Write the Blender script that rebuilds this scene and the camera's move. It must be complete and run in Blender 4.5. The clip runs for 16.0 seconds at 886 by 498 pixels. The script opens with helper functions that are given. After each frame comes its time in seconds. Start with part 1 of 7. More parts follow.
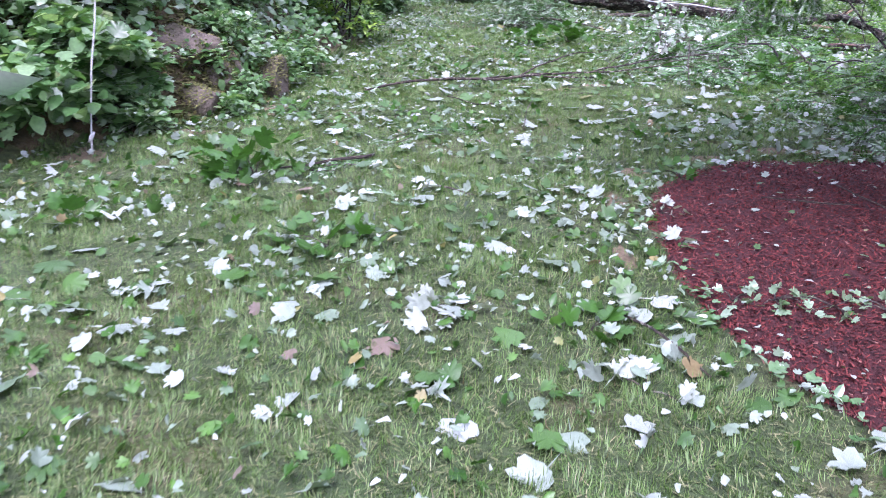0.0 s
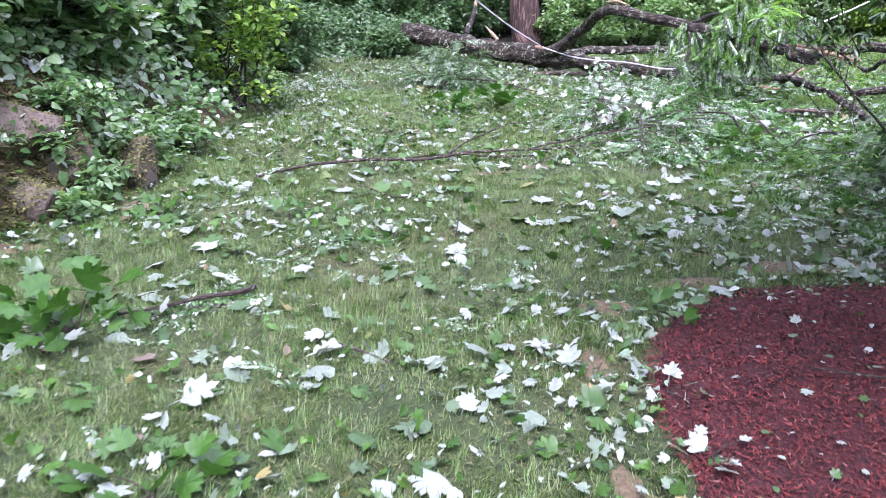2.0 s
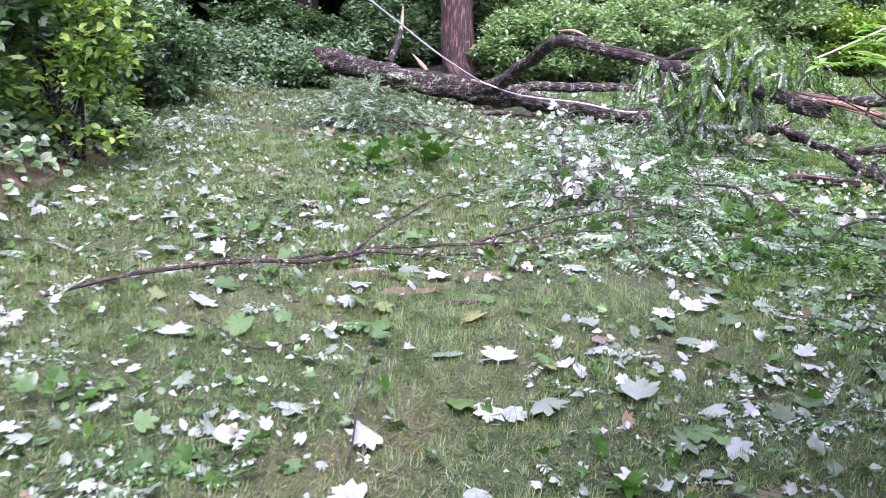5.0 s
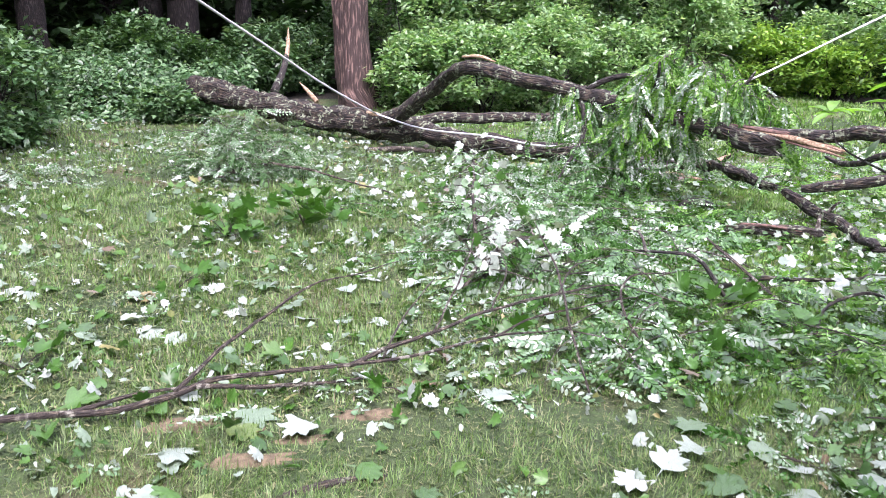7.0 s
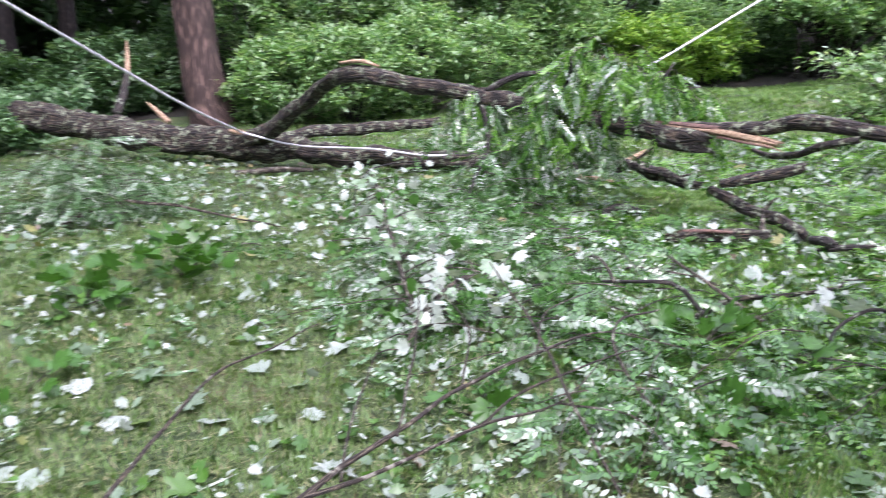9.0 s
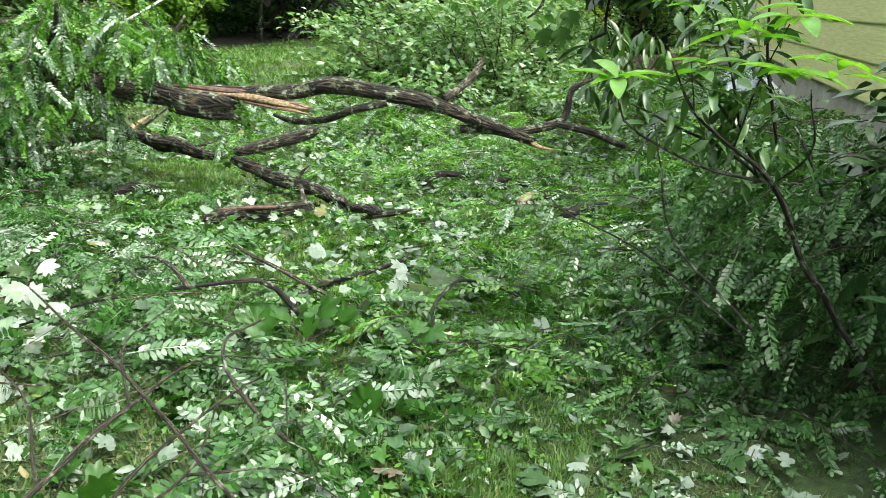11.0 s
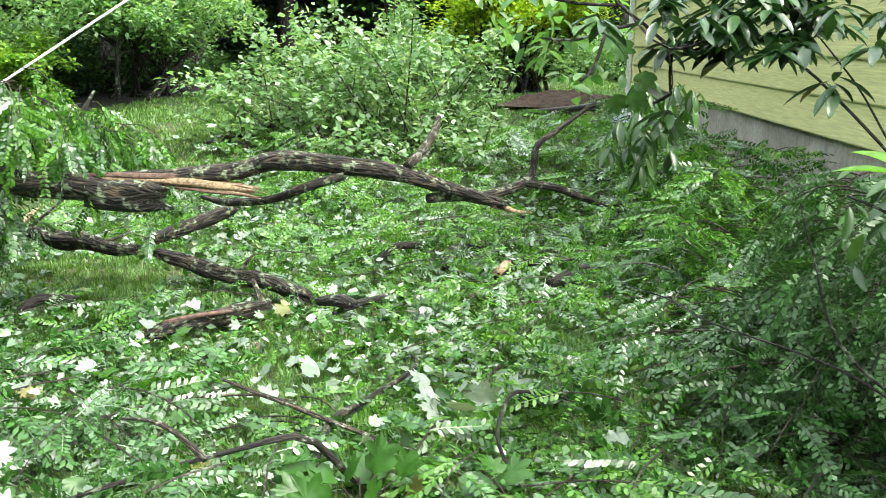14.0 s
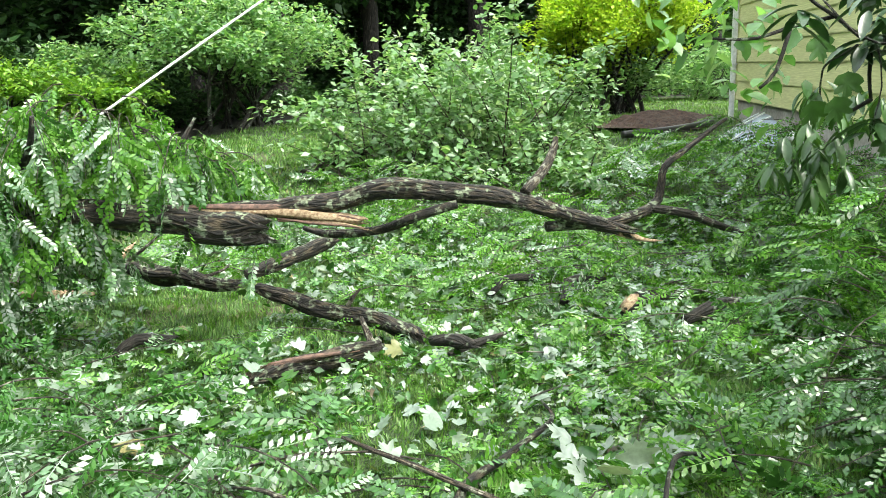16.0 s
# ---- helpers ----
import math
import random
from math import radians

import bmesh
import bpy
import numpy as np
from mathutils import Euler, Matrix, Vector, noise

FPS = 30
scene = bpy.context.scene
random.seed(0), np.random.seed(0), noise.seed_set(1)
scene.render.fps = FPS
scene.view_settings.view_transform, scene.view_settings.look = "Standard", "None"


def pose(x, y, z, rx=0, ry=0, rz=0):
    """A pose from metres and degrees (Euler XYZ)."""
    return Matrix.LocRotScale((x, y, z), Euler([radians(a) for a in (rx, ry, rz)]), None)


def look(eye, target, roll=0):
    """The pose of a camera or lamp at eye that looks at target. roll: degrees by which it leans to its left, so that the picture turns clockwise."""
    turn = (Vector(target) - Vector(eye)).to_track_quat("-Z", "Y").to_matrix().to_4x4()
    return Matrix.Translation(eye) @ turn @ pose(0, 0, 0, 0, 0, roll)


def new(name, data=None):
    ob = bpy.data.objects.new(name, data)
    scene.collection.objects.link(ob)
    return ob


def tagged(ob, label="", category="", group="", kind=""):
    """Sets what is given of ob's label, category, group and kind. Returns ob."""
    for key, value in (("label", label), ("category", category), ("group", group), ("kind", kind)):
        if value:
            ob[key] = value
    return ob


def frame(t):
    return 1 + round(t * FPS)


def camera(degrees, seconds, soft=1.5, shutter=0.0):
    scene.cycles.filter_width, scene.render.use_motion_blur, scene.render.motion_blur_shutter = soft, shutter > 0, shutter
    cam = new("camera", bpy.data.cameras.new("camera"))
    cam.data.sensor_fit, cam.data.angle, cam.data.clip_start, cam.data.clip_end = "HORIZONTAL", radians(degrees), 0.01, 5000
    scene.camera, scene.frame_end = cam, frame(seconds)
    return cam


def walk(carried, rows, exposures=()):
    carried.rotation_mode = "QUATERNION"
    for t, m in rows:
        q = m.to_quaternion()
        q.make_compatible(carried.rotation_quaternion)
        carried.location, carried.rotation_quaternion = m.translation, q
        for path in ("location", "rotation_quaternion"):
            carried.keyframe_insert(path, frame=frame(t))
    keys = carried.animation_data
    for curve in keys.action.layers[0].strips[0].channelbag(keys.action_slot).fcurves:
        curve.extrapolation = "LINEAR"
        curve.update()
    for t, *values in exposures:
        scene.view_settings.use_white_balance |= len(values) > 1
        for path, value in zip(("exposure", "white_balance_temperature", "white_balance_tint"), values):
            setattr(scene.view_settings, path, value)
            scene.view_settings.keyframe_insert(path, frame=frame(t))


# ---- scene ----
cam = camera(54.86, 16.0, soft=0.85, shutter=0.3)
ROWS = [
    (0, 0.0175, 0.0183, 1.5022, 69.145, 0.187, 3.877),
    (0.5, -0.0356, 0.4205, 1.505, 69.685, -0.227, 0.66),
    (1, -0.0077, 0.8767, 1.5159, 71.003, -0.146, -0.387),
    (1.5, -0.0486, 1.3145, 1.5141, 71.666, 0.081, -0.978),
    (2, -0.024, 1.7398, 1.5125, 72.155, -0.288, -1.517),
    (2.5, 0.0243, 2.1551, 1.4717, 73.049, -2.794, -0.833),
    (3, 0.0042, 2.6281, 1.4746, 73.31, -3.236, -1.532),
    (5.5, 0.29, 4.6979, 1.465, 73.727, -2.087, -8.3),
    (6, 0.3945, 5.1094, 1.4647, 73.853, -2.166, -10.678),
    (6.5, 0.4678, 5.468, 1.4636, 74.249, -1.924, -11.641),
    (7, 0.5646, 5.8099, 1.4854, 75.061, -1.658, -12.225),
    (7.5, 0.4754, 6.0766, 1.5019, 75.413, 0.185, -12.728),
    (8, 0.3245, 6.3649, 1.5078, 75.891, 4.552, -13.736),
    (8.5, 0.368, 6.6461, 1.4729, 75.701, 4.195, -14.657),
    (9, 0.4571, 6.9082, 1.4554, 75.287, 0.873, -22.848),
    (9.5, 0.4662, 7.2605, 1.4542, 75.65, 0.236, -35.896),
    (10, 0.4668, 7.4796, 1.4231, 75.012, -0.453, -46.453),
    (12.5, 0.8024, 8.3789, 1.3736, 72.415, -3.729, -65.102),
    (13, 0.8699, 8.5375, 1.4324, 73.332, -1.952, -66.417),
    (13.5, 0.89, 8.7045, 1.4427, 74.587, -1.783, -68.596),
    (14, 0.8451, 8.8826, 1.4527, 76.096, -0.411, -69.658),
    (14.5, 0.8249, 9.0061, 1.4264, 77.888, -0.319, -69.29),
    (15, 0.8619, 9.0716, 1.387, 78.171, 0.745, -64.682),
    (15.5, 1.0327, 9.1566, 1.4029, 78.177, 1.253, -64.668),
    (16, 1.1567, 9.2471, 1.391, 77.886, 1.35, -64.639),
]
EXPOSURES = [(0.0, 1.95, 5500, 47), (1.0, 2.0, 5560, 43), (3.0, 2.17, 5690, 48), (5.5, 2.12, 5790, 58), (6.3, 2.15, 5930, 50), (7.3, 2.22, 6070, 35), (8.0, 2.22, 6140, 30), (8.5, 1.99, 6070, 21), (9.0, 1.91, 5910, 35), (9.5, 1.88, 6070, 27), (10.2, 1.83, 6530, 8), (12.4, 2.08, 6790, -1), (14.0, 2.2, 6630, 3), (15.0, 2.22, 6610, 4), (16.0, 2.11, 6590, 3)]
walk(cam, [(t, pose(*p)) for t, *p in ROWS], EXPOSURES)

# ---- daylight: a bright overcast sky ----
SUN_HEIGHT, SUN_TURN = radians(60), radians(186)
world = bpy.data.worlds.new("overcast_sky")
scene.world = world
world.use_nodes = True
wn = world.node_tree.nodes
sky = wn.new("ShaderNodeTexSky")
sky.sky_type, sky.sun_disc = "NISHITA", False
sky.sun_elevation, sky.sun_rotation = SUN_HEIGHT, SUN_TURN
sky.dust_density, sky.air_density = 4.0, 1.0
cloud = wn.new("ShaderNodeMix")
cloud.data_type = "RGBA"
cloud.inputs[0].default_value = 0.6
cloud.inputs[7].default_value = (7.5, 7.7, 7.8, 1)
world.node_tree.links.new(sky.outputs[0], cloud.inputs[6])
world.node_tree.links.new(cloud.outputs[2], wn["Background"].inputs[0])
wn["Background"].inputs[1].default_value = 0.145
sun = new("sun", bpy.data.lights.new("sun", "SUN"))
sun.data.energy, sun.data.angle, sun.data.color = 1.5, radians(24), (1.0, 0.97, 0.92)
sun.matrix_world = look((0, 0, 30), (-30 * math.sin(SUN_TURN) / math.tan(SUN_HEIGHT), -30 * math.cos(SUN_TURN) / math.tan(SUN_HEIGHT), 0))

# ---- materials ----
rng = np.random.default_rng(7)


def material(name):
    m = bpy.data.materials.new(name)
    m.use_nodes = True
    return m, m.node_tree.nodes, m.node_tree.links, m.node_tree.nodes["Principled BSDF"]


def ramp(nodes, stops, constant=False):
    r = nodes.new("ShaderNodeValToRGB")
    r.color_ramp.interpolation = "CONSTANT" if constant else "LINEAR"
    els = r.color_ramp.elements
    while len(els) < len(stops):
        els.new(0.5)
    for e, (p, c) in zip(els, stops):
        e.position, e.color = p, (*c, 1)
    return r


def noise_node(nodes, links, scale, detail=4, coord="Object", stretch=None):
    tc = nodes.new("ShaderNodeTexCoord")
    n = nodes.new("ShaderNodeTexNoise")
    n.inputs["Scale"].default_value, n.inputs["Detail"].default_value = scale, detail
    if stretch:
        mp = nodes.new("ShaderNodeMapping")
        mp.inputs["Scale"].default_value = stretch
        links.new(tc.outputs[coord], mp.inputs[0])
        links.new(mp.outputs[0], n.inputs["Vector"])
    else:
        links.new(tc.outputs[coord], n.inputs["Vector"])
    return n


def mix_colour(nodes, links, fac, a, b, mode="MIX"):
    m = nodes.new("ShaderNodeMix")
    m.data_type, m.blend_type = "RGBA", mode
    for sock, v in ((m.inputs[0], fac), (m.inputs[6], a), (m.inputs[7], b)):
        if isinstance(v, tuple):
            sock.default_value = (*v, 1)
        elif isinstance(v, (int, float)):
            sock.default_value = v
        else:
            links.new(v, sock)
    return m.outputs[2]


def leaf_material(name, stops, rough=0.45, through_light=0.3, by_object=False, mottle=0.25, spec=0.5):
    """Leaves: a colour for each leaf, fine mottling, some light through the blade."""
    m, n, l, b = material(name)
    if by_object:
        rnd = n.new("ShaderNodeObjectInfo").outputs["Random"]
    else:
        rnd = n.new("ShaderNodeNewGeometry").outputs["Random Per Island"]
    r = ramp(n, stops)
    l.new(rnd, r.inputs[0])
    ns = noise_node(n, l, 38, 3)
    dark = ramp(n, [(0.3, (1 - mottle,) * 3), (0.7, (1 + mottle * 0.4,) * 3)])
    l.new(ns.outputs[0], dark.inputs[0])
    col = mix_colour(n, l, 1.0, r.outputs[0], dark.outputs[0], "MULTIPLY")
    l.new(col, b.inputs["Base Color"])
    b.inputs["Roughness"].default_value = rough
    b.inputs["Specular IOR Level"].default_value = spec
    bump = n.new("ShaderNodeBump")
    bump.inputs["Strength"].default_value, bump.inputs["Distance"].default_value = 0.4, 0.004
    l.new(ns.outputs[0], bump.inputs["Height"])
    l.new(bump.outputs[0], b.inputs["Normal"])
    if through_light:
        t = n.new("ShaderNodeBsdfTranslucent")
        l.new(mix_colour(n, l, 1.0, col, (1.15, 1.25, 0.55), "MULTIPLY"), t.inputs[0])
        mx = n.new("ShaderNodeMixShader")
        mx.inputs[0].default_value = through_light
        l.new(b.outputs[0], mx.inputs[1])
        l.new(t.outputs[0], mx.inputs[2])
        l.new(mx.outputs[0], n["Material Output"].inputs[0])
    return m


def bark_material(name, dark, light, lichen, lichen_at=0.62, ridge=46.0, along=9.0, rough=0.85):
    """Furrowed bark along the limb, with paler lichen patches."""
    m, n, l, b = material(name)
    furrow = noise_node(n, l, 1.0, 6, "UV", (ridge, along, 1.0))
    r = ramp(n, [(0.44, dark), (0.53, tuple(0.22 * (a + c) for a, c in zip(dark, light))), (0.66, light)])
    l.new(furrow.outputs[0], r.inputs[0])
    patch = noise_node(n, l, 12.0, 6)
    pr = ramp(n, [(lichen_at - 0.04, (0, 0, 0)), (lichen_at + 0.06, (1, 1, 1))])
    l.new(patch.outputs[0], pr.inputs[0])
    speck = noise_node(n, l, 34.0, 5)
    sr = ramp(n, [(0.47, (0, 0, 0)), (0.56, (1, 1, 1))])
    l.new(speck.outputs[0], sr.inputs[0])
    mask = mix_colour(n, l, 1.0, pr.outputs[0], sr.outputs[0], "MULTIPLY")
    l.new(mix_colour(n, l, mask, r.outputs[0], lichen), b.inputs["Base Color"])
    b.inputs["Roughness"].default_value = rough
    bump = n.new("ShaderNodeBump")
    bump.inputs["Strength"].default_value, bump.inputs["Distance"].default_value = 1.0, 0.045
    l.new(furrow.outputs[0], bump.inputs["Height"])
    l.new(bump.outputs[0], b.inputs["Normal"])
    return m


def plain_material(name, a, b_col, scale=8.0, rough=0.7, bump_d=0.003, metal=0.0, stretch=None):
    """Two tones mixed by noise at two scales."""
    m, n, l, b = material(name)
    n1, n2 = noise_node(n, l, scale, 6, "Object", stretch), noise_node(n, l, scale * 9, 3, "Object", stretch)
    r1 = ramp(n, [(0.35, a), (0.65, b_col)])
    l.new(n1.outputs[0], r1.inputs[0])
    r2 = ramp(n, [(0.3, (0.75,) * 3), (0.7, (1.1,) * 3)])
    l.new(n2.outputs[0], r2.inputs[0])
    l.new(mix_colour(n, l, 1.0, r1.outputs[0], r2.outputs[0], "MULTIPLY"), b.inputs["Base Color"])
    b.inputs["Roughness"].default_value, b.inputs["Metallic"].default_value = rough, metal
    bump = n.new("ShaderNodeBump")
    bump.inputs["Strength"].default_value, bump.inputs["Distance"].default_value = 0.7, bump_d
    l.new(n2.outputs[0], bump.inputs["Height"])
    l.new(bump.outputs[0], b.inputs["Normal"])
    return m


PALE = [(0.0, (0.15, 0.235, 0.14)), (0.3, (0.24, 0.315, 0.23)), (0.6, (0.35, 0.415, 0.35)), (1.0, (0.17, 0.25, 0.15))]
FALLEN = [(0.0, (0.35, 0.405, 0.36)), (0.12, (0.27, 0.33, 0.275)), (0.36, (0.21, 0.275, 0.21)), (0.54, (0.13, 0.20, 0.12)), (0.66, (0.032, 0.09, 0.016)),
          (0.93, (0.055, 0.14, 0.024)), (0.97, (0.24, 0.22, 0.08)), (0.985, (0.13, 0.095, 0.055)), (1.0, (0.18, 0.155, 0.12))]
M_FALLEN = leaf_material("fallen_maple_leaf", FALLEN, 0.4, 0.15)
M_FALLEN_OB = leaf_material("fallen_maple_leaf_single", FALLEN, 0.4, 0.15, by_object=True)
M_PALE = leaf_material("pale_leaf_underside", PALE, 0.4, 0.2)
M_GREEN = leaf_material("fresh_maple_leaf", [(0, (0.022, 0.075, 0.009)), (0.6, (0.042, 0.13, 0.016)), (1, (0.085, 0.21, 0.03))], 0.4, 0.3)
M_LOCUST = leaf_material("locust_leaflet", [(0, (0.02, 0.07, 0.011)), (0.45, (0.04, 0.128, 0.021)), (0.78, (0.067, 0.185, 0.036)), (0.94, (0.115, 0.25, 0.08)), (1, (0.26, 0.38, 0.22))], 0.25, 0.28, spec=0.75)
M_LOCUST_PALE = leaf_material("locust_leaflet_pale", [(0, (0.055, 0.145, 0.042)), (0.4, (0.115, 0.22, 0.095)), (0.7, (0.22, 0.32, 0.20)), (1, (0.46, 0.53, 0.46))], 0.25, 0.22, spec=0.9)
M_LOCUST_BRIGHT = leaf_material("locust_leaflet_bright", [(0, (0.05, 0.15, 0.015)), (0.5, (0.105, 0.275, 0.03)), (0.85, (0.18, 0.38, 0.07)), (1, (0.34, 0.49, 0.22))], 0.26, 0.38, spec=0.75)
# shade-toned copy of the locust leaflet: fewer pale ones, less gloss
M_LOCUST_SHADED = leaf_material("shaded_locust_leaflet", [(0, (0.025, 0.08, 0.018)), (0.6, (0.055, 0.15, 0.035)), (0.92, (0.10, 0.21, 0.075)), (1, (0.20, 0.31, 0.17))], 0.36, 0.25, spec=0.5)
M_BANK = leaf_material("vine_leaf", [(0, (0.05, 0.13, 0.04)), (0.5, (0.12, 0.25, 0.085)), (0.82, (0.24, 0.38, 0.19)), (1, (0.50, 0.58, 0.52))], 0.28, 0.4)
M_YELLOWISH = leaf_material("yellow_green_leaf", [(0, (0.075, 0.19, 0.022)), (0.6, (0.16, 0.32, 0.04)), (1, (0.30, 0.45, 0.075))], 0.42, 0.4)
M_HEDGE = leaf_material("shrub_leaf", [(0, (0.075, 0.18, 0.06)), (0.5, (0.18, 0.34, 0.13)), (1, (0.40, 0.54, 0.33))], 0.36, 0.5)
# woodland leaves with the shade inside the woods worked into their green
M_FOREST = leaf_material("shaded_forest_leaf", [(0, (0.016, 0.048, 0.013)), (0.7, (0.042, 0.105, 0.03)), (1, (0.085, 0.18, 0.055))], 0.5, 0.4)
M_MAPLE = leaf_material("maple_crown_leaf", [(0, (0.10, 0.21, 0.068)), (0.5, (0.18, 0.33, 0.13)), (0.8, (0.32, 0.46, 0.28)), (1, (0.52, 0.61, 0.49))], 0.36, 0.4)
M_GOLD = leaf_material("golden_leaf", [(0, (0.17, 0.33, 0.02)), (0.5, (0.36, 0.52, 0.04)), (1, (0.56, 0.67, 0.09))], 0.5, 0.45)
M_RHODO = leaf_material("rhododendron_leaf", [(0, (0.014, 0.045, 0.012)), (0.6, (0.03, 0.08, 0.022)), (0.95, (0.055, 0.12, 0.035)), (0.99, (0.07, 0.13, 0.05)), (1, (0.16, 0.10, 0.04))], 0.3, 0.12, spec=0.6)
M_RHODO_MID = leaf_material("soft_rhododendron_leaf", [(0, (0.025, 0.075, 0.015)), (0.6, (0.055, 0.13, 0.03)), (1, (0.10, 0.20, 0.055))], 0.32, 0.25, spec=0.6)
M_RHODO_NEW = leaf_material("young_rhododendron_leaf", [(0, (0.10, 0.27, 0.02)), (1, (0.19, 0.40, 0.04))], 0.35, 0.45)
M_GRASS = leaf_material("grass_blade", [(0, (0.06, 0.115, 0.026)), (0.35, (0.085, 0.175, 0.04)), (0.68, (0.128, 0.23, 0.056)), (0.86, (0.165, 0.27, 0.085)), (0.95, (0.23, 0.265, 0.13)), (1, (0.19, 0.155, 0.085))], 0.45, 0.35, mottle=0.1)
M_GRASS_LUSH = leaf_material("lush_grass_blade", [(0, (0.05, 0.11, 0.02)), (0.35, (0.085, 0.185, 0.033)), (0.7, (0.135, 0.27, 0.055)), (0.93, (0.20, 0.34, 0.09)), (1, (0.26, 0.25, 0.11))], 0.45, 0.4, mottle=0.1)
M_THATCH = leaf_material("lawn_thatch", [(0, (0.026, 0.046, 0.011)), (0.5, (0.06, 0.095, 0.025)), (0.8, (0.11, 0.14, 0.046)), (1, (0.21, 0.215, 0.10))], 0.8, 0.0, mottle=0.1)
M_UNDER = leaf_material("undergrowth_leaf", [(0, (0.03, 0.085, 0.028)), (0.5, (0.075, 0.17, 0.062)), (1, (0.19, 0.31, 0.16))], 0.36, 0.35)
M_MOSS = leaf_material("moss_tuft", [(0, (0.055, 0.07, 0.016)), (0.6, (0.10, 0.115, 0.028)), (1, (0.17, 0.165, 0.05))], 0.9, 0.0)
M_BARK = bark_material("locust_bark", (0.006, 0.005, 0.004), (0.085, 0.066, 0.042), (0.20, 0.24, 0.155), 0.54, ridge=60.0, along=11.0)
M_BARK_DARK = bark_material("wet_dark_bark", (0.008, 0.007, 0.005), (0.055, 0.045, 0.034), (0.22, 0.26, 0.19), 0.57)
M_BARK_RED = bark_material("red_brown_bark", (0.03, 0.018, 0.014), (0.18, 0.118, 0.092), (0.32, 0.28, 0.25), 0.72, ridge=34.0, along=4.0)
# bark for the woods, its tones lowered to hold the shade there
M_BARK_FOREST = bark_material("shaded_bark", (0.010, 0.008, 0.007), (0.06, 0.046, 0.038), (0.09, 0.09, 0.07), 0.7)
M_TWIG = bark_material("twig_bark", (0.03, 0.024, 0.018), (0.17, 0.14, 0.092), (0.30, 0.30, 0.23), 0.56, ridge=120.0, along=14.0)
M_WOOD = plain_material("torn_heartwood", (0.19, 0.115, 0.06), (0.47, 0.36, 0.23), 24, 0.75, 0.006, stretch=(1, 3, 3))
M_WOOD_RED = plain_material("bare_reddish_wood", (0.06, 0.035, 0.027), (0.19, 0.11, 0.08), 14, 0.7, 0.006, stretch=(1, 3, 4))
M_MULCH = leaf_material("red_mulch_chip", [(0, (0.018, 0.002, 0.002)), (0.45, (0.072, 0.008, 0.006)), (0.85, (0.13, 0.018, 0.012)), (0.95, (0.14, 0.035, 0.026)), (1, (0.20, 0.10, 0.075))], 0.85, 0.0)
M_MULCH_BASE = plain_material("red_mulch", (0.02, 0.002, 0.002), (0.055, 0.006, 0.006), 22, 0.9, 0.02)
M_BROWN_MULCH = plain_material("brown_mulch", (0.035, 0.02, 0.014), (0.09, 0.05, 0.035), 20, 0.9, 0.02)
M_ROCK = plain_material("mossy_stone", (0.05, 0.047, 0.024), (0.125, 0.105, 0.08), 6, 0.9, 0.02)
M_SIDING = plain_material("yellow_siding_paint", (0.55, 0.55, 0.26), (0.62, 0.61, 0.31), 1.6, 0.55, 0.002, stretch=(0.3, 0.3, 6))
M_WHITE = plain_material("white_painted_metal", (0.60, 0.61, 0.60), (0.76, 0.77, 0.76), 3, 0.45, 0.001)
M_CONCRETE = plain_material("foundation_concrete", (0.27, 0.25, 0.22), (0.40, 0.38, 0.345), 3, 0.9, 0.006)
M_ROOF = plain_material("grey_shingle", (0.06, 0.06, 0.062), (0.13, 0.13, 0.13), 9, 0.9, 0.01)
M_BLACK = plain_material("black_plastic", (0.012, 0.012, 0.013), (0.03, 0.03, 0.032), 6, 0.35, 0.001)
M_COVER = plain_material("clear_grey_plastic", (0.30, 0.36, 0.43), (0.5, 0.56, 0.63), 2.5, 0.2, 0.002)
M_CABLE = plain_material("weathered_cable", (0.45, 0.46, 0.46), (0.66, 0.68, 0.68), 30, 0.5, 0.002)

gm, gn, gl, gb = material("lawn_soil")
g1, g2, g3 = noise_node(gn, gl, 1.1, 5), noise_node(gn, gl, 26, 6), noise_node(gn, gl, 140, 3)
gr1 = ramp(gn, [(0.38, (0.032, 0.07, 0.014)), (0.54, (0.05, 0.085, 0.022)), (0.69, (0.11, 0.10, 0.044))])
gr2 = ramp(gn, [(0.3, (0.45,) * 3), (0.7, (1.2,) * 3)])
gl.new(g1.outputs[0], gr1.inputs[0])
gl.new(g2.outputs[0], gr2.inputs[0])
gl.new(mix_colour(gn, gl, 1.0, gr1.outputs[0], gr2.outputs[0], "MULTIPLY"), gb.inputs["Base Color"])
gb.inputs["Roughness"].default_value = 0.95
gbump = gn.new("ShaderNodeBump")
gbump.inputs["Strength"].default_value, gbump.inputs["Distance"].default_value = 1.0, 0.02
gl.new(g3.outputs[0], gbump.inputs["Height"])
gl.new(gbump.outputs[0], gb.inputs["Normal"])
M_LAWN = gm
M_BARE = plain_material("bare_soil", (0.085, 0.068, 0.036), (0.18, 0.14, 0.078), 30, 0.95, 0.012)
M_BANKSOIL = plain_material("bank_soil", (0.04, 0.038, 0.014), (0.13, 0.10, 0.05), 5, 0.95, 0.03)

# humus brown, taken darker still to carry the shade under the trees
M_WOODFLOOR_SHADED = plain_material("shaded_woodland_floor", (0.007, 0.008, 0.005), (0.024, 0.02, 0.011), 5, 0.95, 0.03)

# ---- the lie of the land ----


def smooth(v, a, b):
    t = np.clip((np.asarray(v, float) - a) / (b - a), 0, 1)
    return t * t * (3 - 2 * t)


FOOT_Y = np.array([-40, 2.0, 5.5, 6.3, 6.9, 7.2, 7.5, 8.0, 9.7, 10.6, 13.0, 16.0, 60])
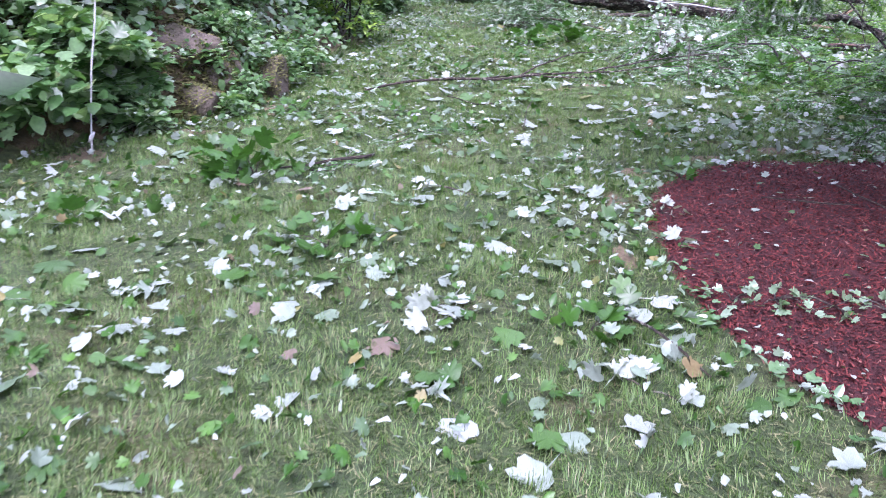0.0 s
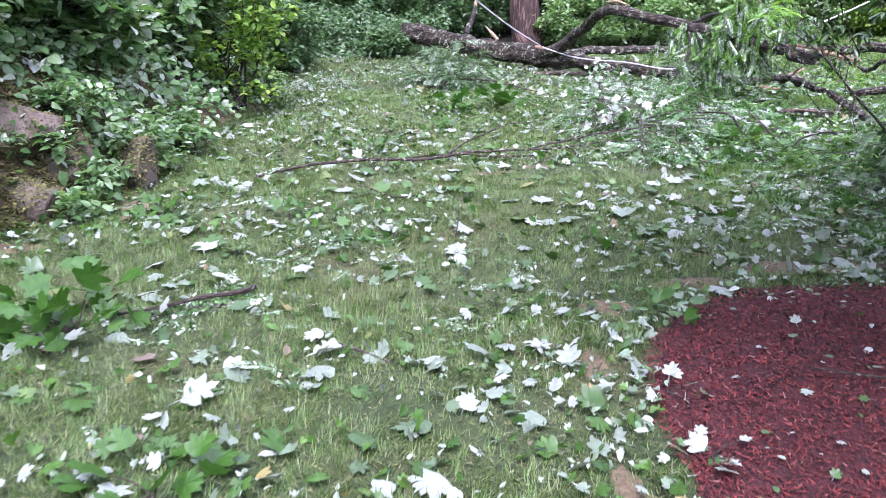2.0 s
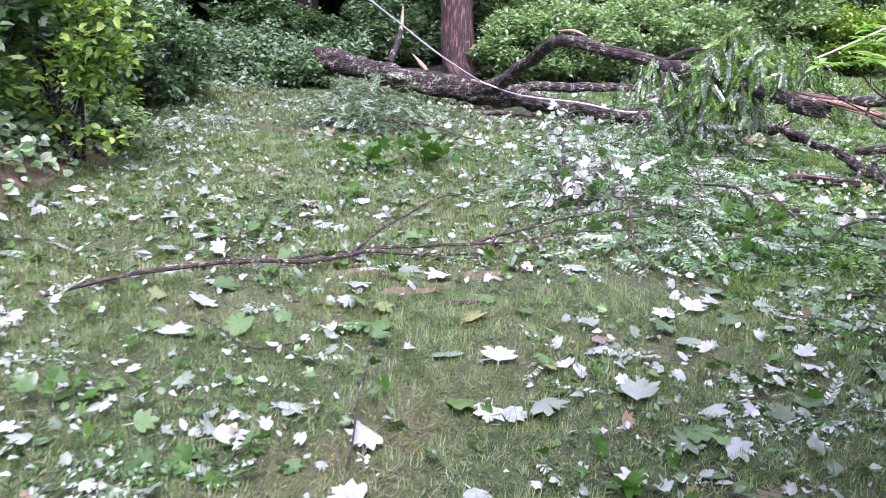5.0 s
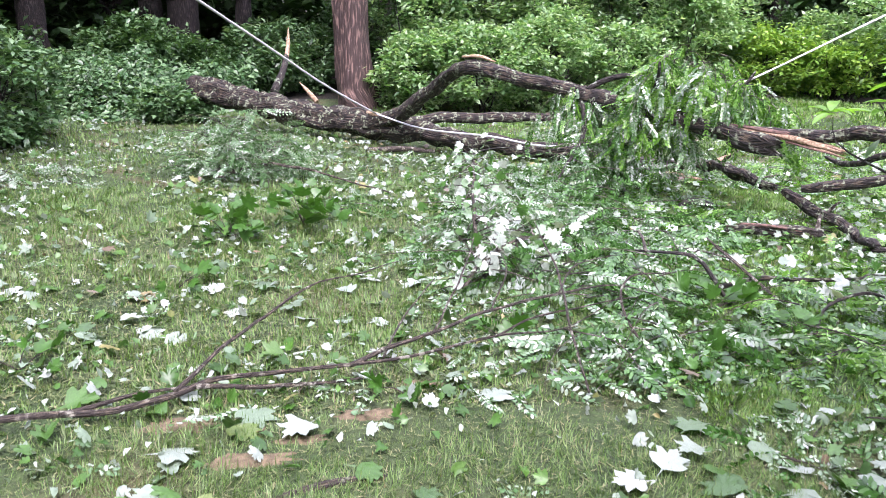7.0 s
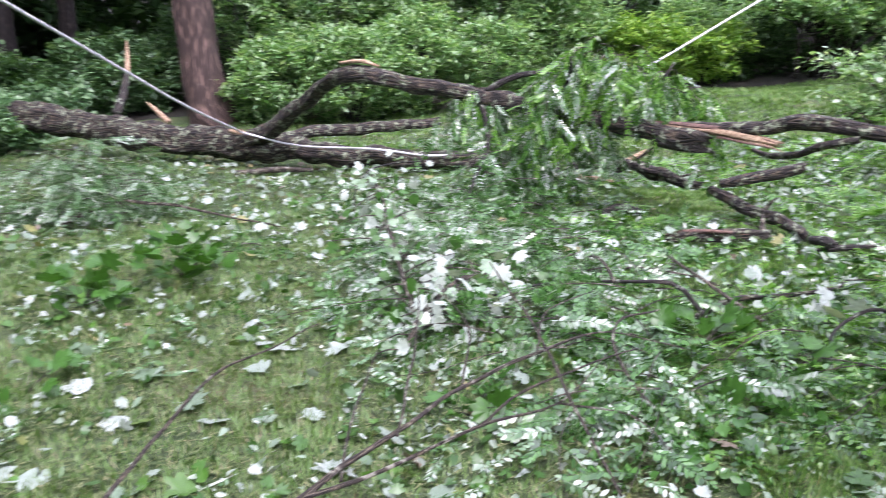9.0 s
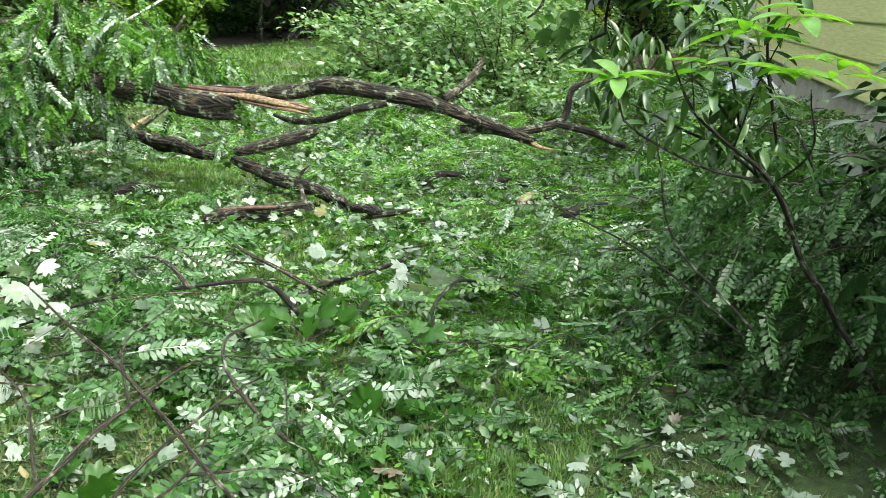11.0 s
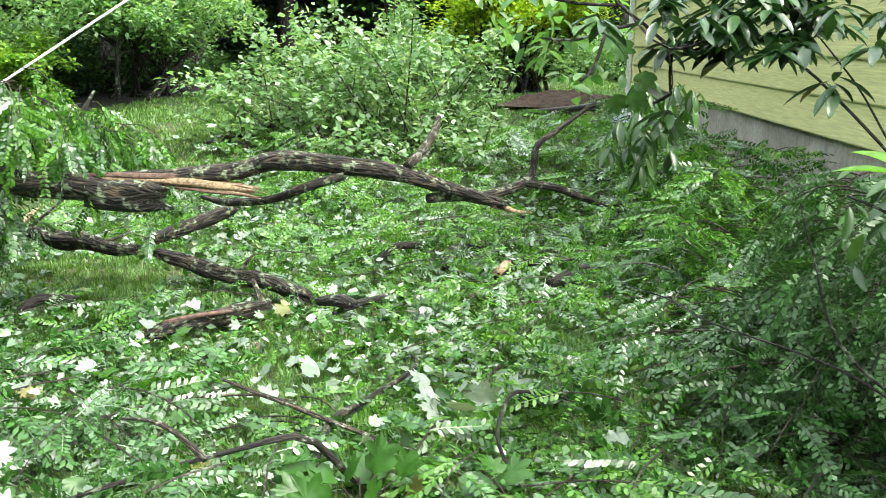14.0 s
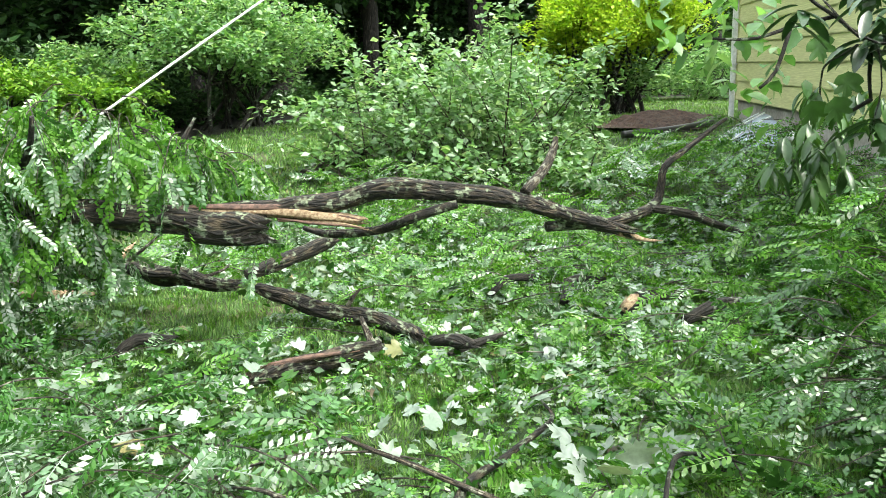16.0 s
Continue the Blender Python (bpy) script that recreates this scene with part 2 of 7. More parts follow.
FOOT_X = np.array([-4.6, -4.0, -3.5, -3.15, -2.85, -2.6, -2.42, -2.22, -2.2, -2.0, -1.95, -2.6, -6.0])


def land(x, y):
    """Height of the ground: a near-level lawn, a bank on one side, a rise to the house and to the woods."""
    x, y = np.asarray(x, float), np.asarray(y, float)
    z = -0.09 * smooth(y, -1, 6)
    z = z + 0.012 * np.sin(x * 2.1 + 0.7 * y) + 0.012 * np.sin(1.7 * y - 1.3 * x) + 0.006 * np.sin(5.1 * x + 4.3 * y)
    d = np.interp(y, FOOT_Y, FOOT_X) - x
    high = 1.25 * smooth(y, 2, 6.5) * (1 - 0.75 * smooth(y, 9.0, 15.0))
    z = z + high * smooth(d, -0.1, 1.3) + 0.1 * smooth(d, 1, 6) * (0.6 + 0.4 * np.sin(y * 1.3))
    z = z + (0.42 * smooth(x, 6.0, 10.5) + 0.16 * smooth(x, 10.5, 15)) * smooth(y, 2, 8)
    z = z + 0.45 * smooth(y, 19.5, 26)
    z = z + 9.0 * smooth(np.hypot(x - 6, y - 8), 34, 75)
    return z


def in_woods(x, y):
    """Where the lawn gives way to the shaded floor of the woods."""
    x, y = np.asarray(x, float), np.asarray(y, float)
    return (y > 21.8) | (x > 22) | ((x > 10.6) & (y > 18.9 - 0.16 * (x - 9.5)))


def frames_of(d, up):
    """Rotation matrices whose y runs along d and whose z leans to up."""
    d = d / np.linalg.norm(d, axis=1, keepdims=True)
    x = np.cross(d, up)
    x = x / np.maximum(np.linalg.norm(x, axis=1, keepdims=True), 1e-6)
    return np.stack([x, d, np.cross(x, d)], axis=2)


def mesh_of(name, v, tris, mat, uv=None):
    me = bpy.data.meshes.new(name)
    v, tris = np.asarray(v, np.float32), np.asarray(tris, np.int32)
    me.vertices.add(len(v))
    me.vertices.foreach_set("co", v.ravel())
    me.loops.add(tris.size)
    me.loops.foreach_set("vertex_index", tris.ravel())
    me.polygons.add(len(tris))
    k = tris.shape[1]
    me.polygons.foreach_set("loop_start", np.arange(0, tris.size, k, dtype=np.int32))
    me.polygons.foreach_set("loop_total", np.full(len(tris), k, np.int32))
    me.update(calc_edges=True)
    if uv is not None:
        lay = me.uv_layers.new(name="UVMap")
        lay.data.foreach_set("uv", np.asarray(uv, np.float32)[tris.ravel()].ravel())
    me.materials.append(mat)
    return me


def shade_smooth(me):
    me.polygons.foreach_set("use_smooth", np.ones(len(me.polygons), bool))
    return me


def part(name, me, parent, label=""):
    ob = new(name, me)
    ob.parent = parent
    return tagged(ob, label) if label else ob


def thing(name, at, label, category, group="", kind=""):
    ob = new(name)
    ob.empty_display_size = 0.1
    ob.location = at
    return tagged(ob, label, category, group, kind)


def local(v, at):
    return np.asarray(v, float) - np.asarray(at, float)


def scatter(tpl, o, r, s):
    """Copies of a small template (vertices, triangles) at the places o, turned by r, sized by s."""
    tv, tt = tpl
    o, s = np.asarray(o, float), np.asarray(s, float)
    v = np.einsum("nij,kj->nki", r, tv) * s[:, None, None] + o[:, None, :]
    t = tt[None] + (np.arange(len(o)) * len(tv))[:, None, None]
    return v.reshape(-1, 3), t.reshape(-1, 3)


def join(pieces):
    vs, ts, base = [], [], 0
    for v, t in pieces:
        vs.append(v)
        ts.append(t + base)
        base += len(v)
    return np.concatenate(vs), np.concatenate(ts)


# ---- leaf shapes, one long along y ----
def maple_template(cup=0.08, droop=0.1):
    half = [(0.0, 1.0), (0.07, 0.84), (0.18, 0.85), (0.17, 0.68), (0.35, 0.75), (0.52, 0.74), (0.44, 0.57), (0.37, 0.47), (0.55, 0.38), (0.50, 0.23), (0.34, 0.12), (0.14, 0.06)]
    ring = half + [(0.0, 0.02)] + [(-x, y) for x, y in half[:0:-1]]
    v = [(0, 0.36, 0.0)] + [(x, y, cup * abs(x) * 2 - droop * (y - 0.3) ** 2) for x, y in ring]
    n = len(ring)
    t = [(0, 1 + (i + 1) % n, 1 + i) for i in range(n)]
    b = len(v)
    v += [(-0.008, 0.03, 0), (0.008, 0.03, 0), (0.03, -0.42, 0.03)]
    t.append((b, b + 1, b + 2))
    return np.array(v, float), np.array(t)


def oval_template(w=0.26, fold=0.08, droop=0.12):
    v = [(0, 0, 0), (w, 0.32, fold), (w * 0.8, 0.7, fold - droop * 0.5), (0, 1, -droop), (-w * 0.8, 0.7, fold - droop * 0.5), (-w, 0.32, fold), (0, 0.5, 0)]
    t = [(0, 1, 6), (1, 2, 6), (2, 3, 6), (3, 4, 6), (4, 5, 6), (5, 0, 6)]
    return np.array(v, float), np.array(t)


def long_leaf_template(w, fold, droop):
    """A long smooth-edged leaf with a folded midrib."""
    rows = [(0.0, 0.12), (0.12, 0.5), (0.3, 0.88), (0.5, 1.0), (0.7, 0.86), (0.87, 0.5), (1.0, 0.0)]
    v = [(x * w * k, y, fold * abs(x) * k - droop * y * y) for y, k in rows for x in (-1, 0, 1)]
    t = [q for i in range(len(rows) - 1) for j in (0, 1) for q in ((3 * i + j, 3 * i + j + 1, 3 * i + j + 4), (3 * i + j, 3 * i + j + 4, 3 * i + j + 3))]
    return np.array(v, float), np.array(t)


def small_leaf_template(w=0.3, fold=0.08):
    v = [(0, 0, 0), (w, 0.45, fold), (0, 1, -0.05), (-w, 0.45, fold)]
    return np.array(v, float), np.array([(0, 1, 2), (0, 2, 3)])


def frond_template(pairs, bend, seed, fine=True, lw=0.034, ll=0.18):
    """A pinnate leaf of length 1: a thin midrib with paired oval leaflets."""
    r = np.random.default_rng(seed)
    v, t = [], []

    def rib(s):
        return np.array([0.05 * math.sin(3 * s + seed), s, -bend * s * s])
    ribs = 4 if fine else 2
    for i in range(ribs):
        a, c, b = rib(i / ribs), rib((i + 1) / ribs), len(v)
        v += [a + (0.006, 0, 0), a - (0.006, 0, 0), c - (0.005, 0, 0), c + (0.005, 0, 0)]
        t += [(b, b + 1, b + 2), (b, b + 2, b + 3)]
    spots = [(0.16 + 0.78 * i / (pairs - 1), sd) for i in range(pairs) for sd in (-1, 1)] + [(0.98, 0)]
    for s, sd in spots:
        a = rib(s)
        ang = sd * radians(62 + r.uniform(-12, 12) - 18 * s)
        dx, dy = math.sin(ang), math.cos(ang)
        ln = ll * r.uniform(0.8, 1.1) * (1 - 0.25 * abs(s - 0.5))
        drop = r.uniform(-0.1, 0.55)
        b = len(v)
        shape = ((0.06, 0.0), (0.35, lw), (0.75, lw * 0.9), (1.0, 0.0), (0.75, -lw * 0.9), (0.35, -lw)) if fine else ((0.06, 0.0), (0.6, lw * 1.15), (1.0, 0.0), (0.5, -lw * 1.15))
        for k, w in shape:
            p = a + np.array([dx, dy, 0]) * ln * k + np.array([-dy, dx, 0]) * w
            p[2] -= drop * ln * k
            v.append(p)
        t += [(b, b + 1, b + 5), (b + 1, b + 2, b + 4), (b + 1, b + 4, b + 5), (b + 2, b + 3, b + 4)] if fine else [(b, b + 1, b + 3), (b + 1, b + 2, b + 3)]
    return np.array(v, float), np.array(t)


def crumpled(tpl, fold, amount, seed):
    """A leaf folded along its midrib and crumpled."""
    v, t = tpl
    r = np.random.default_rng(seed)
    v = v.copy()
    v[:, 0] *= r.uniform(0.8, 1.1)
    right = v[:, 0] > 0
    v[right, 2] += v[right, 0] * fold
    v[right, 0] *= 1 - 0.35 * abs(fold)
    v[:, :3] += r.normal(0, amount, v.shape)
    return v, t


MAPLES = [crumpled(maple_template(c, d), f, a, k) for c, d, f, a, k in ((0.03, 0.06, 0.06, 0.018, 7), (0.08, 0.1, 0.15, 0.02, 1), (-0.06, 0.12, -0.1, 0.022, 2), (0.12, 0.25, 0.4, 0.028, 3), (-0.1, 0.08, 0.06, 0.025, 4), (0.04, 0.3, -0.25, 0.026, 5))]
OVAL, LONG_OVAL, SMALL, GLOSSY = oval_template(), oval_template(0.17, 0.05, 0.22), small_leaf_template(), long_leaf_template(0.15, 0.06, 0.22)
FRONDS = [frond_template(10, 0.12, 1), frond_template(11, 0.3, 2), frond_template(9, 0.5, 3)]
FRONDS_FAR = [frond_template(9, 0.12, 1, False), frond_template(10, 0.3, 2, False), frond_template(8, 0.5, 3, False)]
BLADE = (np.array([(-0.5, 0, 0), (0.5, 0, 0), (0.42, 0.07, 0.48), (-0.42, 0.07, 0.48), (0.0, 0.42, 0.88)], float), np.array([(0, 1, 2), (0, 2, 3), (3, 2, 4)]))


def unit(n):
    d = rng.normal(size=(n, 3))
    return d / np.linalg.norm(d, axis=1, keepdims=True)


def scatter_mixed(tpls, o, d, up, s):
    """Scatter with a random one of several templates."""
    pick = rng.integers(0, len(tpls), len(o))
    r = frames_of(d, up)
    return join([scatter(tp, o[pick == i], r[pick == i], s[pick == i]) for i, tp in enumerate(tpls) if (pick == i).any()])


# ---- limbs ----
def spline(pts, step):
    """A smooth line through the points, with the radii as a fourth number."""
    p = np.asarray(pts, float)
    q = np.vstack([2 * p[0] - p[1], p, 2 * p[-1] - p[-2]])
    out = []
    for i in range(1, len(q) - 2):
        n = max(2, int(np.linalg.norm(q[i + 1, :3] - q[i, :3]) / step))
        for k in range(n):
            t = k / n
            out.append(0.5 * (2 * q[i] + (q[i + 1] - q[i - 1]) * t + (2 * q[i - 1] - 5 * q[i] + 4 * q[i + 1] - q[i + 2]) * t * t + (3 * q[i] - q[i - 1] - 3 * q[i + 1] + q[i + 2]) * t ** 3))
    out.append(q[-2])
    return np.array(out)


def limb_mesh(name, pts, mat, sides=12, step=0.06, rough=0.12, crook=0.0, jag=0.0, seed=0, ridge=0.45):
    """A limb with an uneven, furrowed skin. Points are (x, y, z, radius). jag: how far the far end is torn."""
    p = spline(pts, step)
    n = len(p)
    c, rad = p[:, :3].copy(), np.maximum(p[:, 3], 0.001)
    if crook:
        for i in range(n):
            c[i] += np.array(noise.noise_vector(Vector(c[i]) * 4.0 + Vector((seed, 0, 0)))) * crook * min(1, i / 3)
    tan = np.gradient(c, axis=0)
    up = np.tile((0.13, 0.21, 0.97), (n, 1))
    fr = frames_of(tan, up)
    ang = np.linspace(0, 2 * math.pi, sides, endpoint=False)
    run = np.concatenate([[0], np.cumsum(np.linalg.norm(np.diff(c, axis=0), axis=1))])
    v, uv = [], []
    for i in range(n):
        for j in range(sides):
            a = ang[j]
            f = 1 + rough * (noise.noise(Vector((math.cos(a) * 3.1 + seed, math.sin(a) * 3.1, run[i] * 2.2))) + 0.6 * noise.noise(Vector((math.cos(a) * 7 + seed, math.sin(a) * 7, run[i] * 5.0))))
            if sides >= 14:
                f += ridge * (abs(noise.noise(Vector((math.cos(a) * 5 + seed, math.sin(a) * 5, run[i] * 1.6)))) - 0.25 + 0.6 * abs(noise.noise(Vector((math.cos(a) * 10, math.sin(a) * 10 + seed, run[i] * 4.5)))))
            off = fr[i, :, 0] * math.cos(a) + fr[i, :, 2] * math.sin(a)
            q = c[i] + off * rad[i] * f
            if jag and i >= n - 2:
                q = q + fr[i, :, 1] * jag * (0.3 + noise.noise(Vector((math.cos(a) * 2.5, math.sin(a) * 2.5, seed + 9.0))) * 1.6) * (1 if i == n - 1 else 0.35)
            v.append(q)
            uv.append((abs(a - math.pi) * max(rad[i], 0.012), run[i]))
    f = [(i * sides + j, i * sides + (j + 1) % sides, (i + 1) * sides + (j + 1) % sides, (i + 1) * sides + j) for i in range(n - 1) for j in range(sides)]
    t = [x for q in f for x in ((q[0], q[1], q[2]), (q[0], q[2], q[3]))]
    for i, rev in ((0, True), (n - 1, False)):
        b = len(v)
        v.append(c[i])
        uv.append((0, run[i]))
        for j in range(sides):
            k = (i * sides + j, i * sides + (j + 1) % sides, b)
            t.append(k[::-1] if rev else k)
    return v, t, uv


def limb(name, pts, mat, parent, at=(0, 0, 0), label="", **kw):
    v, t, uv = limb_mesh(name, pts, mat, **kw)
    return part(name, shade_smooth(mesh_of(name, local(v, at), t, mat, uv)), parent, label)


def twigs(lines, mat, name, at, parent, label="", sides=5, step=0.12):
    """Thin twigs, each a part of its own."""
    for i, ln in enumerate(lines):
        v, t, uv = limb_mesh(name, ln, mat, sides=sides, step=step, rough=0.1, crook=0.012, seed=i)
        part(name, shade_smooth(mesh_of(name, local(v, at), t, mat, uv)), parent, label)


def foliage(name, v, t, mat, parent, label="leaves too many to count"):
    return tagged(part(name, mesh_of(name, v, t, mat), parent), label, kind="stuff")


def spray(start, heading, length, rise, droop, fronds, size, thick=0.0042):
    """A leafy twig: its line, and the places, directions and sizes of its fronds."""
    h = np.array([math.cos(heading), math.sin(heading), 0])
    side = np.array([-h[1], h[0], 0])
    wob = rng.uniform(-0.15, 0.15)
    line = []
    for k in range(5):
        s = k / 4
        p = np.array(start) + h * length * s + side * wob * length * math.sin(2.5 * s) + np.array([0, 0, rise * s - droop * s * s])
        p[2] = max(p[2], float(land(p[0], p[1])) + 0.015)
        line.append((*p, thick * (1 - 0.7 * s)))
    ln = np.array(line)
    s = np.sort(rng.uniform(0.12, 1.0, fronds))
    o = np.stack([np.interp(s * 4, np.arange(5), ln[:, k]) for k in range(3)], axis=1)
    sd = np.where(np.arange(fronds) % 2, 1.0, -1.0)[:, None]
    d = h * rng.uniform(0.2, 0.8, (fronds, 1)) + side * sd * rng.uniform(0.5, 1.0, (fronds, 1)) + np.array([0, 0, 1]) * rng.uniform(-0.45, 0.3, (fronds, 1))
    return line, o, d, rng.uniform(0.75, 1.2, fronds) * size


def above_ground(v, lift=0.004):
    g = land(v[:, 0], v[:, 1]) + lift
    v[:, 2] = np.maximum(v[:, 2], g + 0.02 * rng.random(len(v)))
    return v


def leafy_branch(name, at, sprays, mats, label, group="", stems=(), category="branch"):
    """A fallen branch: bare stems, thin twigs and fronds in one or two leaf colours."""
    root = thing(name, at, label, category, group)
    lines, os, ds, ss = [], [], [], []
    for sp in sprays:
        ln, o, d, s = sp
        lines.append(ln)
        os.append(o), ds.append(d), ss.append(s)
    for i, st in enumerate(stems):
        limb("stem", st, M_TWIG if max(q[3] for q in st) < 0.025 else M_BARK, root, at, sides=8, step=0.08, crook=0.02, seed=i + len(name))
    twigs(lines, M_TWIG, "twig", at, root)
    o, d, s = np.concatenate(os), np.concatenate(ds), np.concatenate(ss)
    up = np.array([0, 0, 1.0]) + 0.7 * rng.normal(size=(len(o), 3))
    which = rng.random(len(o)) < mats[2]
    for k, m in ((False, mats[0]), (True, mats[1])):
        sel = which == k
        if sel.any():
            near = 0.8 < at[0] < 5.4 and at[1] < 10.9
            v, t = scatter_mixed(FRONDS if near else FRONDS_FAR, o[sel], d[sel], up[sel], s[sel])
            foliage("foliage", local(above_ground(v), at), t, m, root, "pinnate locust leaves")
    return root


# ---- ground, one sheet to the horizon ----
def axis(lo, hi, fine_lo, fine_hi, step):
    fine = np.arange(fine_lo, fine_hi + 1e-6, step)
    k = np.linspace(0, 1, 22)[1:] ** 2.6
    return np.concatenate([(fine_lo - (fine_lo - lo) * k)[::-1], fine, fine_hi + (hi - fine_hi) * k])


gx, gy = axis(-900, 900, -8, 18, 0.14), axis(-900, 900, -3, 27, 0.14)
GX, GY = np.meshgrid(gx, gy)
GZ = land(GX, GY)
nx, ny = len(gx), len(gy)
idx = np.arange(nx * ny).reshape(ny, nx)
quads = np.stack([idx[:-1, :-1], idx[:-1, 1:], idx[1:, 1:], idx[1:, :-1]], axis=-1).reshape(-1, 4)
ground = tagged(new("ground", shade_smooth(mesh_of("ground", np.stack([GX, GY, GZ], axis=-1).reshape(-1, 3), quads, M_LAWN))),
                "mown lawn with thin grass and bare brown patches", "ground", kind="structure")

ground.data.materials.append(M_BANKSOIL)
ground.data.materials.append(M_WOODFLOOR_SHADED)
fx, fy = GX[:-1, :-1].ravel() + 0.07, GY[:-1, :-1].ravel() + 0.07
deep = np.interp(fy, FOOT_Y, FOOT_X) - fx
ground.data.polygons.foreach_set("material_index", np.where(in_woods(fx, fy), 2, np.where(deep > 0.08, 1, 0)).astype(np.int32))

# the red mulch bed, gently heaped
BED = [(0.90, 4.9), (1.08, 5.4), (1.32, 5.68), (1.7, 5.9), (2.2, 5.97), (3.0, 6.0), (4.2, 5.9), (5.2, 5.2), (5.3, 3.6), (4.4, 2.2), (3.0, 1.6), (1.9, 1.9), (1.3, 2.4), (1.05, 2.9), (0.93, 3.4), (0.87, 4.2)]


def bed_radius(a):
    c = np.array((2.6, 4.0))
    p = np.array(BED) - c
    th, r = np.arctan2(p[:, 1], p[:, 0]), np.linalg.norm(p, axis=1)
    o = np.argsort(th)
    return np.interp(a, th[o], r[o], period=2 * math.pi)


def in_bed(x, y, grow=0.0):
    dx, dy = np.asarray(x) - 2.6, np.asarray(y) - 4.0
    return np.hypot(dx, dy) < bed_radius(np.arctan2(dy, dx)) + grow


def bed_height(x, y):
    dx, dy = np.asarray(x) - 2.6, np.asarray(y) - 4.0
    return land(x, y) + 0.012 + 0.10 * smooth(bed_radius(np.arctan2(dy, dx)) - np.hypot(dx, dy), 0, 0.9)


bv, bt, NA, NR = [], [], 96, 26
for i in range(NR + 1):
    for j in range(NA):
        a = 2 * math.pi * j / NA - math.pi
        r = float(bed_radius(a)) * (i / NR) * (1 + 0.025 * noise.noise(Vector((math.cos(a) * 6, math.sin(a) * 6, 0))))
        x, y = 2.6 + r * math.cos(a), 4.0 + r * math.sin(a)
        z = float(bed_height(x, y)) + 0.02 * noise.noise(Vector((x * 9, y * 9, 0))) * (i < NR) - (0.05 if i == NR else 0)
        bv.append((x, y, z))
for i in range(NR):
    for j in range(NA):
        bt.append((i * NA + j, (i + 1) * NA + j, (i + 1) * NA + (j + 1) % NA, i * NA + (j + 1) % NA))
mulch_bed = tagged(new("mulch_bed", shade_smooth(mesh_of("mulch_bed", bv, bt, M_MULCH_BASE))), "rounded planting bed of red-dyed shredded mulch", "planting bed", kind="structure")
n = 90000
cx, cy = rng.uniform(0.8, 3.9, n), rng.uniform(1.9, 6.1, n)
k = in_bed(cx, cy, -0.01)
cx, cy = cx[k], cy[k]
o = np.stack([cx, cy, bed_height(cx, cy) + rng.uniform(0.0, 0.012, len(cx))], axis=1)
d = unit(len(o)) * (1, 1, 0.35)
CHIP = (np.array([(-0.16, 0.1, 0), (0.04, 0, 0.14), (0.0, 1, 0.10), (0.17, 0.85, 0)], float), np.array([(0, 1, 2), (1, 3, 2)]))
v, t = scatter(CHIP, o, frames_of(d, np.tile((0, 0, 1.0), (len(o), 1)) + 0.4 * unit(len(o))), rng.uniform(0.01, 0.034, len(o)))
tagged(part("mulch_chips", mesh_of("mulch_chips", v, t, M_MULCH), mulch_bed), "shredded red wood chips", kind="stuff")

# bare soil patches where the grass is gone
SOIL = [(0.52, 8.66, 0.17, 0.07), (0.70, 8.80, 0.10, 0.05), (0.98, 8.98, 0.16, 0.06), (1.25, 9.24, 0.12, 0.05), (1.6, 6.6, 0.16, 0.10), (2.05, 6.28, 0.42, 0.13), (2.85, 6.32, 0.5, 0.16), (1.45, 6.02, 0.22, 0.10), (0.72, 5.05, 0.07, 0.16), (0.66, 4.1, 0.06, 0.2), (0.92, 5.75, 0.16, 0.12), (-2.05, 7.75, 0.16, 0.26), (-2.55, 6.75, 0.22, 0.14), (-3.05, 5.9, 0.2, 0.3), (0.25, 9.0, 0.16, 0.08)]
for sx, sy, ra, rb in SOIL:
    sv, st = [(0, 0, 0)], []
    for i in range(28):
        a = 2 * math.pi * i / 28
        q = 1 + 0.8 * noise.noise(Vector((math.cos(a) * 3 + sx, math.sin(a) * 3 + sy, 3)))
        x, y = ra * q * math.cos(a), rb * q * math.sin(a)
        sv += [(x * 0.6, y * 0.6, float(land(sx + x * 0.6, sy + y * 0.6) - land(sx, sy)) + 0.002 * math.sin(i)), (x, y, float(land(sx + x, sy + y) - land(sx, sy)) - 0.009)]
    for i in range(28):
        a, b = 1 + 2 * i, 1 + 2 * ((i + 1) % 28)
        st += [(0, a, b), (a, a + 1, b + 1), (a, b + 1, b)]
    sp = tagged(new("soil_patch", shade_smooth(mesh_of("soil_patch", sv, st, M_BARE))), "worn patch of bare tan soil", "soil", "bare soil patches", "structure")
    sp.location = (sx, sy, float(land(sx, sy)) + 0.006)

# ---- the fallen tree: trunk on the ground, arched limb and broken limbs beyond ----
FT = (2.05, 16.8, float(land(2.05, 16.8)))
fallen_tree = thing("fallen_tree", FT, "storm-felled locust tree lying across the lawn with torn limbs", "fallen tree")
limb("trunk", [(-0.32, 19.28, 0.41, 0.17), (-0.1, 19.05, 0.40, 0.178), (0.6, 18.35, 0.29, 0.165), (1.35, 17.55, 0.19, 0.15), (2.05, 16.85, 0.17, 0.145), (2.7, 16.35, 0.10, 0.115), (3.4, 15.75, 0.06, 0.10), (4.0, 15.25, 0.05, 0.088), (4.5, 14.75, 0.04, 0.075), (4.8, 14.4, 0.05, 0.066)], M_BARK, fallen_tree, FT, "dark furrowed trunk with lichen", sides=26, step=0.06, rough=0.26, crook=0.05)
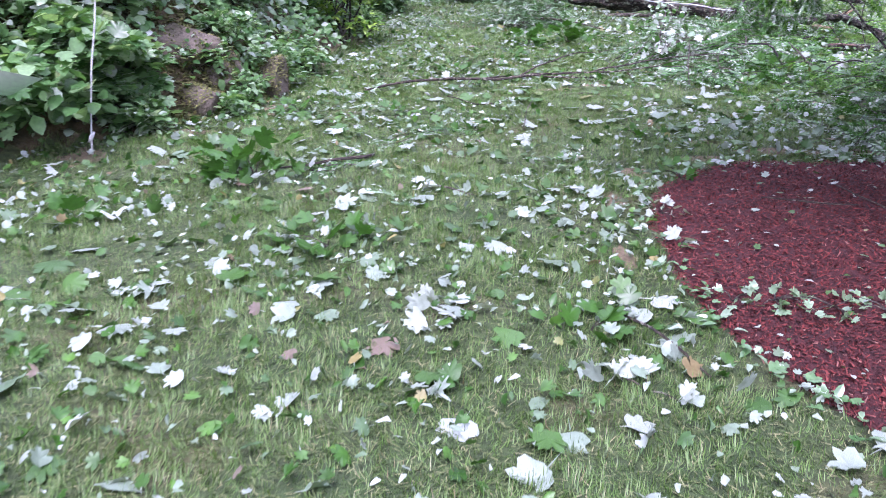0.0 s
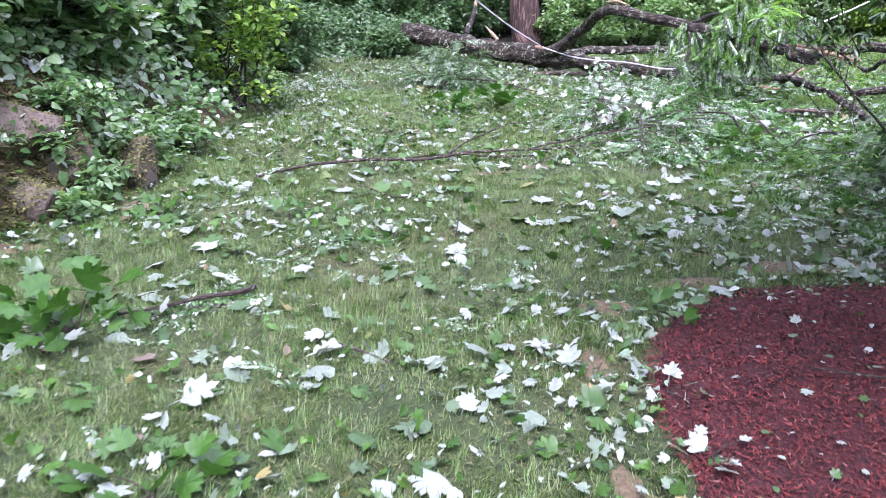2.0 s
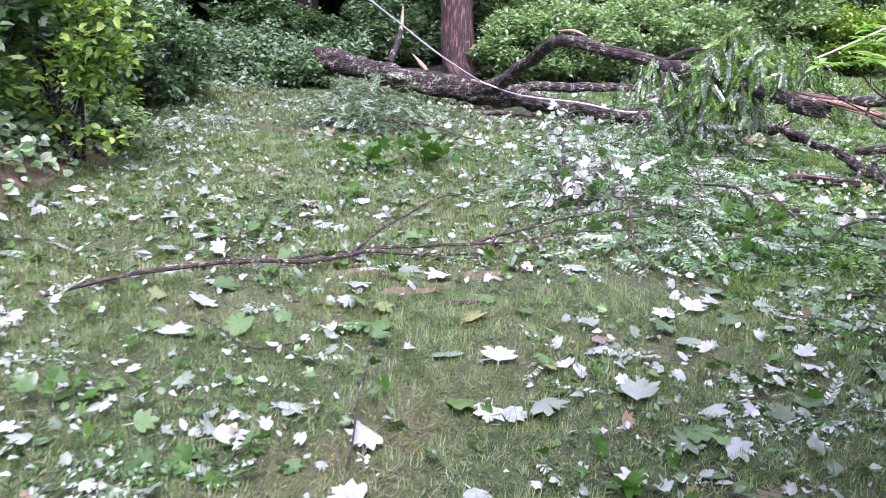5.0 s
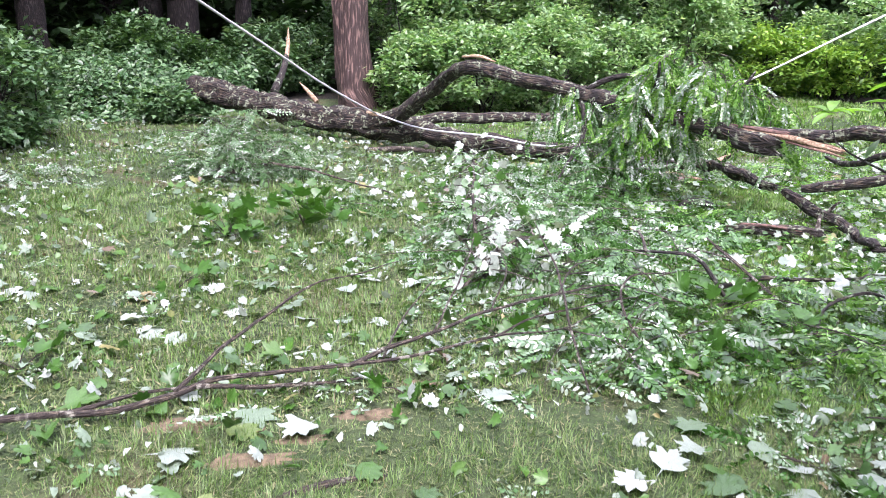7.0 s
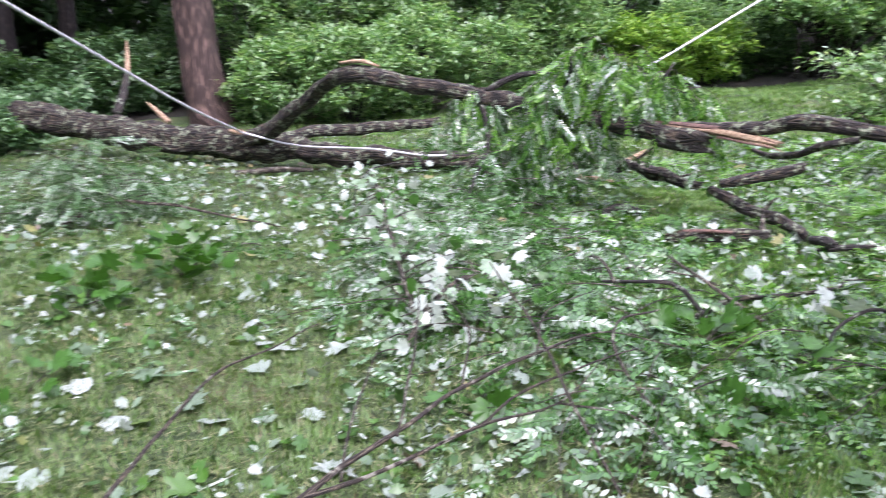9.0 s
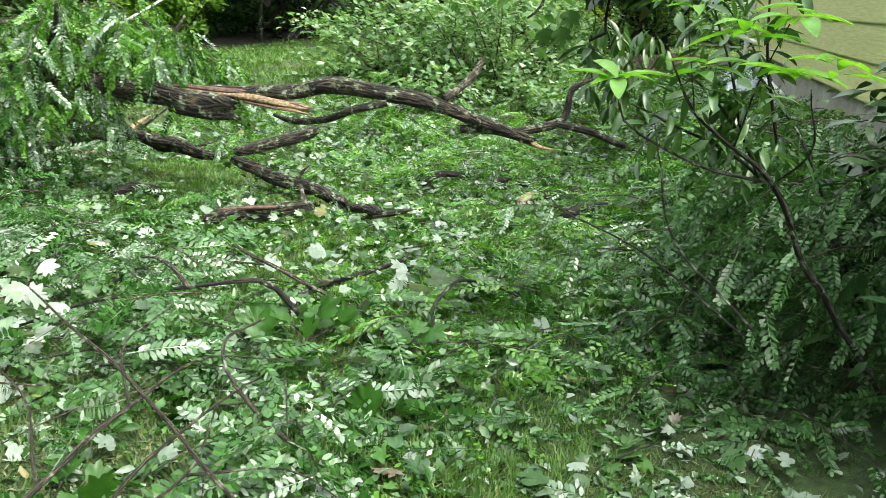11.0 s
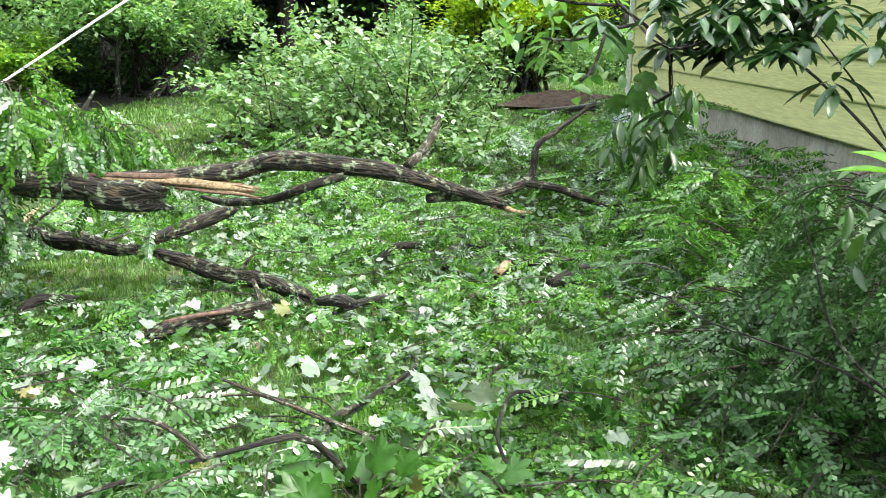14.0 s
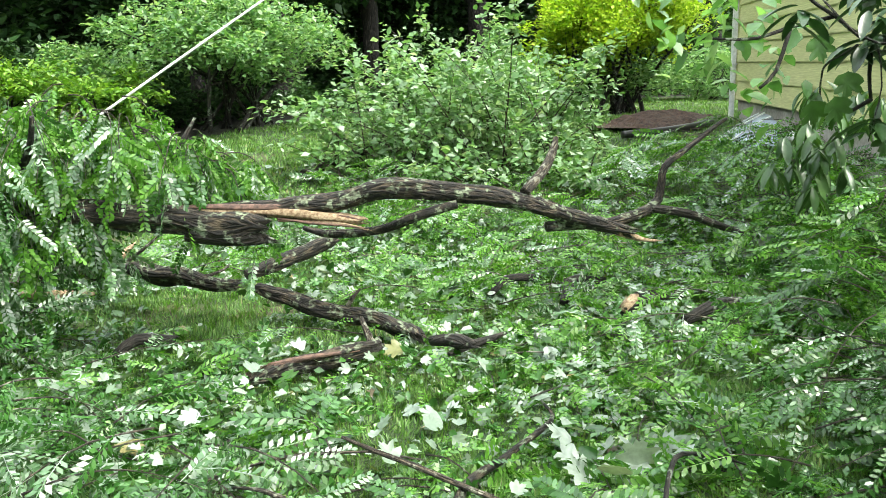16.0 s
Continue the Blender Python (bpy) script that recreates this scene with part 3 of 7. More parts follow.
limb("arched_limb", [(2.0, 16.85, 0.15, 0.095), (2.3, 16.45, 0.32, 0.089), (2.55, 15.75, 0.66, 0.073), (2.72, 14.95, 0.98, 0.070), (2.86, 14.5, 1.03, 0.073), (3.2, 14.15, 0.95, 0.070), (3.68, 13.74, 0.85, 0.067), (4.0, 13.2, 0.76, 0.063), (4.4, 12.42, 0.66, 0.066), (4.56, 12.15, 0.61, 0.074), (4.68, 11.98, 0.59, 0.058)], M_BARK, fallen_tree, FT, "arched limb held clear of the ground", sides=18, step=0.06, rough=0.24, crook=0.02, jag=0.10, seed=3)
limb("split_limb", [(4.5, 12.3, 0.68, 0.036), (4.72, 12.0, 0.69, 0.043), (4.95, 11.7, 0.70, 0.047), (5.08, 11.47, 0.755, 0.052), (5.3, 11.2, 0.73, 0.050), (5.55, 10.85, 0.64, 0.048), (5.75, 10.55, 0.52, 0.042), (5.86, 10.36, 0.45, 0.032)], M_BARK, fallen_tree, FT, "crooked limb with lichen and a torn tip", sides=16, step=0.05, rough=0.25, crook=0.015, jag=0.10, seed=5)
limb("torn_wood", [(4.5, 12.24, 0.70, 0.010), (4.68, 12.0, 0.672, 0.019), (4.82, 11.81, 0.648, 0.023), (4.92, 11.67, 0.62, 0.022), (4.98, 11.59, 0.60, 0.014)], M_WOOD, fallen_tree, FT, "pale torn heartwood", sides=14, step=0.03, rough=0.5, crook=0.012, jag=0.09, seed=8, ridge=0.8)
limb("torn_wood", [(4.42, 12.38, 0.715, 0.012), (4.6, 12.1, 0.705, 0.017), (4.78, 11.88, 0.69, 0.016), (4.9, 11.73, 0.67, 0.006)], M_WOOD_RED, fallen_tree, FT, "reddish stripped wood", sides=14, step=0.035, rough=0.5, jag=0.06, seed=9, ridge=0.7)
limb("torn_bark", [(4.45, 12.28, 0.60, 0.05), (4.56, 12.12, 0.565, 0.052), (4.66, 11.98, 0.535, 0.03), (4.70, 11.93, 0.52, 0.006)], M_BARK_DARK, fallen_tree, FT, "dark torn bark flap", sides=14, step=0.04, rough=0.4, jag=0.05, seed=10)
for i in range(8):
    a, h, e = rng.uniform(-0.02, 0.02), rng.uniform(-0.03, 0.025), rng.uniform(0.0, 0.10)
    limb("splinter", [(4.74 + a, 11.92 + a, 0.65 + h, 0.007), (4.90 + a, 11.70 + a, 0.62 + h, 0.007), (4.98 + a + e * 0.5, 11.59 + a - e, 0.585 + h - 0.2 * e, 0.001)], (M_WOOD, M_WOOD_RED, M_WOOD_RED)[i % 3], fallen_tree, FT, "jagged splinter", sides=5, step=0.05, rough=0.5, crook=0.015, seed=28 + i)
limb("torn_wood", [(5.84, 10.40, 0.455, 0.03), (5.93, 10.28, 0.40, 0.014), (6.0, 10.18, 0.385, 0.003)], M_WOOD, fallen_tree, FT, "pale torn tip", sides=7, step=0.03, rough=0.4, seed=11)
limb("branch", [(5.62, 10.75, 0.50, 0.028), (5.9, 10.45, 0.50, 0.032), (6.2, 10.3, 0.54, 0.032), (6.28, 10.26, 0.62, 0.026), (6.3, 10.24, 0.78, 0.022), (6.45, 10.15, 0.86, 0.019), (6.72, 10.04, 0.97, 0.014), (6.88, 9.98, 1.02, 0.011)], M_BARK, fallen_tree, FT, sides=9, step=0.05, crook=0.012, jag=0.03, seed=12)
limb("branch", [(6.18, 10.3, 0.54, 0.027), (6.4, 10.12, 0.48, 0.027), (6.7, 9.95, 0.36, 0.022), (7.1, 9.8, 0.22, 0.016)], M_BARK_DARK, fallen_tree, FT, sides=9, step=0.06, crook=0.012, seed=13)
limb("branch", [(5.3, 11.15, 0.66, 0.025), (5.15, 11.35, 0.60, 0.027), (5.2, 11.6, 0.50, 0.025), (5.3, 11.95, 0.44, 0.025), (5.3, 12.15, 0.47, 0.014)], M_BARK, fallen_tree, FT, sides=9, step=0.05, crook=0.012, seed=14)
limb("stub", [(5.55, 10.85, 0.70, 0.03), (5.78, 10.82, 0.80, 0.028), (5.93, 10.82, 0.88, 0.026), (5.99, 10.82, 0.96, 0.016)], M_TWIG, fallen_tree, FT, "snapped grey stub", sides=8, step=0.04, crook=0.01, jag=0.03, seed=15)
limb("stub", [(0.85, 18.25, 0.45, 0.06), (0.98, 18.5, 0.72, 0.05), (1.05, 18.75, 0.92, 0.035)], M_BARK_DARK, fallen_tree, FT, sides=8, step=0.06, jag=0.05, seed=16)
limb("torn_wood", [(1.04, 18.72, 0.88, 0.032), (1.08, 18.9, 1.12, 0.03), (1.09, 18.95, 1.33, 0.006)], M_WOOD, fallen_tree, FT, "orange splintered spike", sides=6, step=0.04, rough=0.4, seed=17)
limb("torn_wood", [(1.42, 17.85, 0.36, 0.035), (1.30, 18.0, 0.50, 0.028), (1.20, 18.1, 0.60, 0.004)], M_WOOD, fallen_tree, FT, "orange splintered chip", sides=6, step=0.04, rough=0.4, seed=18)
limb("torn_wood", [(1.98, 16.8, 0.33, 0.02), (2.1, 16.65, 0.31, 0.03), (2.2, 16.55, 0.25, 0.006)], M_WOOD, fallen_tree, FT, "orange torn wood at the fork", sides=6, step=0.04, rough=0.4, seed=19)
limb("torn_wood", [(2.72, 14.75, 1.13, 0.012), (2.85, 14.5, 1.145, 0.022), (2.98, 14.38, 1.10, 0.008)], M_WOOD, fallen_tree, FT, "pale torn bark on the arch", sides=6, step=0.04, rough=0.4, seed=20)
limb("branch", [(2.35, 16.55, 0.2, 0.076), (2.9, 16.6, 0.28, 0.072), (3.6, 16.5, 0.30, 0.068), (4.3, 16.3, 0.34, 0.051)], M_BARK, fallen_tree, FT, sides=12, step=0.07, rough=0.2, crook=0.02, jag=0.08, seed=21)
limb("branch", [(3.68, 13.74, 0.84, 0.025), (3.66, 13.6, 0.68, 0.025), (3.62, 13.45, 0.52, 0.022), (3.5, 13.3, 0.36, 0.018), (3.2, 13.0, 0.14, 0.010), (3.05, 12.85, -0.03, 0.007)], M_BARK_DARK, fallen_tree, FT, sides=9, step=0.05, crook=0.02, seed=22)
limb("branch", [(3.72, 13.72, 0.88, 0.030), (3.9, 13.6, 1.0, 0.027), (4.1, 13.45, 1.05, 0.021), (4.28, 13.35, 1.04, 0.013), (4.35, 13.2, 1.12, 0.006)], M_BARK_DARK, fallen_tree, FT, sides=8, step=0.05, crook=0.02, seed=23)
limb("branch", [(4.05, 13.15, 0.78, 0.030), (4.05, 12.95, 0.92, 0.024), (4.0, 12.8, 1.05, 0.018), (3.95, 12.7, 1.2, 0.010)], M_BARK_DARK, fallen_tree, FT, sides=8, step=0.05, crook=0.02, seed=24)
limb("branch", [(4.4, 12.5, 0.72, 0.025), (4.52, 12.42, 0.9, 0.021), (4.62, 12.38, 1.06, 0.015), (4.66, 12.35, 1.16, 0.007)], M_BARK_DARK, fallen_tree, FT, sides=8, step=0.05, crook=0.02, seed=25)
limb("branch", [(3.95, 13.3, 0.75, 0.024), (4.2, 13.2, 0.55, 0.018), (4.4, 13.1, 0.42, 0.008)], M_BARK_DARK, fallen_tree, FT, sides=8, step=0.05, crook=0.02, seed=26)

# fronds still hanging from the limb
HANG_LINE = spline([(3.6, 13.8, 0.84, 0), (3.9, 13.4, 0.80, 0), (4.1, 13.05, 0.76, 0), (4.25, 12.75, 0.72, 0)], 0.085)[:, :3]
HANG_CLUMPS = [(4.12, 12.95, 1.2), (4.0, 13.0, 0.98), (4.2, 12.9, 1.2), (4.3, 12.8, 1.24), (4.42, 12.62, 1.2), (4.5, 12.5, 1.1), (4.62, 12.36, 1.04), (4.05, 13.05, 1.08), (4.35, 12.75, 1.1), (4.7, 12.28, 0.92)]
HANG_LOW = [(3.62, 13.5, 0.52), (3.72, 13.35, 0.46), (3.85, 13.3, 0.42), (3.95, 13.3, 0.35), (3.6, 13.25, 0.32), (3.42, 13.2, 0.3)]
for tops, turns, mats in ((list(HANG_LINE), 4, ((M_LOCUST, 0.3), (M_LOCUST_PALE, 0.5), (M_LOCUST_BRIGHT, 0.2))), (HANG_CLUMPS, 8, ((M_LOCUST_BRIGHT, 0.55), (M_LOCUST, 0.15), (M_LOCUST_PALE, 0.3))), (HANG_LOW, 4, ((M_LOCUST, 0.6), (M_LOCUST_PALE, 0.4)))):
    os, ds, ss, lines = [], [], [], []
    for tp in tops:
        for q in range(turns):
            ln, o, d, sz = spray(np.array(tp) + rng.normal(0, 0.05, 3), rng.uniform(0, 6.28), rng.uniform(0.12, 0.36), 0.08, rng.uniform(0.3, 0.6), 11, 0.2)
            d[:, 2] -= rng.uniform(0.2, 3.2, len(d))
            lines.append(ln), os.append(o), ds.append(d), ss.append(sz)
    o, d, sz = np.concatenate(os), np.concatenate(ds), np.concatenate(ss)
    up = np.array([-0.3, -0.6, 0.3]) + 0.9 * unit(len(o))
    pick = rng.choice(len(mats), len(o), p=[m[1] for m in mats])
    for i, (mat, share) in enumerate(mats):
        v, t = scatter_mixed(FRONDS, o[pick == i], d[pick == i], up[pick == i], sz[pick == i])
        foliage("foliage", local(above_ground(v), FT), t, mat, fallen_tree, "drooping pinnate leaves on the broken limb")
    twigs(lines, M_TWIG, "twig", FT, fallen_tree)

# ---- broken limbs on the ground ----


def loose_limb(name, label, pts, mat=M_BARK, group="broken limbs on the lawn", twigs=(), **kw):
    at = (pts[0][0], pts[0][1], float(land(pts[0][0], pts[0][1])))
    ob = thing(name, at, label, "branch", group)
    limb("stem", pts, mat, ob, at, **kw)
    for i, tw in enumerate(twigs):
        limb("twig", tw, M_TWIG, ob, at, sides=6, step=0.07, crook=0.015, seed=40 + i)
    return ob


b = loose_limb("broken_limb", "lichen-covered broken limb resting on leaf litter", [(4.78, 14.45, 0.04, 0.05), (4.9, 14.1, 0.08, 0.052), (4.98, 13.65, 0.15, 0.046), (4.97, 13.3, 0.205, 0.042), (4.99, 12.98, 0.19, 0.047), (5.02, 12.68, 0.155, 0.04), (5.08, 12.56, 0.13, 0.028)], sides=18, step=0.04, rough=0.36, crook=0.05, jag=0.06, seed=51, ridge=0.7,
               twigs=[[(4.97, 13.3, 0.22, 0.014), (5.02, 13.15, 0.33, 0.010), (5.12, 13.02, 0.47, 0.004)], [(5.02, 12.7, 0.18, 0.012), (5.1, 12.62, 0.22, 0.009), (5.2, 12.65, 0.24, 0.004)]])
limb("torn_wood", [(4.97, 13.45, 0.19, 0.026), (5.08, 13.42, 0.25, 0.024), (5.2, 13.4, 0.32, 0.003)], M_WOOD, b, (4.78, 14.45, float(land(4.78, 14.45))), "orange torn wood", sides=6, step=0.04, rough=0.4)
limb("torn_wood", [(4.86, 14.1, -0.01, 0.03), (4.92, 13.8, 0.0, 0.034), (4.95, 13.55, 0.02, 0.012)], M_WOOD, b, (4.78, 14.45, float(land(4.78, 14.45))), "pale stripped wood under the limb", sides=7, step=0.05, rough=0.4)
loose_limb("broken_limb", "grey lichen-spotted broken limb lying on the grass", [(5.08, 12.36, 0.14, 0.026), (5.10, 12.26, 0.12, 0.036), (5.11, 11.97, 0.05, 0.042), (5.06, 11.62, 0.03, 0.043), (4.99, 11.3, 0.01, 0.039), (4.94, 11.2, 0.01, 0.024)], sides=18, step=0.04, rough=0.34, crook=0.03, jag=0.07, seed=52, ridge=0.7,
           twigs=[[(5.08, 11.75, 0.06, 0.018), (5.1, 11.7, 0.14, 0.012), (5.14, 11.68, 0.18, 0.006)]])
loose_limb("broken_limb", "snapped limb end with a torn tip", [(4.93, 11.14, 0.0, 0.026), (4.92, 11.03, 0.02, 0.034), (4.88, 10.93, 0.03, 0.03), (4.86, 10.86, 0.035, 0.012)], M_BARK_DARK, sides=12, step=0.03, rough=0.4, jag=0.06, seed=63)
b = loose_limb("bark_slab", "split bark slab with reddish bare wood", [(4.16, 11.82, -0.07, 0.012), (4.24, 11.70, -0.04, 0.026), (4.40, 11.57, -0.01, 0.035), (4.55, 11.44, 0.005, 0.037), (4.68, 11.35, 0.01, 0.032), (4.76, 11.36, 0.015, 0.022)], sides=18, step=0.03, rough=0.5, crook=0.02, jag=0.06, seed=53, ridge=1.0,
               twigs=[[(4.72, 11.36, 0.0, 0.024), (4.77, 11.42, 0.05, 0.02), (4.83, 11.5, 0.12, 0.012)]])
for q in range(4):
    r = 0.025 * q
    limb("splinter", [(4.20 + r, 11.76 - r, -0.02 + 0.012 * q, 0.01), (4.38 + r * 0.6, 11.57 - r, 0.015 + 0.008 * q, 0.013), (4.60, 11.40 - 0.4 * r, 0.025, 0.005)], M_WOOD_RED, b, (4.16, 11.82, float(land(4.16, 11.82))), "reddish splinter", sides=6, step=0.05, rough=0.4, seed=q)
loose_limb("broken_limb", "short snapped log with an orange end", [(5.6, 12.85, 0.05, 0.034), (5.8, 12.75, 0.09, 0.05), (6.1, 12.66, 0.14, 0.052), (6.3, 12.6, 0.18, 0.046)], sides=12, step=0.05, rough=0.3, jag=0.05, seed=54)
loose_limb("broken_limb", "snapped limb end in the leaves", [(4.85, 11.0, -0.03, 0.014), (5.0, 10.95, -0.02, 0.022), (5.1, 10.88, -0.01, 0.02), (5.17, 10.84, 0.0, 0.009)], M_BARK_DARK, sides=9, step=0.05, jag=0.05, seed=55)
loose_limb("dead_branch", "dark bent branch with a snapped orange knot", [(2.35, 10.9, 0.02, 0.005), (2.6, 10.7, 0.12, 0.007), (2.85, 10.4, 0.18, 0.008), (3.05, 10.2, 0.20, 0.012), (3.12, 10.12, 0.12, 0.013), (3.2, 10.05, 0.0, 0.012)], M_BARK_DARK, sides=9, step=0.05, crook=0.015, seed=56,
           twigs=[[(2.85, 10.4, 0.18, 0.012), (2.9, 10.6, 0.24, 0.008), (2.95, 10.8, 0.2, 0.004)]])
loose_limb("dead_branch", "lichen-grey branch lying in the leaves", [(3.25, 10.25, -0.02, 0.015), (3.55, 10.35, -0.01, 0.017), (3.85, 10.3, -0.01, 0.015), (4.2, 10.25, 0.0, 0.010), (4.4, 10.35, 0.0, 0.005)], sides=9, step=0.05, crook=0.02, seed=57)
loose_limb("dead_branch", "thin straight stick propped on leaves", [(3.45, 10.75, 0.16, 0.006), (3.5, 10.5, 0.08, 0.010), (3.55, 10.2, -0.02, 0.010), (3.58, 9.95, -0.07, 0.008)], M_TWIG, sides=7, step=0.05, crook=0.01, seed=58)
loose_limb("dead_branch", "curved dark twig in the leaf litter", [(3.45, 9.55, -0.06, 0.006), (3.6, 9.68, 0.04, 0.008), (3.85, 9.7, 0.10, 0.009), (4.0, 9.6, 0.06, 0.006), (4.1, 9.5, 0.0, 0.004)], M_BARK_DARK, sides=7, step=0.04, crook=0.012, seed=59)
for i, (a, c, w) in enumerate([((6.1, 10.85, -0.02), (6.45, 10.65, 0.0), 0.03), ((5.8, 10.35, 0.0), (6.15, 10.1, 0.04), 0.04), ((5.75, 10.0, 0.0), (6.2, 9.6, 0.02), 0.035), ((5.9, 11.2, 0.0), (6.2, 11.02, 0.05), 0.026), ((5.95, 10.75, -0.03), (6.25, 10.68, 0.0), 0.028), ((4.25, 12.65, -0.05), (4.45, 12.45, 0.0), 0.03)]):
    m = (0.5 * (a[0] + c[0]), 0.5 * (a[1] + c[1]) + 0.04, 0.5 * (a[2] + c[2]) + 0.04)
    b = loose_limb("broken_limb", "dark broken limb half buried in leaves", [(*a, w * 0.8), (*m, w), (*c, w * 0.8)], M_BARK_DARK, sides=10, step=0.05, rough=0.3, jag=0.05, seed=60 + i)
    if i == 1:
        limb("torn_wood", [(*a, 0.03), (*(0.5 * (np.array(a) + m) + (0, 0, 0.03)), 0.03), (*m, 0.005)], M_WOOD, b, (a[0], a[1], float(land(a[0], a[1]))), "orange torn wood", sides=6, step=0.04, rough=0.4)
loose_limb("broken_limb", "fallen pole-like limb beyond the torn limbs", [(8.7, 14.5, 0.30, 0.05), (9.4, 14.4, 0.40, 0.05), (10.2, 14.3, 0.5, 0.045), (11.2, 14.0, 0.62, 0.03)], sides=10, step=0.1, crook=0.02, seed=71)
loose_limb("dead_branch", "pale stick lying beside the trunk", [(1.9, 16.2, -0.06, 0.03), (2.3, 16.1, -0.04, 0.035), (2.7, 15.95, -0.05, 0.02)], M_TWIG, sides=7, step=0.06, crook=0.01, seed=72)
loose_limb("dead_branch", "thin curved twig standing from the litter", [(2.45, 13.6, -0.08, 0.008), (2.5, 13.7, 0.12, 0.008), (2.65, 13.85, 0.25, 0.008), (2.95, 14.0, 0.28, 0.006), (3.3, 14.1, 0.26, 0.003)], M_BARK_DARK, sides=7, step=0.05, crook=0.01, seed=73)

# the long bare branch across the lawn, forked
LB = (-1.0, 8.75, float(land(-1.0, 8.75)))
long_branch = thing("bare_branch", LB, "long bare forked grey-brown branch lying on the lawn", "branch", "broken limbs on the lawn")
limb("stem", [(-1.35, 8.55, -0.06, 0.009), (-0.9, 8.8, -0.01, 0.014), (-0.4, 9.05, -0.02, 0.014), (0.0, 9.08, -0.03, 0.014), (0.22, 9.16, -0.01, 0.014), (0.34, 9.27, 0.0, 0.012), (0.62, 9.31, 0.0, 0.010), (0.95, 9.31, 0.01, 0.009), (1.3, 9.38, 0.02, 0.007), (1.65, 9.46, 0.05, 0.006), (2.0, 9.5, 0.06, 0.004), (2.4, 9.75, 0.12, 0.002)], M_TWIG, long_branch, LB, sides=9, step=0.06, crook=0.012, seed=75)
for i, tw in enumerate([[(0.22, 9.16, 0.0, 0.011), (0.42, 9.6, 0.03, 0.009), (0.75, 10.2, 0.05, 0.007), (1.0, 10.45, 0.06, 0.005), (1.4, 10.75, 0.06, 0.003)],
                        [(0.95, 9.31, 0.01, 0.011), (1.3, 9.5, 0.06, 0.01), (1.7, 9.72, 0.09, 0.008), (2.1, 9.85, 0.12, 0.007), (2.5, 9.92, 0.12, 0.004), (2.75, 9.7, 0.08, 0.003)],
                        [(1.1, 9.35, 0.02, 0.006), (1.25, 9.7, 0.09, 0.005), (1.5, 10.1, 0.16, 0.003)], [(1.35, 9.5, 0.06, 0.006), (1.6, 9.95, 0.2, 0.005), (1.75, 10.3, 0.32, 0.003)],
                        [(1.7, 9.72, 0.09, 0.005), (1.85, 10.0, 0.22, 0.004), (1.9, 10.4, 0.3, 0.002)], [(2.1, 9.85, 0.12, 0.005), (2.3, 10.1, 0.2, 0.004), (2.6, 10.2, 0.22, 0.002)],
                        [(1.65, 9.46, 0.05, 0.006), (2.0, 9.6, 0.12, 0.005), (2.45, 9.62, 0.15, 0.003)], [(2.0, 9.5, 0.06, 0.005), (2.2, 9.3, 0.05, 0.003), (2.25, 9.1, -0.02, 0.002)],
                        [(0.3, 9.2, 0.0, 0.012), (0.7, 9.22, -0.03, 0.01), (1.0, 9.27, -0.03, 0.006)], [(-0.2, 9.05, -0.02, 0.01), (0.1, 9.2, -0.02, 0.008), (0.35, 9.3, -0.03, 0.004)]]):
    limb("twig", tw, M_TWIG, long_branch, LB, sides=6, step=0.06, crook=0.018, seed=80 + i)
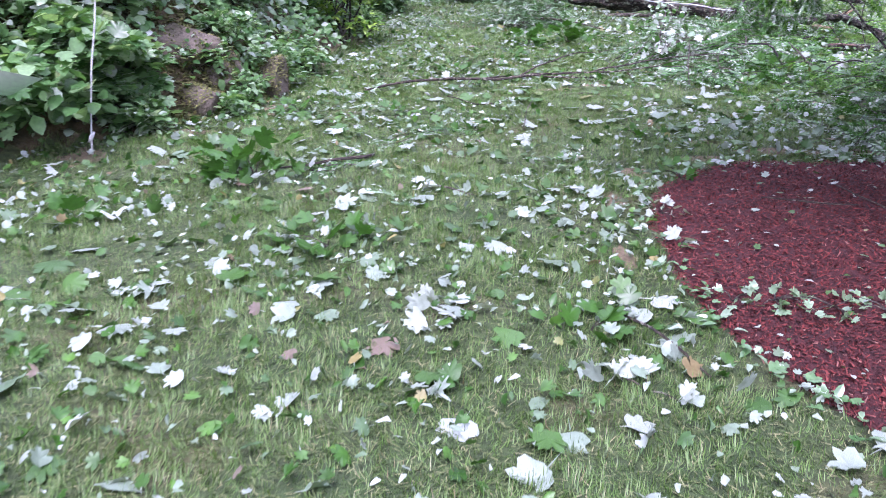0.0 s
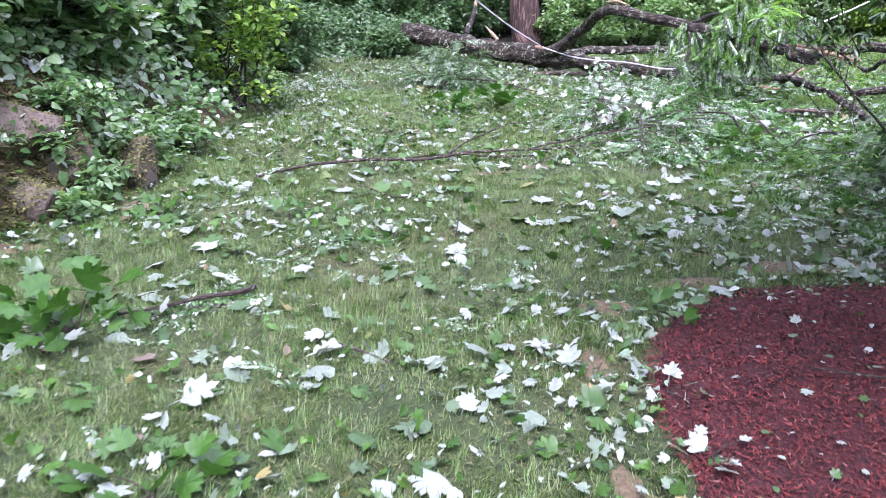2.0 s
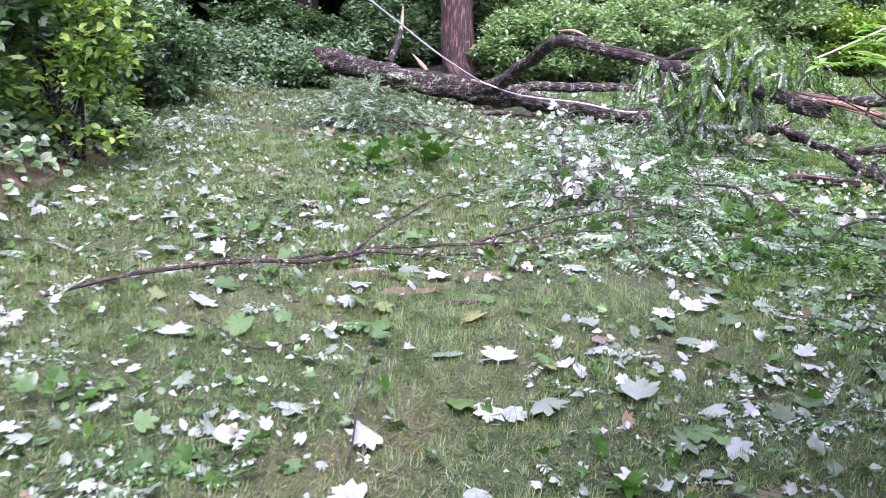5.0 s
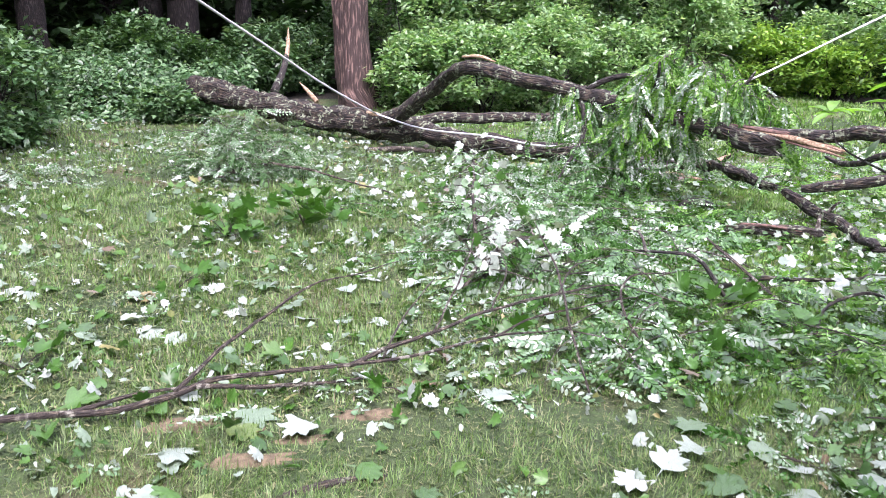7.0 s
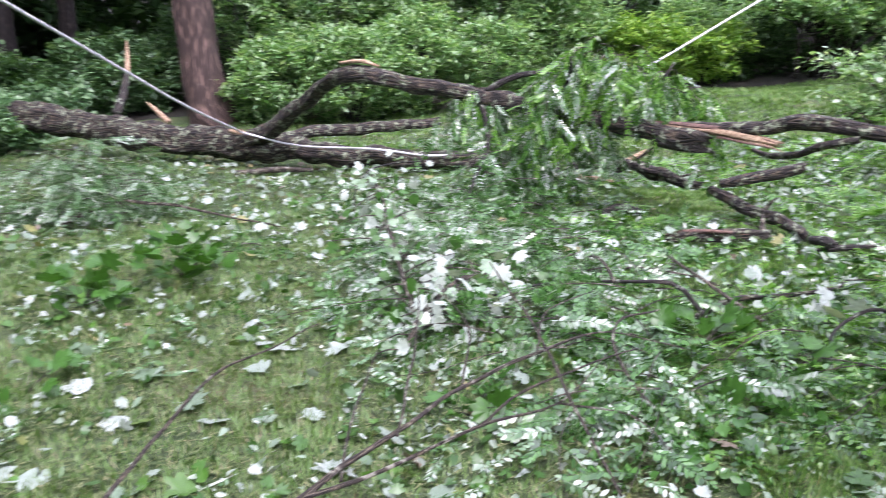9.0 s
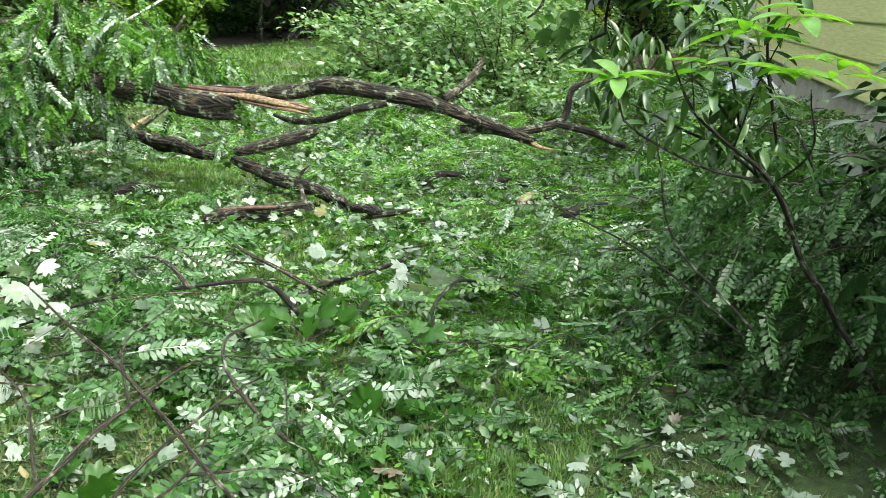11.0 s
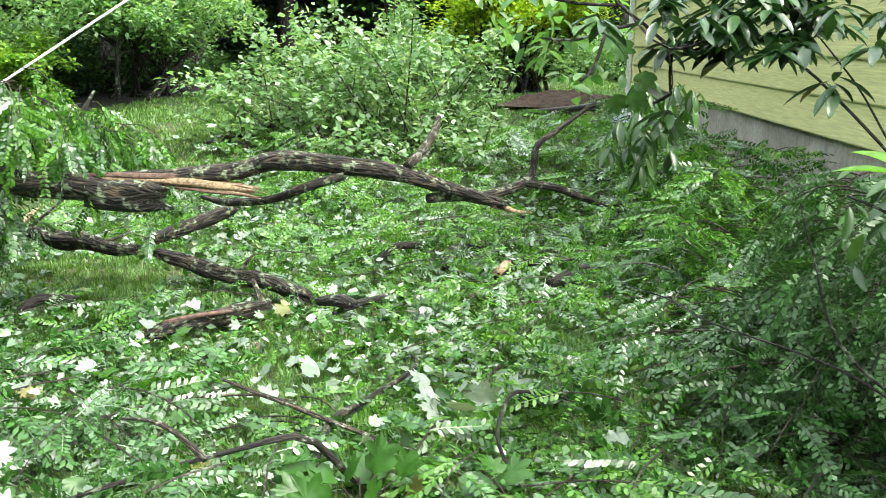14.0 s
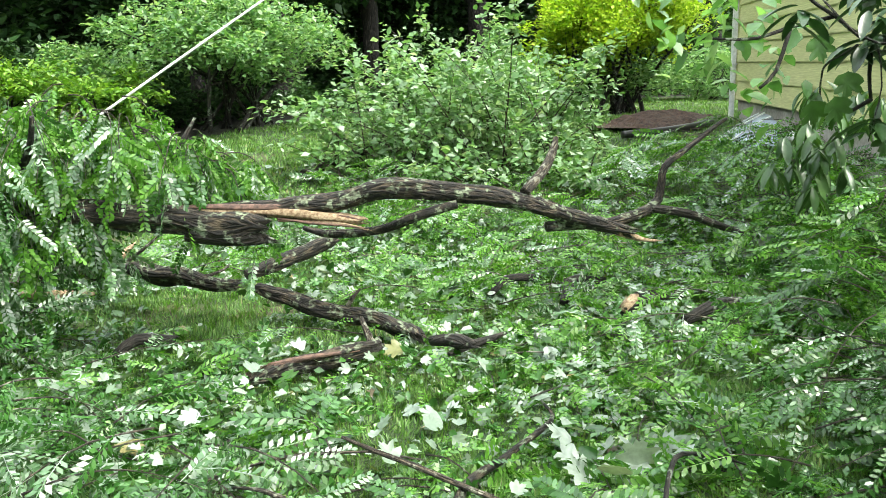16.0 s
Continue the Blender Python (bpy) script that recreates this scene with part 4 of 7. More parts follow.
for i, (pts, lab) in enumerate([([(0.58, 8.38, -0.07, 0.012), (0.75, 8.44, -0.06, 0.016), (0.98, 8.47, -0.06, 0.012)], "short lichen-grey stick on the grass"),
                                ([(-0.5, 8.2, -0.05, 0.005), (-0.35, 8.0, -0.04, 0.006), (-0.2, 7.85, -0.06, 0.006), (0.0, 7.95, -0.06, 0.004)], "thin forked twig on the grass"),
                                ([(-0.45, 5.3, -0.06, 0.006), (-0.3, 5.15, -0.05, 0.007), (-0.15, 5.05, -0.06, 0.004)], "short dark twig on the grass"),
                                ([(0.55, 3.3, -0.03, 0.005), (0.66, 3.1, -0.02, 0.006), (0.8, 2.8, -0.04, 0.004)], "short dark twig on the grass"),
                                ([(1.5, 4.75, 0.05, 0.005), (1.75, 4.6, 0.07, 0.006), (1.95, 4.55, 0.08, 0.004)], "thin dry twig on the mulch"),
                                ([(1.95, 4.9, 0.09, 0.004), (1.98, 4.65, 0.10, 0.005), (2.05, 4.4, 0.1, 0.004)], "thin dry twig on the mulch"),
                                ([(-0.9, 6.0, -0.06, 0.012), (-0.95, 5.85, -0.04, 0.014), (-1.2, 5.75, -0.05, 0.01), (-1.5, 5.6, -0.06, 0.006)], "bent grey twig with pale leaflets"),
                                ([(0.2, 6.9, -0.07, 0.004), (0.25, 7.3, 0.04, 0.004), (0.3, 7.7, 0.02, 0.003)], "thin upright twig in the grass"),
                                ([(0.2, 14.3, -0.05, 0.018), (0.6, 14.5, 0.04, 0.02), (0.9, 14.3, 0.06, 0.015), (1.3, 13.9, 0.02, 0.01), (1.8, 13.3, -0.05, 0.006)], "dark curved twig on the grass"),
                                ([(2.9, 11.1, -0.05, 0.005), (3.3, 11.2, 0.0, 0.006), (3.65, 10.85, 0.0, 0.006), (3.75, 10.6, -0.03, 0.004)], "thin dark twig in the leaves"),
                                ([(2.45, 9.35, -0.08, 0.006), (2.35, 9.6, 0.1, 0.007), (2.5, 9.85, 0.2, 0.006), (2.75, 9.9, 0.2, 0.004)], "curved brown twig in the leaves"),
                                ([(1.95, 9.0, -0.05, 0.006), (2.0, 9.4, 0.1, 0.007), (2.1, 9.9, 0.25, 0.006), (2.1, 10.3, 0.4, 0.003)], "upright brown twig in the leaves")]):
    loose_limb("twig", lab, pts, M_TWIG, "twigs on the ground", sides=6, step=0.05, crook=0.014, seed=95 + i)

# ---- leafy branches heaped over the lawn ----
def heap(name, label, centre, size, count, mats, length=(0.4, 0.9), rise=(0.0, 0.25), frond=0.24, per=13, group="leafy branches in the storm debris", stems=(), heading=None):
    cx, cy = centre
    at = (cx, cy, float(land(cx, cy)))
    sp = []
    for _ in range(count):
        a, r = rng.uniform(0, 6.283), math.sqrt(rng.random())
        x, y = cx + size[0] * r * math.cos(a), cy + size[1] * r * math.sin(a)
        z = float(land(x, y)) + rng.uniform(0.02, 1.0) * size[2] * (1 - 0.75 * r * r)
        h = rng.uniform(0, 6.283) if heading is None else rng.normal(heading, 0.6)
        sp.append(spray((x, y, z), h, rng.uniform(*length), rng.uniform(*rise), rng.uniform(0.1, 0.5), per, frond))
    return leafy_branch(name, at, sp, mats, label, group, stems)


MIXED, PALER, GREENER, BRIGHT = (M_LOCUST, M_LOCUST_PALE, 0.3), (M_LOCUST, M_LOCUST_PALE, 0.65), (M_LOCUST, M_LOCUST_BRIGHT, 0.5), (M_LOCUST_BRIGHT, M_LOCUST_PALE, 0.3)
heap("leafy_branch", "leafy locust branch with pale upturned leaves", (2.15, 11.0), (0.35, 0.55, 0.45), 18, PALER)
heap("leafy_branch", "leafy locust branch with pale upturned leaves", (2.35, 12.2), (0.35, 0.7, 0.42), 17, PALER)
heap("leafy_branch", "leafy locust branch with pale upturned leaves", (2.75, 13.3), (0.4, 0.6, 0.3), 11, PALER)
heap("leafy_branch", "green locust branch sprawled on the lawn", (2.55, 10.3), (0.5, 0.45, 0.40), 17, MIXED)
heap("leafy_branch", "green locust branch sprawled on the lawn", (2.95, 11.2), (0.5, 0.55, 0.42), 20, MIXED)
heap("leafy_branch", "green locust branch sprawled on the lawn", (3.2, 12.3), (0.5, 0.6, 0.45), 18, MIXED)
heap("leafy_branch", "green locust branch sprawled on the lawn", (3.7, 13.0), (0.45, 0.5, 0.65), 18, MIXED)
heap("leafy_branch", "green locust branch sprawled on the lawn", (2.6, 9.7), (0.45, 0.3, 0.24), 10, MIXED)
heap("leafy_branch", "green locust branch sprawled on the lawn", (3.3, 9.75), (0.4, 0.35, 0.2), 7, GREENER)
heap("leafy_branch", "green locust branch sprawled on the lawn", (3.75, 10.75), (0.4, 0.35, 0.12), 5, GREENER)
heap("leafy_branch", "bright green locust branch over broken limbs", (4.6, 10.2), (0.5, 0.4, 0.2), 9, BRIGHT)
heap("leafy_branch", "bright green locust branch over broken limbs", (5.2, 10.4), (0.6, 0.5, 0.24), 12, BRIGHT)
heap("leafy_branch", "bright green locust branch over broken limbs", (5.6, 11.4), (0.6, 0.6, 0.2), 10, BRIGHT)
heap("leafy_branch", "bright green locust branch over broken limbs", (6.3, 10.9), (0.6, 0.6, 0.40), 20, BRIGHT)
heap("leafy_branch", "bright green locust branch over broken limbs", (6.9, 9.9), (0.7, 0.6, 0.45), 24, BRIGHT)
heap("leafy_branch", "bright green locust branch over broken limbs", (6.0, 9.6), (0.6, 0.5, 0.35), 22, BRIGHT)
heap("leafy_branch", "bright green locust branch over broken limbs", (7.4, 11.4), (0.8, 0.8, 0.45), 20, BRIGHT)
heap("leafy_branch", "bright green locust branch over broken limbs", (7.2, 12.6), (0.8, 0.8, 0.4), 18, BRIGHT)
heap("leafy_branch", "bright green locust branch over broken limbs", (8.4, 10.6), (0.8, 0.8, 0.75), 28, BRIGHT)
heap("leafy_branch", "bright green locust branch over broken limbs", (8.3, 13.2), (0.9, 0.8, 0.5), 18, BRIGHT)
heap("leafy_branch", "bright green locust branch over broken limbs", (6.3, 13.7), (0.9, 0.7, 0.25), 15, BRIGHT)
heap("leafy_branch", "green locust branch with fronds facing the lawn", (4.3, 9.4), (0.5, 0.4, 0.3), 9, GREENER)
heap("leafy_branch", "green locust branch with fronds facing the lawn", (3.7, 9.2), (0.4, 0.25, 0.16), 7, GREENER)
heap("leafy_branch", "dark locust branch against the shrub", (5.05, 9.05), (0.55, 0.35, 0.7), 26, (M_LOCUST, M_LOCUST_PALE, 0.25), frond=0.2)
heap("leafy_branch", "dark locust branch against the shrub", (4.5, 8.65), (0.45, 0.28, 0.5), 22, (M_LOCUST_SHADED, M_LOCUST, 0.5), frond=0.19)
heap("leafy_branch", "dark locust branch against the shrub", (3.85, 8.4), (0.35, 0.2, 0.22), 12, (M_LOCUST_SHADED, M_LOCUST, 0.45), frond=0.18)
heap("leafy_branch", "green locust branch in front of the house", (6.0, 9.0), (0.7, 0.4, 0.85), 34, (M_LOCUST_BRIGHT, M_LOCUST, 0.4))
heap("leafy_branch", "green locust branch in front of the house", (6.75, 8.95), (0.6, 0.35, 1.0), 32, (M_LOCUST, M_LOCUST_BRIGHT, 0.5))
heap("leafy_branch", "green locust branch in front of the house", (7.3, 9.25), (0.8, 0.4, 1.05), 34, (M_LOCUST_BRIGHT, M_LOCUST, 0.5))
heap("leafy_branch", "green locust branch in front of the house", (8.8, 9.8), (0.9, 0.6, 0.8), 32, (M_LOCUST_BRIGHT, M_LOCUST, 0.5))
heap("leafy_branch", "green locust branch in front of the house", (10.3, 10.4), (0.9, 0.6, 0.6), 24, (M_LOCUST_BRIGHT, M_LOCUST_PALE, 0.4))
heap("leafy_branch", "small leafy twig on the grass", (3.0, 8.35), (0.6, 0.4, 0.08), 7, MIXED, (0.25, 0.4), (0, 0.05), 0.2, 9)
heap("leafy_branch", "grey-green leafy branch tip on the grass", (0.45, 14.7), (0.5, 0.3, 0.66), 74, (M_LOCUST_PALE, M_LOCUST_SHADED, 0.4), (0.3, 0.6), (0.1, 0.4), frond=0.19)
heap("leafy_branch", "leafy branch tip tangled near the cable", (5.2, 14.6), (0.7, 0.6, 0.35), 14, MIXED)
heap("leafy_branch", "leafy branch tip tangled near the cable", (4.6, 16.6), (0.7, 0.6, 0.3), 12, MIXED)
heap("leafy_branch", "small pale leafy twig on the grass", (-1.15, 5.68), (0.25, 0.12, 0.05), 4, PALER, (0.25, 0.4), (0, 0.03), 0.18, 8)
heap("leafy_branch", "small pale leafy twig on the grass", (-0.6, 6.6), (0.3, 0.15, 0.05), 4, PALER, (0.25, 0.4), (0, 0.03), 0.18, 8)
heap("leafy_branch", "small pale leafy twig on the grass", (2.1, 7.3), (0.5, 0.4, 0.06), 7, PALER, (0.25, 0.4), (0, 0.05), 0.18, 8)
heap("leafy_branch", "small leafy twig on the grass", (1.45, 12.7), (0.3, 0.3, 0.1), 5, MIXED, (0.25, 0.4), (0, 0.05), 0.18, 8)
heap("leafy_branch", "pale leafy branch against the bank", (-1.45, 14.2), (0.4, 0.4, 0.3), 8, (M_PALE, M_LOCUST_PALE, 0.5), (0.25, 0.4), (0, 0.05), 0.2, 9)
heap("leafy_branch", "dark leafy branch edging the mulch bed", (3.2, 7.0), (0.6, 0.5, 0.25), 14, (M_LOCUST, M_LOCUST_PALE, 0.3))

def upturned_branch(label, line, count, spread, size, mats):
    """A maple branch lying with its leaves turned over: a bent stem, short side twigs and single leaves."""
    at = np.array((line[0][0], line[0][1], float(land(line[0][0], line[0][1]))))
    ob = thing("maple_branch", at, label, "branch", "leafy branches in the storm debris")
    limb("stem", line, M_TWIG, ob, at, sides=7, step=0.06, crook=0.02, seed=count)
    c = spline(line, 0.05)[:, :3]
    for i in range(count):
        b = c[rng.integers(len(c))]
        p = b + rng.normal(0, 1, 3) * (spread, spread, 0.6 * spread)
        p[2] = max(p[2], float(land(p[0], p[1])) + 0.03)
        if i % 4 == 0:
            v, t, uv = limb_mesh("twig", [(*b, 0.005), (*(0.5 * (b + p) + (0, 0, 0.02)), 0.004), (*p, 0.002)], M_TWIG, sides=5, step=0.06, crook=0.01, seed=i)
            part("twig", shade_smooth(mesh_of("twig", local(v, at), t, M_TWIG, uv)), ob)
        v, t = scatter(MAPLES[i % 6], p[None], frames_of(unit(1) * (1, 1, 0.6) - np.array((0, 0, 0.25)), np.array([(-0.1, -0.5, 0.7)]) + 0.7 * unit(1)), np.array([size * rng.uniform(0.7, 1.25)]))
        part("leaf", mesh_of("leaf", local(above_ground(v), at), t, mats[i % len(mats)]), ob)


upturned_branch("maple branch with silvery upturned leaves", [(1.95, 10.75, -0.05, 0.016), (2.0, 11.2, 0.12, 0.014), (2.1, 11.7, 0.26, 0.012), (2.25, 12.3, 0.36, 0.009), (2.4, 12.9, 0.34, 0.006)], 170, 0.14, 0.07, (M_PALE, M_LOCUST_PALE, M_GREEN, M_LOCUST_PALE, M_PALE, M_LOCUST))
upturned_branch("maple branch with silvery upturned leaves", [(1.75, 10.5, -0.04, 0.014), (1.95, 10.7, 0.08, 0.013), (2.2, 10.85, 0.16, 0.01), (2.5, 10.9, 0.16, 0.006)], 80, 0.13, 0.078, (M_LOCUST_PALE, M_PALE, M_GREEN))

# ---- green maple sprigs ----
def sprig(x, y, r, count, size, mat, label, lift=0.1):
    z = float(bed_height(x, y) if in_bed(x, y) else land(x, y))
    ob = thing("maple_sprig", (x, y, z), label, "leafy twig", "maple sprigs on the lawn")
    lines = []
    o, d, s = [], [], []
    for i in range(count):
        a, q = rng.uniform(0, 6.283), r * math.sqrt(rng.random())
        p = np.array((q * math.cos(a), q * math.sin(a), rng.uniform(0.02, lift)))
        o.append(p)
        d.append((math.cos(a) + rng.normal(0, 0.5), math.sin(a) + rng.normal(0, 0.5), rng.uniform(-0.2, 1.1)))
        s.append(0.78 * size * rng.uniform(0.7, 1.25))
        if i % 3 == 0:
            lines.append([(0, 0, 0.01, 0.004), (*(p * 0.5 + (0, 0, 0.02)), 0.003), (*p, 0.0015)])
    twigs(lines, M_TWIG, "twig", (0, 0, 0), ob)
    up = np.array([0, 0, 1.0]) + 0.5 * rng.normal(size=(count, 3))
    for i in range(count):
        v, t = scatter(MAPLES[i % 6], [o[i]], frames_of(np.array([d[i]]), up[i:i + 1]), [s[i]])
        v[:, 2] = np.maximum(v[:, 2], 0.012)
        part("leaf", mesh_of("leaf", v, t, mat), ob)


for x, y, r, c, sz, lf in [(-1.62, 5.45, 0.30, 44, 0.17, 0.26), (-2.4, 4.5, 0.16, 9, 0.16, 0.14), (-0.85, 4.05, 0.24, 13, 0.16, 0.10), (1.17, 9.1, 0.13, 5, 0.14, 0.06), (0.36, 12.0, 0.24, 30, 0.16, 0.26), (0.92, 12.35, 0.30, 44, 0.16, 0.28),
                        (1.76, 9.8, 0.16, 7, 0.14, 0.12), (3.1, 10.0, 0.2, 16, 0.16, 0.16), (3.36, 9.57, 0.10, 5, 0.15, 0.10), (2.9, 9.4, 0.16, 7, 0.15, 0.08), (-1.75, 7.4, 0.22, 10, 0.13, 0.14), (-0.9, 7.3, 0.16, 6, 0.12, 0.12),
                        (1.2, 5.5, 0.14, 9, 0.12, 0.10), (0.4, 3.2, 0.15, 6, 0.14, 0.06), (0.1, 10.8, 0.2, 8, 0.13, 0.12), (-0.2, 7.0, 0.14, 6, 0.12, 0.06), (1.1, 6.8, 0.12, 5, 0.12, 0.06), (-0.5, 9.7, 0.2, 8, 0.13, 0.1)]:
    sprig(x, y, r, c, sz, M_GREEN, "fresh green maple leaves on a snapped twig", lf)
for x, y, r, c, sz, lf in [(4.05, 9.92, 0.20, 12, 0.15, 0.10), (0.55, 2.7, 0.15, 7, 0.13, 0.05), (-0.15, 3.3, 0.18, 9, 0.13, 0.05), (0.95, 4.75, 0.13, 9, 0.09, 0.06), (0.98, 4.3, 0.12, 8, 0.09, 0.06), (2.45, 11.7, 0.3, 14, 0.13, 0.3), (2.2, 10.7, 0.22, 12, 0.12, 0.25), (1.75, 13.1, 0.18, 8, 0.12, 0.1)]:
    sprig(x, y, r, c, sz, M_PALE, "maple leaves showing pale undersides on a twig", lf)

for x, y, r, c in [(1.22, 3.5, 0.15, 22), (1.42, 3.36, 0.16, 20), (1.05, 3.52, 0.10, 10), (1.6, 3.25, 0.14, 12)]:
    sprig(x, y, r, c, 0.06, M_LOCUST_PALE, "small grey-green leaves drifted together on the mulch", 0.035)

# ---- the bank: stones, vines and shrubs ----
def stone(x, y, z, sx, sy, sz, turn, label, seed):
    """A faceted stone: a ball cut by random planes, with a rough skin and moss."""
    r = np.random.default_rng(seed)
    cuts = [(Vector(c).normalized(), float(w)) for c, w in zip(r.normal(size=(11, 3)), r.uniform(0.52, 0.85, 11))]
    bm = bmesh.new()
    bmesh.ops.create_icosphere(bm, subdivisions=5, radius=1)
    for vt in bm.verts:
        p = vt.co.copy()
        for c, w in cuts:
            over = p.dot(c) - w
            if over > 0:
                p -= c * over
        p += p.normalized() * (0.07 * noise.noise(p * 3 + Vector((seed, 0, 0))) + 0.035 * noise.noise(p * 9) + 0.015 * noise.noise(p * 24))
        vt.co = Vector((p.x * sx, p.y * sy, p.z * sz))
    me = bpy.data.meshes.new("stone")
    bm.to_mesh(me)
    bm.free()
    me.materials.append(M_ROCK)
    pts = np.empty(len(me.vertices) * 3, np.float32)
    me.vertices.foreach_get("co", pts)
    pts = pts.reshape(-1, 3)
    ob = thing("stone", (x, y, z), label, "stone", "stones in the bank")
    ob.rotation_euler = (0, 0, turn)
    part("block", shade_smooth(me), ob)
    keep = np.array([noise.noise(Vector(q) * 4 + Vector((seed, 3, 1))) + 0.6 * q[2] / sz > -0.15 for q in pts]) & (r.random(len(pts)) < 0.85)
    o = pts[keep]
    nrm = o / np.linalg.norm(o, axis=1, keepdims=True)
    v, t = scatter(SMALL, o, frames_of(unit(len(o)) + 0.4 * nrm, nrm), rng.uniform(0.015, 0.035, len(o)))
    foliage("moss", v, t, M_MOSS, ob, "olive green moss")


for x, y, dz, sx, sy, sz, turn, lab, sd in [(-2.66, 7.42, -0.02, 0.24, 0.20, 0.20, 0.3, "purple-grey stone block set in the mossy bank", 1), (-2.95, 7.75, -0.10, 0.42, 0.36, 0.26, 0.8, "mossy brown stone sunk in the bank", 2), (-2.22, 8.34, 0.06, 0.17, 0.27, 0.38, 0.5, "leaning grey stone covered in lichen", 3),
                                          (-3.3, 8.05, -0.10, 0.42, 0.40, 0.26, 1.4, "mossy stone sunk in the bank", 4), (-3.1, 7.2, -0.08, 0.32, 0.28, 0.26, 2.0, "purple-grey stone sunk in the bank", 5), (-2.62, 8.0, -0.08, 0.32, 0.30, 0.22, 2.6, "mossy brown stone sunk in the bank", 8)]:
    stone(x, y, float(land(x, y)) + dz, sx, sy, sz, turn, lab, sd)

# moss and soil skin on the bank
o = np.stack([rng.uniform(-3.6, -2.1, 19000), rng.uniform(6.8, 8.7, 19000)], axis=1)
zz = land(o[:, 0], o[:, 1])
k = (np.interp(o[:, 1], FOOT_Y, FOOT_X) - o[:, 0] > -0.05)
o3 = np.stack([o[k, 0], o[k, 1], zz[k] + 0.005], axis=1)
v, t = scatter(SMALL, o3, frames_of(unit(len(o3)) * (1, 1, 0.3), np.tile((0.5, 0, 1.0), (len(o3), 1))), rng.uniform(0.02, 0.055, len(o3)))
tagged(new("moss", mesh_of("moss", v, t, M_MOSS)), "olive moss spread over the bank", "moss", kind="stuff")


x, y = rng.uniform(-6.5, -1.9, 42000), rng.uniform(2.5, 15.5, 42000)
k = np.interp(y, FOOT_Y, FOOT_X) - x > rng.uniform(0.05, 0.5, len(x))
k &= ~((x > -3.0) & (y > 7.1) & (y < 8.4) & (rng.random(len(x)) < 0.85))
x, y = x[k], y[k]
o = np.stack([x, y, land(x, y) + rng.uniform(0.02, 0.32, len(x))], axis=1)
v, t = scatter_mixed([OVAL, oval_template(0.38, 0.06, 0.15), oval_template(0.42, 0.12, 0.2)], o, unit(len(o)) * (1, 1, 0.5) + np.array([0.5, -0.3, -0.2]), np.array([0.4, -0.4, 1.0]) + 0.5 * unit(len(o)), rng.uniform(0.05, 0.13, len(o)))
tagged(new("bank_vines", mesh_of("bank_vines", v, t, M_BANK)), "broad-leaved vines covering the bank", "vine", kind="stuff")


def bush(name, label, at, size, leaves, leaf, mat, tpl, stems=7, category="shrub", group="", shell=0.55, hang=0.3, low=0.0, clumps=26, stem_mat=None, stem_r=0.02, lean=(0, 0), clump_r=0.42):
    """A shrub: forked stems and leaves gathered in uneven clumps with gaps."""
    at = np.array((at[0], at[1], float(land(at[0], at[1])) if len(at) == 2 else at[2]))
    ob = thing(name, at, label, category, group)
    cs = unit(clumps) * (rng.uniform(shell, 1.0, (clumps, 1)))
    cs[:, 2] = low + (1 - low) * (0.5 + 0.5 * cs[:, 2])
    cs = cs * (size[0], size[1], size[2]) + np.array((lean[0], lean[1], 0)) * cs[:, 2:3]
    lines = []
    for i in range(stems):
        c = cs[i % clumps]
        b = np.array((0.15 * size[0] * rng.normal(), 0.15 * size[1] * rng.normal(), -0.02))
        mid = b * 0.4 + c * 0.55 + rng.normal(0, 0.05, 3)
        lines.append([(*b, stem_r), (*mid, stem_r * 0.65), (*c, stem_r * 0.25)])
        for j in range(2):
            e = cs[rng.integers(clumps)]
            lines.append([(*mid, stem_r * 0.5), (*(0.5 * (mid + e) + rng.normal(0, 0.04, 3)), stem_r * 0.35), (*e, stem_r * 0.15)])
    twigs(lines, stem_mat or M_BARK_DARK, "stem", (0, 0, 0), ob, "", 6, 0.15)
    per = leaves // clumps
    rad = rng.uniform(0.5, 1.4, clumps) * clump_r * min(size[0], size[1], size[2] * 1.2)
    o = np.concatenate([c + unit(per) * (rng.random((per, 1)) ** 0.45) * r * (1, 1, 0.75) for c, r in zip(cs, rad)])
    o[:, 2] = np.maximum(o[:, 2], 0.03)
    d = unit(len(o)) * (1, 1, 0.5) + 0.5 * o / (np.linalg.norm(o, axis=1, keepdims=True) + 0.1) - np.array([0, 0, hang])
    v, t = scatter_mixed(tpl, o, d, np.array([0, 0, 1.0]) + 0.6 * unit(len(o)) + 0.4 * d, rng.uniform(0.65, 1.3, len(o)) * leaf)
    foliage("foliage", v, t, mat, ob)
    return ob


